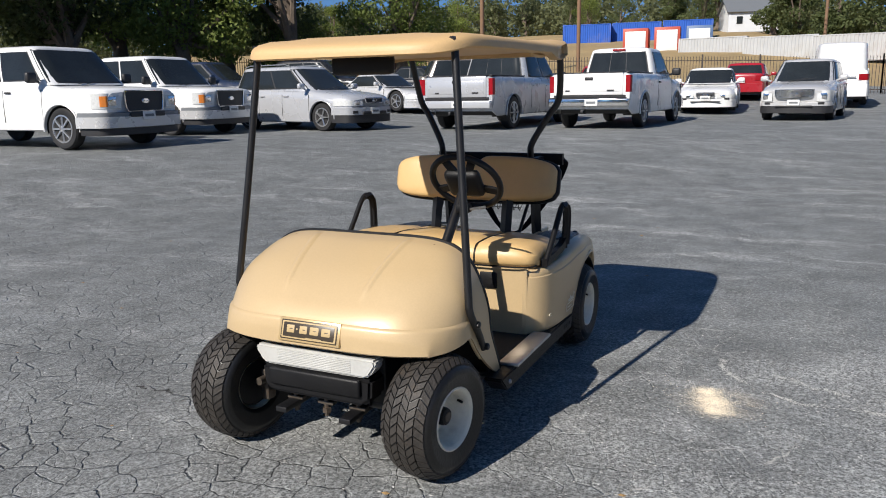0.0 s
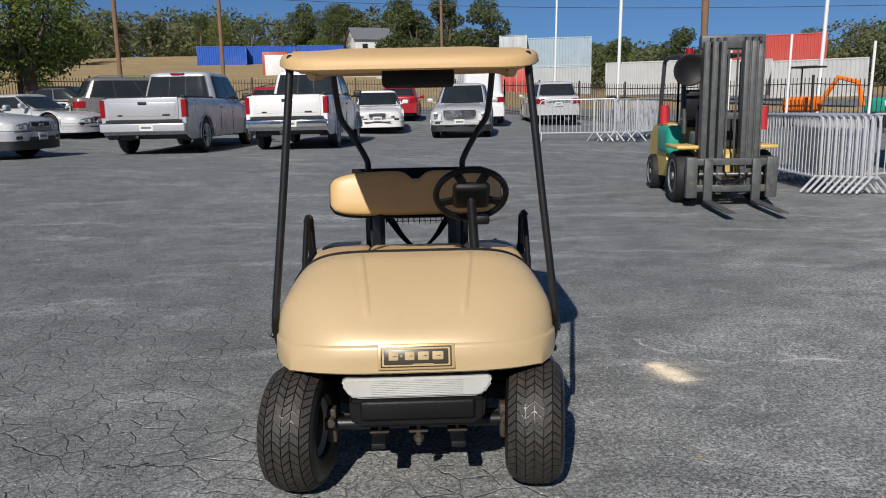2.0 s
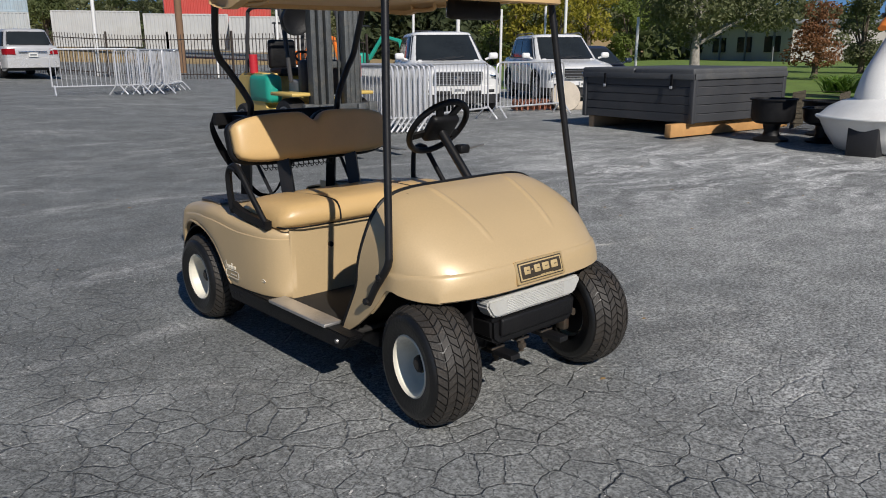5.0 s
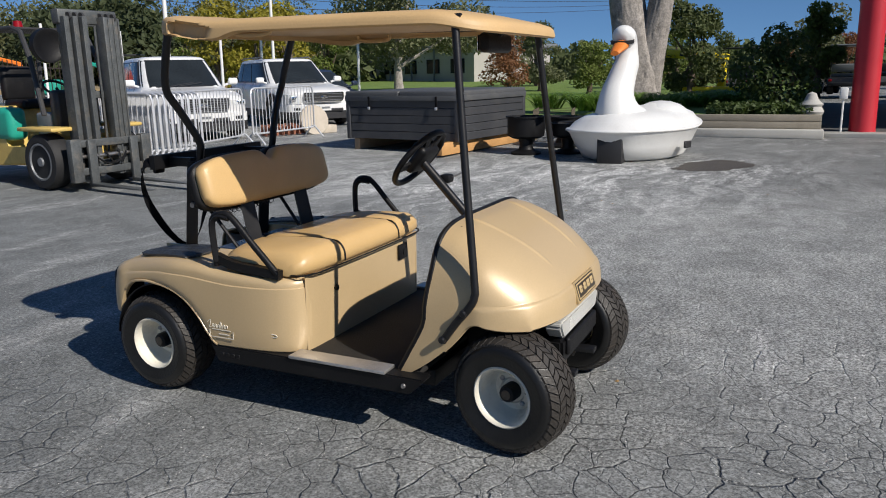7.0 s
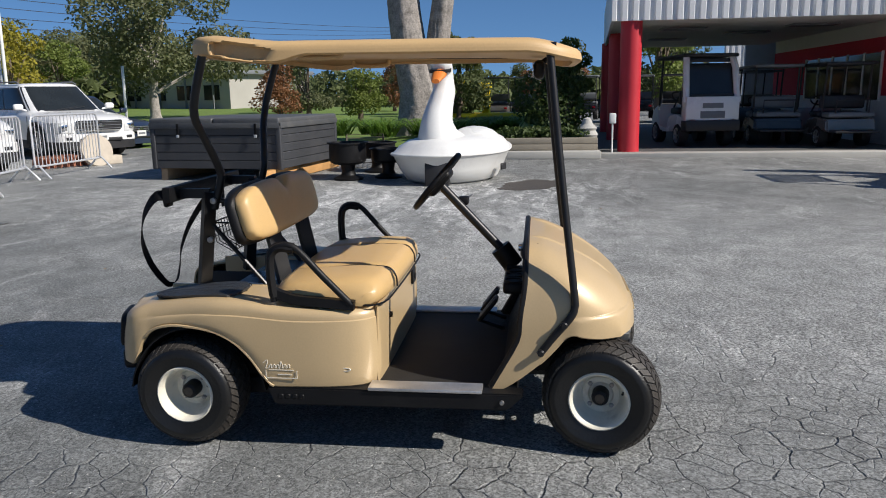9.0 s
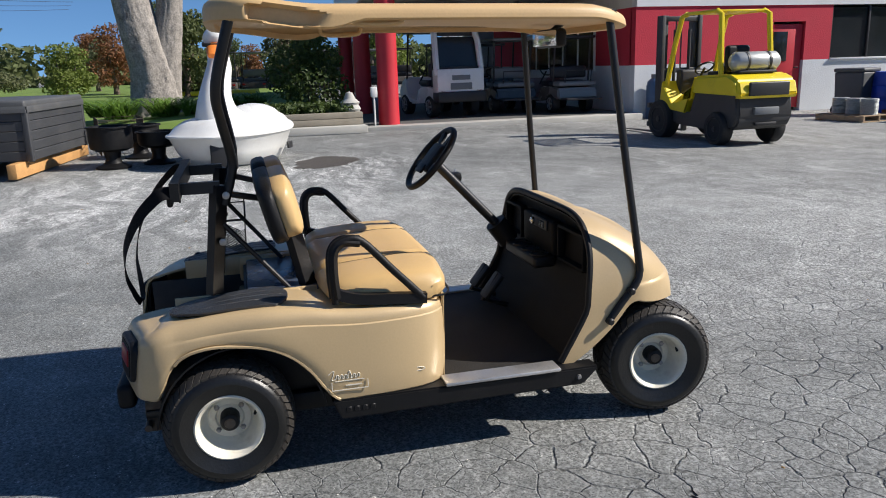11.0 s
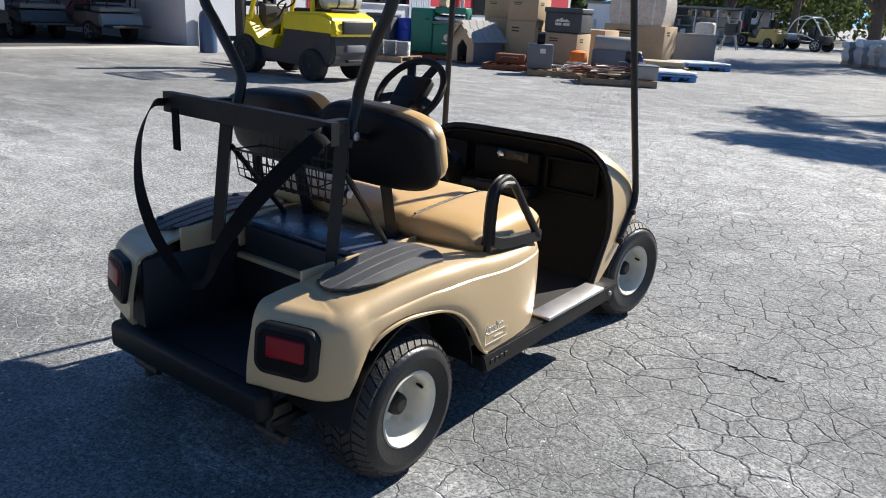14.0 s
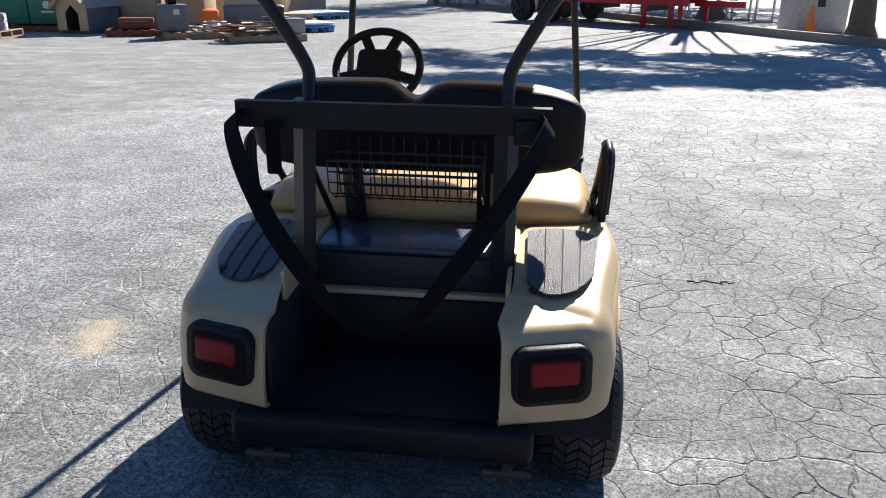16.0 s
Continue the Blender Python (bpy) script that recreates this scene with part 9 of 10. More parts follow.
def carton(x, y, z, turn, sx, sy, sz, material=CARD, label="brown cardboard carton with faded print", mark=True):
    c = thing("carton", x, y, z + ground_z(x, y), turn, label, "carton", "cartons and crates")
    part("box", new_box((0, 0, sz / 2), (sx, sy, sz), 0.012, 2), material, c)
    part("tape", new_box((0, 0, sz + 0.001), (sx * 0.98, 0.06, 0.003), 0.0), CRATE, c)
    if mark:
        for s in (-1, 1):
            for k in range(2):
                part("print_bar", new_box((sx * 0.18, s * (sy / 2 + 0.001), sz * (0.82 - 0.08 * k)), (sx * 0.25, 0.004, sz * 0.04), 0.0), PRINT, c)
                part("print_bar", new_box((s * (sx / 2 + 0.001), sy * 0.18, sz * (0.82 - 0.08 * k)), (0.004, sy * 0.25, sz * 0.04), 0.0), PRINT, c)
    return c


# pallet of wire coils
COIL = mat("galvanised_wire_coil", (0.40, 0.42, 0.42), rough=0.45, metal=0.35, vary=0.3, scale=25, bump=0.5, fine=160)
pallet(9.27, -9.21, 8, label="wooden pallet under coils of galvanised wire")
for i in range(3):
    for k in range(4):
        b = thing("wire_coil", 8.88 + 0.37 * i, -9.2 + 0.03 * i, 0.064 + 0.084 * k, 8 + 40 * k, "coil of galvanised wire stacked on a pallet", "wire coil", "coils of wire")
        bm = bmesh.new()
        prof = []
        for j in range(5):
            prof += [(0.168, 0.002 + 0.016 * j), (0.176, 0.010 + 0.016 * j)]
        lathe(bm, [(0.09, 0.0)] + prof + [(0.168, 0.080), (0.09, 0.080), (0.09, 0.0)], axis="z", seg=26, cap=False)
        part("wire_winding", bm, COIL, b)
o = thing("gas_cylinder", 12.16, -6.02, ground_z(12.16, -6.02), 0, "dark blue gas cylinder by the white wall base", "gas cylinder")
bm = bmesh.new()
lathe(bm, [(0.0, 0.0), (0.19, 0.0), (0.20, 0.03), (0.20, 0.78), (0.17, 0.90), (0.08, 0.97), (0.0, 0.98)], axis="z", seg=28)
part("tank", bm, mat("dull_blue_steel", (0.05, 0.10, 0.19), rough=0.4, vary=0.15, scale=6, bump=0.05), o)
part("collar", new_tube([(0, 0, 0.96), (0, 0, 1.06)], 0.09, 14), GREY_TRIM, o)
# wheeled bin and blue barrel
b = thing("wheeled_bin", 10.59, -10.42, -0.080, 20, "grey wheeled bin with a closed lid", "bin")
part("tub", new_box((0, 0, 0.52), (0.62, 0.68, 0.95), 0.05, 3, taper=1.12), BIN_GREY, b)
part("lid", new_box((0, 0, 1.03), (0.72, 0.80, 0.09), 0.035, 3), BIN_GREY, b)
for s in (-1, 1):
    bm = bmesh.new()
    lathe(bm, [(0.0, -0.03), (0.11, -0.03), (0.11, 0.03), (0.0, 0.03)], centre=(s * 0.31, 0.33, 0.11), seg=18)
    part("bin_wheel", bm, TRIM, b)
b = thing("plastic_barrel", 10.15, -10.86, -0.080, 0, "tall blue plastic barrel with ribs", "barrel")
bm = bmesh.new()
lathe(bm, [(0.0, 0.0), (0.27, 0.0), (0.29, 0.05), (0.30, 0.30), (0.285, 0.32), (0.30, 0.35), (0.30, 0.65), (0.285, 0.67), (0.30, 0.70), (0.28, 0.92), (0.25, 0.98), (0.0, 0.99)], axis="z", seg=28)
part("drum", bm, BLUE_PLASTIC, b)
# green machine on a pallet
pallet(9.16, -11.13, 14, RUST_RED, "rust-stained pallet under a green machine", 1.6, 1.0)
b = thing("machine", 9.21, -11.13, 0.065, 14, "dark green bench machine with rollers", "machine")
part("cabinet", new_box((0.42, 0, 0.56), (0.62, 0.72, 1.12), 0.05, 3), GREEN_PAINT, b)
part("cabinet_door", new_box((0.42, 0.365, 0.54), (0.50, 0.02, 0.92), 0.012), GREEN_PAINT, b)
part("door_latch", new_box((0.24, 0.382, 0.86), (0.10, 0.02, 0.05), 0.008), DARK_CAST, b)
part("body", new_box((-0.34, 0, 0.37), (0.88, 0.66, 0.74), 0.03), GREEN_PAINT, b)
part("front_lip", new_box((-0.34, 0.34, 0.76), (0.90, 0.05, 0.05), 0.012), GREEN_PAINT, b)
part("feed_table", new_box((-0.34, 0.02, 0.80), (0.90, 0.70, 0.035), 0.008), GREY_TRIM, b)
part("roller", new_tube([(-0.74, 0.24, 0.88), (0.08, 0.24, 0.88)], 0.055, 16), ALU, b)
part("roller", new_tube([(-0.74, 0.05, 0.92), (0.08, 0.05, 0.92)], 0.055, 16), DARK_CAST, b)
part("head", new_box((-0.34, 0.10, 1.09), (0.86, 0.34, 0.16), 0.03, 3), GREEN_PAINT, b)
for xx in (-0.74, 0.06):
    part("head_post", new_box((xx, 0.0, 0.96), (0.07, 0.30, 0.34), 0.015), GREEN_PAINT, b)
bm = bmesh.new()
lathe(bm, [(0.0, -0.10), (0.13, -0.10), (0.14, 0.0), (0.13, 0.10), (0.0, 0.10)], centre=(-0.10, 0.1, 1.28), seg=20)
part("motor", bm, CRATE, b)
part("gauge", new_tube([(-0.55, 0.1, 1.15), (-0.55, 0.1, 1.32)], 0.03, 10), CHROME, b)
bm = bmesh.new()
lathe(bm, [(0.0, 0.334), (0.085, 0.334), (0.085, 0.338), (0.0, 0.338)], centre=(-0.30, 0, 0.42), axis="y", seg=20)
part("round_mark", bm, PALE_PRINT, b)
part("print_bar", new_box((-0.30, 0.334, 0.27), (0.26, 0.006, 0.04), 0.0), PALE_PRINT, b)

# dog house with a shingled roof
dh = thing("dog_house", 7.95, -10.96, -0.080, -10, "small wooden dog house with a grey shingle roof", "dog house")
DW, DD = 0.80, 1.0
for s in (-1, 1):
    part("side_wall", new_box((s * DW / 2, 0, 0.29), (0.03, DD, 0.56), 0.005), GREY_TRIM, dh)
bm = bmesh.new()
prism(bm, [(-0.40, 0.02), (-0.17, 0.02), (-0.17, 0.42), (0.0, 0.60), (0.17, 0.42), (0.17, 0.02), (0.40, 0.02), (0.40, 0.57), (0.0, 1.0), (-0.40, 0.57)], DD / 2 - 0.03, DD / 2, "y")
part("front_wall", bm, CRATE, dh, smooth=False)
bm = bmesh.new()
prism(bm, [(-0.40, 0.02), (0.40, 0.02), (0.40, 0.57), (0.0, 1.0), (-0.40, 0.57)], -DD / 2, -DD / 2 + 0.03, "y")
part("rear_wall", bm, GREY_TRIM, dh, smooth=False)
part("floor_board", new_box((0, 0, 0.04), (DW, DD, 0.04), 0.0), TRIM, dh)
for s in (-1, 1):
    roof_side = part("roof_side", new_box((0, 0, 0), (0.66, DD + 0.24, 0.025), 0.0), CRATE, dh)
    roof_side.matrix_local = pose(s * 0.24, 0, 0.775, 0, s * 47, 0)
    for r in range(5):
        for c in range(5):
            t_ = part("shingle", new_box((s * (-0.27 + 0.135 * r), -0.50 + 0.25 * c + 0.06 * (r % 2), 0.020 + 0.006), (0.15, 0.235, 0.012), 0.003, 1), SHINGLE, roof_side)
    for e in (1, -1):
        part("barge_board", new_box((s * 0.235, e * (DD / 2 + 0.10), 0.765), (0.66, 0.03, 0.09), 0.006, 1, Matrix.Rotation(s * radians(47), 4, "Y")), CRATE, dh)

# cartons on pallets
WRAPS = [mat("wrap_" + n, c, rough=0.34, vary=0.22, scale=7, bump=0.8, fine=18, dirt=(0.30, 0.29, 0.27), dirt_amount=0.6) for n, c in (("white", (0.70, 0.71, 0.70)), ("grey", (0.40, 0.41, 0.41)), ("mint", (0.46, 0.62, 0.57)), ("sand", (0.56, 0.52, 0.46)))]
PLY = mat("weathered_ply", (0.40, 0.37, 0.32), rough=0.8, vary=0.14, scale=2, bump=0.2, dirt=(0.24, 0.22, 0.19), dirt_amount=0.4)


def lumpy(c, size, seed, amount=0.05):
    """A wrapped load: a box with bulging, creased sides."""
    bm = new_box((0, 0, 0), size, 0.0)
    bmesh.ops.subdivide_edges(bm, edges=bm.edges[:], cuts=5, use_grid_fill=True)
    for q in bm.verts:
        p = Vector((q.co.x * 2.3, q.co.y * 2.3, q.co.z * 4.0 + seed * 3.7))
        q.co += Vector((noise.noise(p), noise.noise(p + Vector((9, 0, 0))), 0.7 * noise.noise(p + Vector((0, 9, 0))))) * amount * 2
        k = 1 - 0.10 * (abs(q.co.z) / size[2] * 2) ** 3
        q.co.x, q.co.y = q.co.x * k, q.co.y * k
        q.co += Vector(c)
    return bm


for x, y, t in ((7.75, -12.25, 5), (6.25, -12.15, 8), (6.3, -17.4, 6)):
    pallet(x, y, t, label="wooden pallet under stacked cartons")
carton(8.05, -12.4, 0.145, 5, 0.75, 0.9, 0.98)
carton(8.05, -12.4, 1.13, 3, 0.80, 0.9, 0.46)
carton(7.1, -12.0, 0.145, 6, 0.80, 0.9, 0.95)
carton(7.1, -12.0, 1.10, 9, 0.80, 0.9, 0.52)
carton(6.05, -12.15, 0.145, 4, 0.92, 0.85, 0.72, CARD, "brown cardboard carton under a grey storage case")
cs = thing("storage_case", 6.05, -12.15, 0.790, 6, "dark grey moulded case with a pale mountain mark", "case")
part("body", new_box((0, 0, 0.24), (0.95, 0.75, 0.48), 0.04, 3), BIN_GREY, cs)
part("lid", new_box((0, 0, 0.53), (1.0, 0.80, 0.12), 0.03, 3), BIN_GREY, cs)
bm = bmesh.new()
prism(bm, [(-0.20, 0.26), (-0.10, 0.33), (-0.05, 0.30), (0.03, 0.36), (0.10, 0.31), (0.14, 0.33), (0.21, 0.26)], 0.374, 0.380, "y")
part("mountain_mark", bm, PALE_PRINT, cs)
for k in range(2):
    part("print_bar", new_box((-0.1 + 0.21 * k, 0.377, 0.205), (0.17, 0.006, 0.06), 0.0), PALE_PRINT, cs)
pallet(4.40, -14.5, 30, label="wooden pallet with one flat carton")
carton(4.40, -14.5, 0.145, 30, 1.0, 0.85, 0.13, CRATE, "flat pale carton on a pallet", mark=False)
carton(6.35, -17.4, 0.145, 2, 1.9, 1.1, 0.95, CARD, "large carton stack wrapped in film")
for x, y, z, t, sz, m, lab in ((6.35, -17.4, 1.10, 4, (1.7, 1.1, 0.95), 3, "bulky load wrapped in pale stretch film"), (6.75, -17.5, 2.06, 8, (0.9, 0.9, 0.62), 3, "smaller wrapped load on top of another")):
    b = thing("wrapped_load", x, y, z + ground_z(x, y) - 0.02, t, lab, "wrapped load", "wrapped loads")
    part("load", lumpy((0, 0, sz[2] / 2), sz, x, 0.012), WRAPS[m], b)
    for k in range(3):
        part("film_fold", new_box((sz[0] * (-0.3 + 0.3 * k), sz[1] / 2 - 0.01, sz[2] * 0.5), (0.05, 0.05, sz[2] * 0.9), 0.02), WRAPS[0], b)
b = thing("plywood_crate", 5.9, -20.4, -0.08, 27, "weathered grey plywood crate lying on the asphalt", "crate")
part("case", new_box((0, 0, 0.44), (1.65, 1.0, 0.80), 0.015), PLY, b)
part("lid", new_box((0, 0, 0.86), (1.72, 1.06, 0.04), 0.008), PLY, b)
for k in (-1, 1):
    part("skid", new_box((0.55 * k, 0, 0.02), (0.12, 1.0, 0.04), 0.0), PALLET_WOOD, b)
part("paper_mark", new_box((0.55, 0.503, 0.46), (0.20, 0.006, 0.16), 0.0), PALE_PRINT, b)
carton(7.6, -15.6, 0.0, 8, 0.9, 0.9, 1.2, FILM, "tall load wrapped in pale stretch film", mark=False)
carton(6.46, -14.10, 0.0, 3, 1.4, 1.0, 0.95, CARD, "brown carton behind the others")

# pallets of scrap in front: steel boxes, cable coils, pipes
pallet(5.15, -10.0, 30, label="pallet with a steel box and cable coils")
b = thing("steel_box", 5.46, -9.84, 0.065, 32, "grey steel control box on a pallet", "control box")
part("case", new_box((0, 0, 0.26), (0.55, 0.5, 0.52), 0.02), GREY_TRIM, b)
part("label_mark", new_box((-0.05, 0.253, 0.38), (0.12, 0.006, 0.10), 0.0), PALE_PRINT, b)
bm = bmesh.new()
lathe(bm, [(0.06, -0.08), (0.15, -0.08), (0.15, 0.08), (0.06, 0.08), (0.06, -0.08)], centre=(0, 0, 0.63), seg=20, cap=False)
part("motor", bm, BLACK, b)
rg4 = random.Random(12)


def coil_heap(name, x, y, z, n, r, material, label, spread_=0.28):
    h = thing(name, x, y, z + ground_z(x, y), 0, label, "scrap heap", "scrap on pallets")
    for i in range(n):
        cx, cy, rr, zz = rg4.uniform(-spread_, spread_), rg4.uniform(-spread_, spread_), rg4.uniform(0.10, 0.22), 0.02 + 0.15 * rg4.random()
        tl, tm = rg4.uniform(-0.4, 0.4), rg4.uniform(-0.4, 0.4)
        part("loop", new_tube([(cx + rr * math.cos(a), cy + rr * math.sin(a), zz + 0.1 * rr * tl * math.cos(a) + 0.1 * rr * tm * math.sin(a)) for a in spread(0, 6.1, 16)], r, 6), material, h)


coil_heap("cable_coil", 4.82, -10.14, 0.145, 16, 0.014, STEEL, "heap of grey cable coils on a pallet")
pallet(3.50, -9.62, 33, PALLET_WOOD, "long worn pallet heaped with scrap metal", w=1.55)
coil_heap("scrap_iron", 3.92, -9.30, 0.145, 16, 0.016, RUST_RED, "heap of rusty scrap iron rods")
coil_heap("cable_coil", 3.52, -9.55, 0.145, 14, 0.013, CARD, "tangle of tan cable on a pallet")
h = thing("scrap_bars", 3.62, -9.45, 0.065, 40, "loose steel bars lying across a pallet", "scrap heap", "scrap on pallets")
for k in range(11):
    a = rg4.uniform(-0.5, 0.5)
    o = Vector((rg4.uniform(-0.35, 0.35), rg4.uniform(-0.25, 0.3), 0.03 + 0.018 * k))
    d = Vector((math.cos(a), math.sin(a), rg4.uniform(-0.04, 0.06))) * rg4.uniform(0.25, 0.5)
    part("bar", new_tube([o - d, o + d], rg4.uniform(0.012, 0.026), 6), (STEEL, RUST_RED, GREY_TRIM)[k % 3], h)
b = thing("steel_box", 3.02, -9.86, 0.065, 36, "brown steel housing with a bolted lid on a pallet", "housing")
part("case", new_box((0, 0, 0.13), (0.52, 0.50, 0.26), 0.015), PLY, b)
part("lid", new_box((0, 0, 0.27), (0.56, 0.54, 0.02), 0.006), GREY_TRIM, b)
b = thing("steel_box", 3.34, -10.02, 0.065, 30, "long grey steel housing on a pallet", "housing")
part("case", new_box((0, 0, 0.15), (0.55, 0.20, 0.30), 0.02), GREY_TRIM, b)
lathe_bm = bmesh.new()
lathe(lathe_bm, [(0.0, -0.16), (0.10, -0.16), (0.12, -0.12), (0.12, 0.12), (0.10, 0.16), (0.0, 0.16)], centre=(0, 0, 0.42), seg=18)
part("motor", lathe_bm, DARK_CAST, b)
pallet(4.72, -12.1, 20, label="pallet with a hooded steel machine")
b = thing("hooded_machine", 4.70, -12.1, 0.065, 22, "dull grey steel machine with a rounded hood", "machine")
bm = bmesh.new()
lathe(bm, [(0.0, -0.50), (0.19, -0.49), (0.21, -0.46), (0.21, 0.46), (0.19, 0.49), (0.0, 0.50)], centre=(0, 0, 0.52), seg=24)
part("hood", bm, PLY, b)
part("case", new_box((0, 0, 0.21), (1.05, 0.50, 0.42), 0.03), GREY_TRIM, b)
part("blue_cap", new_box((-0.60, 0.1, 0.16), (0.16, 0.24, 0.30), 0.03), BLUE_PLASTIC, b)
pallet(6.50, -10.35, 22, RUST_RED, "rusty low skid with a dark box")
b = thing("steel_box", 6.50, -10.35, 0.065, 22, "dark red steel case on a skid", "case")
part("case", new_box((0, 0, 0.11), (0.7, 0.5, 0.22), 0.02), RUST_RED, b)
part("handle_bar", new_tube([(-0.2, 0.26, 0.12), (-0.2, 0.32, 0.16), (0.2, 0.32, 0.16), (0.2, 0.26, 0.12)], 0.012, 6), STEEL, b)
b = thing("plastic_drum", 5.25, -11.3, -0.080, 0, "orange plastic drum among the cartons", "drum")
bm = bmesh.new()
lathe(bm, [(0.0, 0.0), (0.20, 0.0), (0.21, 0.3), (0.18, 0.48), (0.08, 0.52), (0.0, 0.52)], axis="z", seg=20)
part("drum", bm, ORANGE, b)
WHITE_SHEET = mat("white_plastic_sheet", (0.66, 0.70, 0.74), rough=0.4, vary=0.12, scale=5, bump=0.6, fine=14, dirt=(0.25, 0.42, 0.66), dirt_amount=0.7)
for x, y, t, w in ((4.2, -16.7, 46, 1.5), (3.32, -12.15, 40, 1.0)):
    b = thing("plastic_pallet", x, y, -0.08, t, "blue plastic pallet covered by a white sheet", "pallet", "blue plastic pallets")
    for i in (-1, 0, 1):
        for k in (-1, 0, 1):
            part("foot", new_box((i * (w / 2 - 0.10), k * 0.42, 0.05), (0.18, 0.14, 0.10), 0.02), BLUE_TARP, b)
    part("deck", new_box((0, 0, 0.125), (w, 1.0, 0.05), 0.01), BLUE_TARP, b)
    part("sheet", lumpy((0, 0, 0.185), (w * 0.97, 0.98, 0.07), x, 0.02), WHITE_SHEET, b)

# film-wrapped bundles of stone along the far side, red trailer, cone
rs = random.Random(31)
for k in range(2):
    for i in range(7):
        u = i / 6
        x, y = 2.0 - 3.7 * u - 1.15 * k + rs.uniform(-0.08, 0.08), -27.6 + 4.9 * u - 1.45 * k + rs.uniform(-0.12, 0.12)
        w, d, hh = rs.uniform(0.86, 1.02), rs.uniform(0.80, 0.95), rs.uniform(0.68, 0.92)
        c = (1, 0, 3, 1, 0, 2, 0)[(i + 3 * k) % 7]
        b = thing("stone_bundle", x, y, -0.08, 35 + rs.uniform(-14, 14), ("white", "grey", "mint green", "sand-coloured")[c] + " film-wrapped bundle of stone on a skid", "stone bundle", "stone bundles")
        part("skid", new_box((0, 0, 0.06), (w * 0.95, d, 0.12), 0.01), PALLET_WOOD, b)
        part("load", lumpy((0, 0, 0.12 + hh * 0.4), (w, d, hh * 0.8), 5 * i + k, 0.06), WRAPS[1 if c != 3 else 3], b)
        part("cover", lumpy((0.02, 0, 0.10 + hh * 0.86), (w * 1.04, d * 1.04, hh * 0.34), 7 * i + k, 0.05), WRAPS[c], b)
tr = thing("flatbed_trailer", -4.28, -16.73, -0.080, 53, "red steel flatbed trailer with dark tyres", "trailer")
part("deck", new_box((0, -0.2, 0.80), (2.0, 5.4, 0.10), 0.02), RED_PAINT, tr)
for s in (-1, 1):
    part("side_rail", new_box((s * 1.0, -0.2, 0.72), (0.10, 5.5, 0.30), 0.02), RED_PAINT, tr)
    part("fender", new_box((s * 1.12, -2.0, 0.93), (0.34, 2.1, 0.05), 0.02), RED_PAINT, tr)
    for yy in (-3.03, -0.97):
        part("fender_end", new_box((s * 1.12, yy, 0.80), (0.34, 0.04, 0.26), 0.01), RED_PAINT, tr)
    for yy in (1.35, 2.1):
        part("landing_leg", new_box((s * 1.0, yy, 0.68 if s > 0 else 0.43), (0.11, 0.11, 1.36 if s > 0 else 0.86), 0.01), RED_PAINT, tr)
    for yy in (-2.5, -1.55):
        road_wheel(tr, s * 1.08, yy, 0.38, 0.25, s, TRIM)
    for k in range(6):
        part("stake_pocket", new_box((s * 1.06, -2.6 + 0.9 * k, 0.72), (0.04, 0.10, 0.14), 0.0), RED_PAINT, tr)
part("toolbox", new_box((0, 0.55, 0.98), (1.7, 0.6, 0.26), 0.03), RED_PAINT, tr)
part("tongue", new_box((0, 2.9, 0.62), (0.14, 1.3, 0.16), 0.02), RED_PAINT, tr)
for yy in (-0.5, 1.2):
    part("under_beam", new_box((0, yy, 0.52), (1.6, 0.16, 0.24), 0.02), TRIM, tr)
cn = thing("traffic_cone", -8.3, -13.35, -0.080, 0, "bright orange traffic cone on the asphalt", "cone")
bm = bmesh.new()
lathe(bm, [(0.0, 0.03), (0.14, 0.03), (0.025, 0.70), (0.0, 0.70)], axis="z", seg=20)
part("cone", bm, ORANGE, cn)
part("base", new_box((0, 0, 0.02), (0.36, 0.36, 0.04), 0.01), ORANGE, cn)
bm = bmesh.new()
path = [(-3.4, -20.9), (-4.5, -18.7), (-6.0, -15.6), (-7.5, -12.6), (-8.8, -10.5), (-11.0, -7.4)]
o = thing("timber_kerb", -6.5, -15.2, -0.080, 0, "dark timber edging at the yard's end", "edging", kind="structure")
part("beam", new_tube([(x + 6.5, y + 15.2, 0.09) for x, y in path], 0.0, 4, flat=(0.18, 0.18)), SLEEPER, o)
b = thing("steel_cabinet", -8.85, -14.9, -0.080, 14, "pale steel cabinet behind the timber edging", "cabinet")
part("case", new_box((0, 0, 0.5), (1.3, 0.9, 1.0), 0.03), WRAPS[3], b)
part("vent", new_box((0.1, 0.452, 0.7), (0.2, 0.01, 0.2), 0.0), TRIM, b)
for i in range(9):
    b = thing("steel_rack", -5.6 - 0.55 * i, -22.5 + 0.55 * i, -0.08, 30, "pale steel racking stored behind the edging", "rack", "stored racking")
    for s in (-1, 1):
        part("upright", new_box((s * 0.35, 0, 0.5), (0.05, 0.05, 1.0), 0.0), GALV, b)
        part("shelf", new_box((0, 0, 0.5 + 0.3 * s), (0.75, 0.5, 0.03), 0.0), GALV, b)
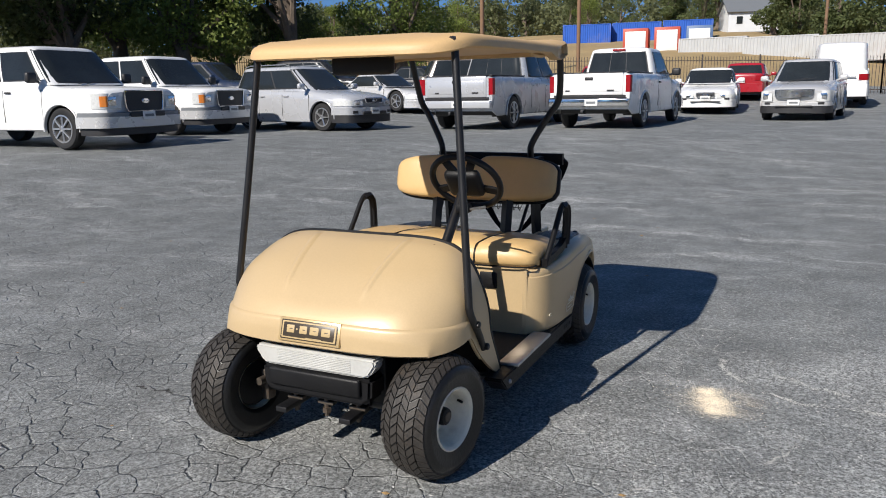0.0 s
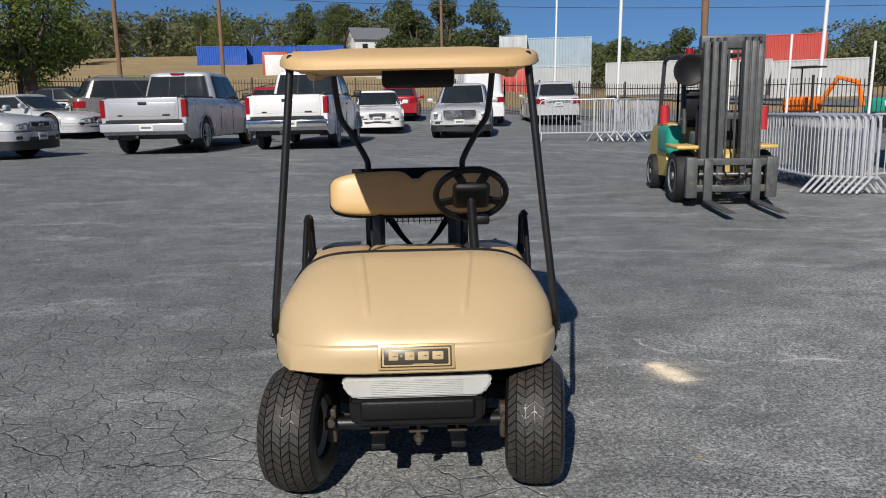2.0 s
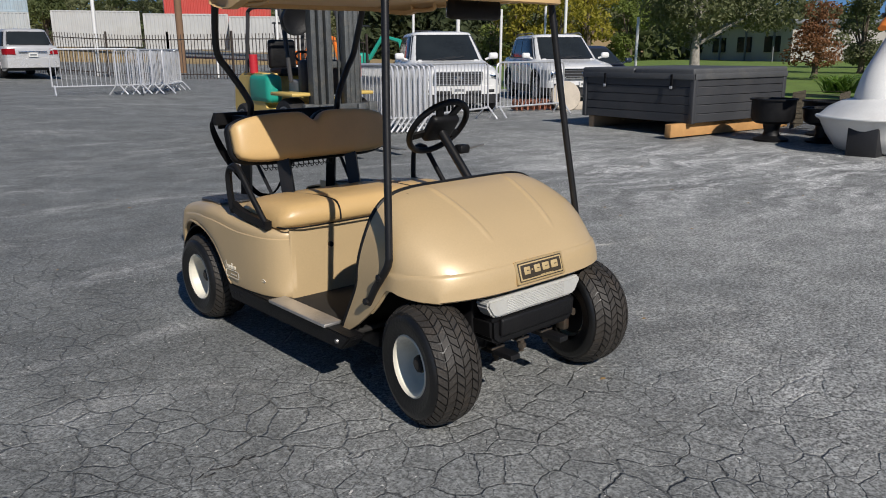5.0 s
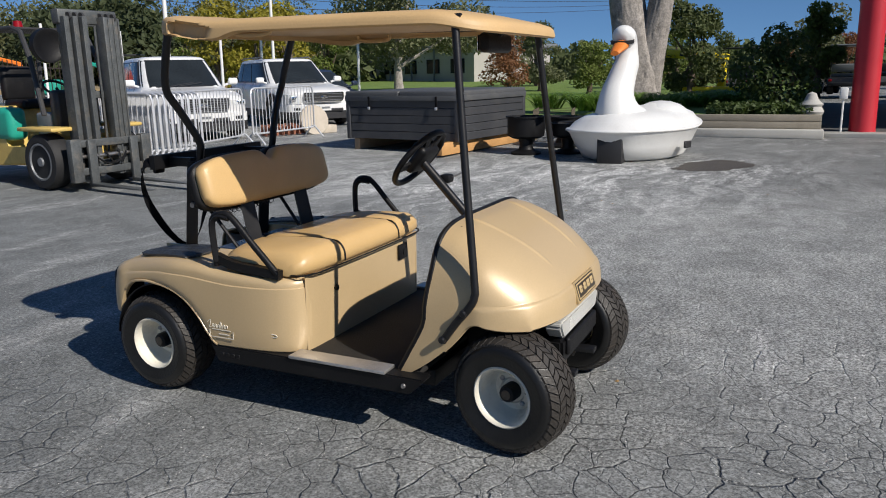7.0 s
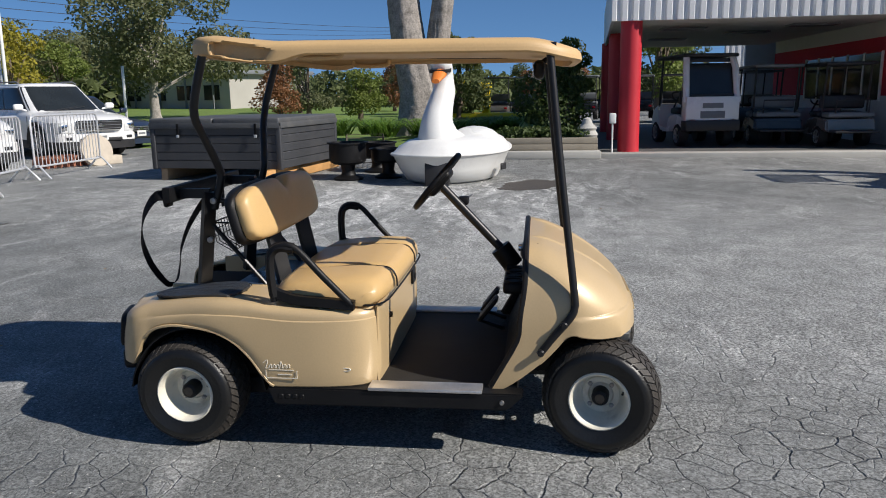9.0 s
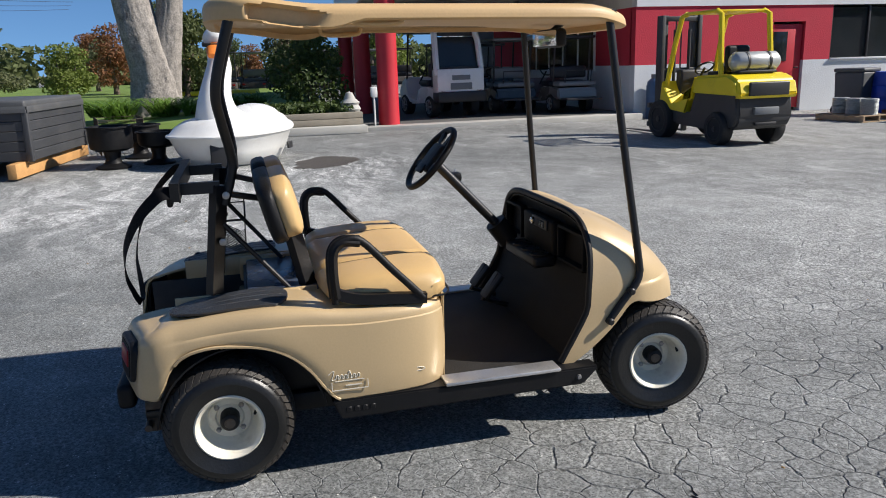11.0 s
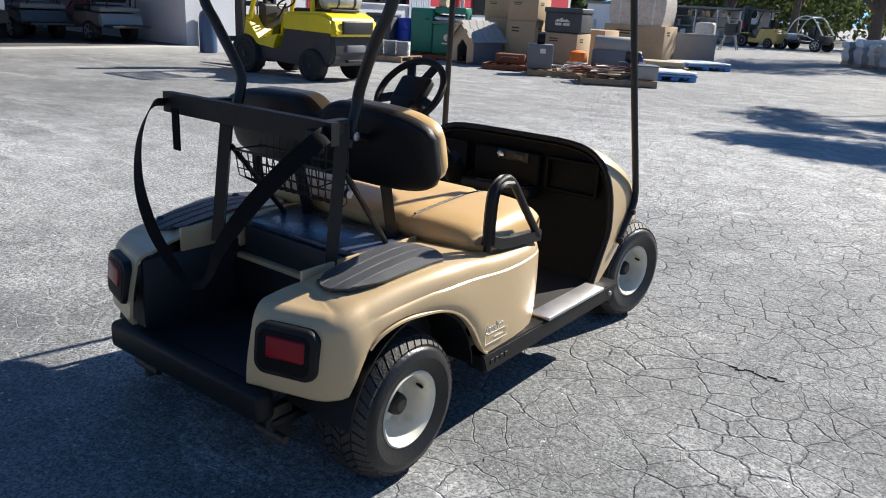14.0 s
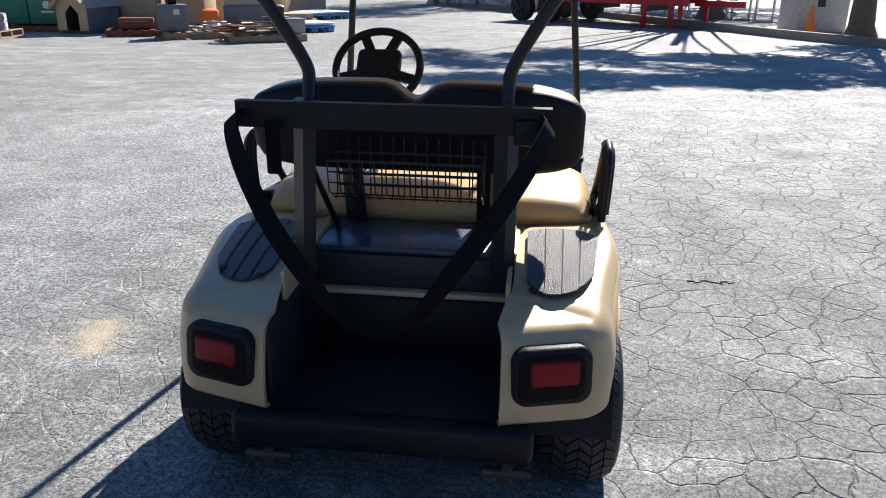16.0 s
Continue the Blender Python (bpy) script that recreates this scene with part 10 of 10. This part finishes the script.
# open-fronted store at the far end, with machines in front of it
sh = thing("storage_shed", 15.2, -43.6, -0.08, -6, "pale open-fronted storage shed with a flat dark roof", "shed")
part("rear_wall", new_box((0, -1.2, 0.95), (11.4, 0.1, 1.9), 0.0), CORRUGATED, sh)
part("roof", new_box((0, 0, 1.98), (11.9, 2.9, 0.12), 0.02), GREY_TRIM, sh)
part("front_panel", new_box((2.6, 1.2, 0.95), (6.2, 0.1, 1.9), 0.0), CORRUGATED, sh)
part("front_panel", new_box((-5.2, 1.2, 0.95), (1.0, 0.1, 1.9), 0.0), CORRUGATED, sh)
for k in range(3):
    part("shelf", new_box((-2.6, 0.6, 0.35 + 0.55 * k), (4.2, 0.9, 0.05), 0.0), GREY_TRIM, sh)
for k in range(4):
    part("post", new_box((-4.65 + 1.37 * k, 1.15, 0.95), (0.08, 0.08, 1.9), 0.0), WHITE_PAINT, sh)
for k in range(11):
    b = thing("stored_box", 0, 0, 0, 0, "pale box stored on a shed shelf", "box", "boxes in the shed")
    b.matrix_world = sh.matrix_world @ pose(-4.4 + 0.37 * k, 0.7, (0.375 + 0.55 * (k % 3)), 0, 0, rs.uniform(-10, 10))
    part("box", new_box((0, 0, 0.16), (0.30, 0.4, 0.32), 0.01), (WHITE_PAINT, CARD, GREY_TRIM)[(k * 2) % 3], b)
cm = thing("compressor", 9.6, -33.0, -0.08, 10, "cream upright compressor on a steel frame", "compressor")
part("tank", new_box((0, 0, 0.75), (0.9, 0.8, 0.9), 0.16, 3), WRAPS[3], cm)
for s in (-1, 1):
    part("skid", new_box((s * 0.35, 0, 0.15), (0.10, 1.0, 0.30), 0.0), GREY_TRIM, cm)
en = thing("engine_block", 8.5, -33.4, -0.08, 10, "dark engine block on a steel stand", "engine")
part("block", new_box((0, 0, 0.95), (0.55, 0.5, 0.55), 0.05), DARK_CAST, en)
part("fan_shroud", new_box((-0.36, 0, 1.08), (0.14, 0.6, 0.6), 0.06), DARK_CAST, en)
part("exhaust_pipe", new_tube([(0.1, 0.2, 1.2), (0.2, 0.3, 1.55), (0.5, 0.3, 1.55)], 0.05, 8), STEEL, en)
for a in (-1, 1):
    for c in (-1, 1):
        part("stand_leg", new_tube([(a * 0.22, c * 0.2, 0.75), (a * 0.4, c * 0.4, 0.0)], 0.03, 6), STEEL, en)
tagged(forklift(9.0, -40.2, 70, True), "tan forklift with an overhead guard at the yard's end", "forklift")
buggy(6.6, -40.4, 75)

# mini diggers behind the fence
for x, y, m, lab in ((13.0, 27.5, ORANGE, "orange mini digger behind the fence"), (15.5, 26.5, TEAL, "teal mini digger behind the fence"), (18.0, 25.0, BRIGHT_YELLOW, "yellow mini digger behind the fence")):
    d = thing("mini_digger", x, y, ground_z(x, y), 35, lab, "digger", "mini diggers")
    for s in (-1, 1):
        part("track", new_box((s * 0.42, 0, 0.22), (0.26, 1.5, 0.42), 0.15, 3), TRIM, d)
    part("house", new_box((0, 0.25, 0.78), (0.95, 1.1, 0.55), 0.12, 3), m, d)
    part("canopy", new_box((0, 0.15, 2.1), (0.95, 1.0, 0.06), 0.02), TRIM, d)
    for s in (-1, 1):
        part("canopy_post", new_tube([(s * 0.42, 0.55, 1.0), (s * 0.42, 0.55, 2.1)], 0.03, 6), TRIM, d)
    part("boom", new_tube([(0, -0.4, 0.8), (0, -1.0, 1.7), (0, -1.7, 1.5), (0, -1.9, 0.7)], 0.09, 6), m, d)

# marks on the asphalt: sawdust spill, damp patches, a broken edge of sealant
def flat_patch(name, x, y, rx, ry, turn, material, label, category, seed, z=0.004):
    bm = bmesh.new()
    cen = bm.verts.new((0, 0, z + 0.004))
    rim_ = []
    for k in range(48):
        a = 2 * math.pi * k / 48
        q = 1 + 0.35 * noise.noise(Vector((math.cos(a) * 1.6, math.sin(a) * 1.6, seed))) + 0.16 * noise.noise(Vector((math.cos(a) * 6, math.sin(a) * 6, seed)))
        rim_.append(bm.verts.new((rx * q * math.cos(a), ry * q * math.sin(a), z)))
    for k in range(48):
        bm.faces.new((cen, rim_[k], rim_[(k + 1) % 48]))
    o = part(name, bm, material)
    o.matrix_world = pose(x, y, 0, 0, 0, turn)
    tagged(o, label, category, kind="structure")


flat_patch("damp_patch", 6.95, 2.6, 0.75, 0.42, -20, WET, "damp dark patch on the asphalt", "stain", 3)


def scatter(name, x, y, sx, sy, n, size, seed, material, label, category):
    """Loose grains lying on the ground, thickest in the middle."""
    rgs = np.random.RandomState(seed)
    bm = bmesh.new()
    for i in range(n):
        px, py = rgs.normal() * sx, rgs.normal() * sy
        r = size * rgs.uniform(0.4, 1.3)
        a = rgs.uniform(0, 6.28)
        top = bm.verts.new((px, py, r * 0.3))
        ring = [bm.verts.new((px + r * math.cos(a + k * 1.571), py + r * math.sin(a + k * 1.571) * 0.7, 0.0)) for k in range(4)]
        for k in range(4):
            bm.faces.new((ring[k], ring[(k + 1) % 4], top))
    o = part(name, bm, material, smooth=False)
    o.matrix_world = pose(x, y, ground_z(x, y) + 0.001, 0, 0, 0)
    tagged(o, label, category, kind="stuff")


for x, y, sx, sy, n, seed in ((-0.28, 3.51, 0.030, 0.026, 1400, 1), (-0.25, 3.41, 0.040, 0.038, 2300, 11), (-0.225, 3.31, 0.036, 0.034, 1700, 12), (-0.25, 3.42, 0.12, 0.10, 500, 13)):
    scatter("sawdust_spill", x, y, sx, sy, n, 0.0026, seed, SAND, "pale spill of sawdust on the asphalt", "spill")
GRIT = mat("pale_grit", (0.50, 0.49, 0.47), rough=0.9, vary=0.4, scale=20, bump=0.0, piece=0.4)
DRY_LEAF = mat("dry_fallen_leaf", (0.30, 0.19, 0.08), rough=0.8, vary=0.4, scale=20, bump=0.0, piece=0.4)
scatter("loose_grit", -1.2, 2.6, 3.6, 3.0, 6000, 0.0038, 2, GRIT, "loose pale grit on the asphalt", "grit")
scatter("grit_near_cart", 1.6, 3.8, 1.9, 1.6, 4200, 0.0048, 3, GRIT, "pale grit scattered beside the cart", "grit")
scatter("fallen_leaves", -1.5, 4.5, 5.0, 5.5, 90, 0.016, 4, DRY_LEAF, "small dry leaves scattered on the asphalt", "leaves")
scatter("pale_crumbs", 0.6, 3.0, 1.5, 1.3, 900, 0.0065, 5, GRIT, "larger pale crumbs on the asphalt", "grit")


def grit_trail(path, n, wide, seed):
    """Pale dust and grit caught in a long crack."""
    rgs = np.random.RandomState(seed)
    pts = smooth_path([(x, y, 0.0) for x, y in path], 12)
    bm = bmesh.new()
    for i in range(n):
        t = rgs.rand() * (len(pts) - 1.001)
        k = int(t)
        p = pts[k].lerp(pts[k + 1], t - k)
        if noise.noise(Vector((p.x * 5, p.y * 5, seed))) + 0.35 < 0.5 * rgs.rand():
            continue
        w = wide * (0.5 + abs(noise.noise(Vector((p.x * 3, p.y * 3, seed + 4)))) * 2)
        jag = 0.03 * noise.noise(Vector((p.x * 11, p.y * 11, seed + 9))) + 0.012 * noise.noise(Vector((p.x * 37, p.y * 37, seed)))
        cx, cy = p.x + rgs.normal() * w + jag, p.y + rgs.normal() * w + jag
        r, a = 0.0032 * rgs.uniform(0.35, 1.3), rgs.uniform(0, 6.28)
        z = ground_z(cx, cy) + 0.001
        top = bm.verts.new((cx, cy, z + r * 0.3))
        ring = [bm.verts.new((cx + r * math.cos(a + q * 1.571), cy + r * math.sin(a + q * 1.571), z)) for q in range(4)]
        for q in range(4):
            bm.faces.new((ring[q], ring[(q + 1) % 4], top))
    tagged(part("grit_trail", bm, DUST, smooth=False), "pale dust caught along a crack in the asphalt", "grit", kind="stuff")


DUST = mat("pale_dust", (0.48, 0.475, 0.45), rough=0.95, vary=0.3, scale=20, bump=0.0, piece=0.4)
for k, (n, wide, path) in enumerate((
    (2000, 0.0075, [(-0.26, 3.99), (-0.2, 3.78), (-0.11, 3.65), (0.08, 3.53), (0.37, 3.53), (0.61, 3.54), (0.7, 3.49)]),
    (700, 0.008, [(-0.08, 3.84), (0.05, 3.82), (0.23, 3.72), (0.42, 3.69), (0.52, 3.58)]),
    (900, 0.022, [(0.58, 3.56), (0.75, 3.47), (0.95, 3.41), (1.12, 3.41)]),
    (260, 0.010, [(-0.41, 2.75), (-0.42, 2.6), (-0.44, 2.26), (-0.44, 2.01), (-0.46, 1.84)]),
    (170, 0.009, [(-0.54, 2.12), (-0.48, 2.04), (-0.45, 1.96), (-0.45, 1.86)]),
    (170, 0.009, [(-0.33, 2.14), (-0.32, 2.04), (-0.33, 1.93), (-0.31, 1.84)]),
    (190, 0.010, [(-0.03, 2.35), (0.0, 2.28), (0.01, 2.19), (-0.02, 2.09)]),
)):
    grit_trail(path, n, wide, k)
# a short open crack with a raised lip
bm = bmesh.new()
for k in range(7):
    x0 = -2.61 - 0.030 * k
    box(bm, (x0, 2.555 + 0.012 * math.sin(k * 2.1), 0.003), (0.040, 0.0042 + 0.0015 * math.sin(k * 1.7), 0.005), 0.002, 1, Matrix.Rotation(0.5 * math.sin(k * 1.3), 4, "Z"))
tagged(part("open_crack", bm, TRIM), "short open crack in the asphalt", "crack", kind="structure")
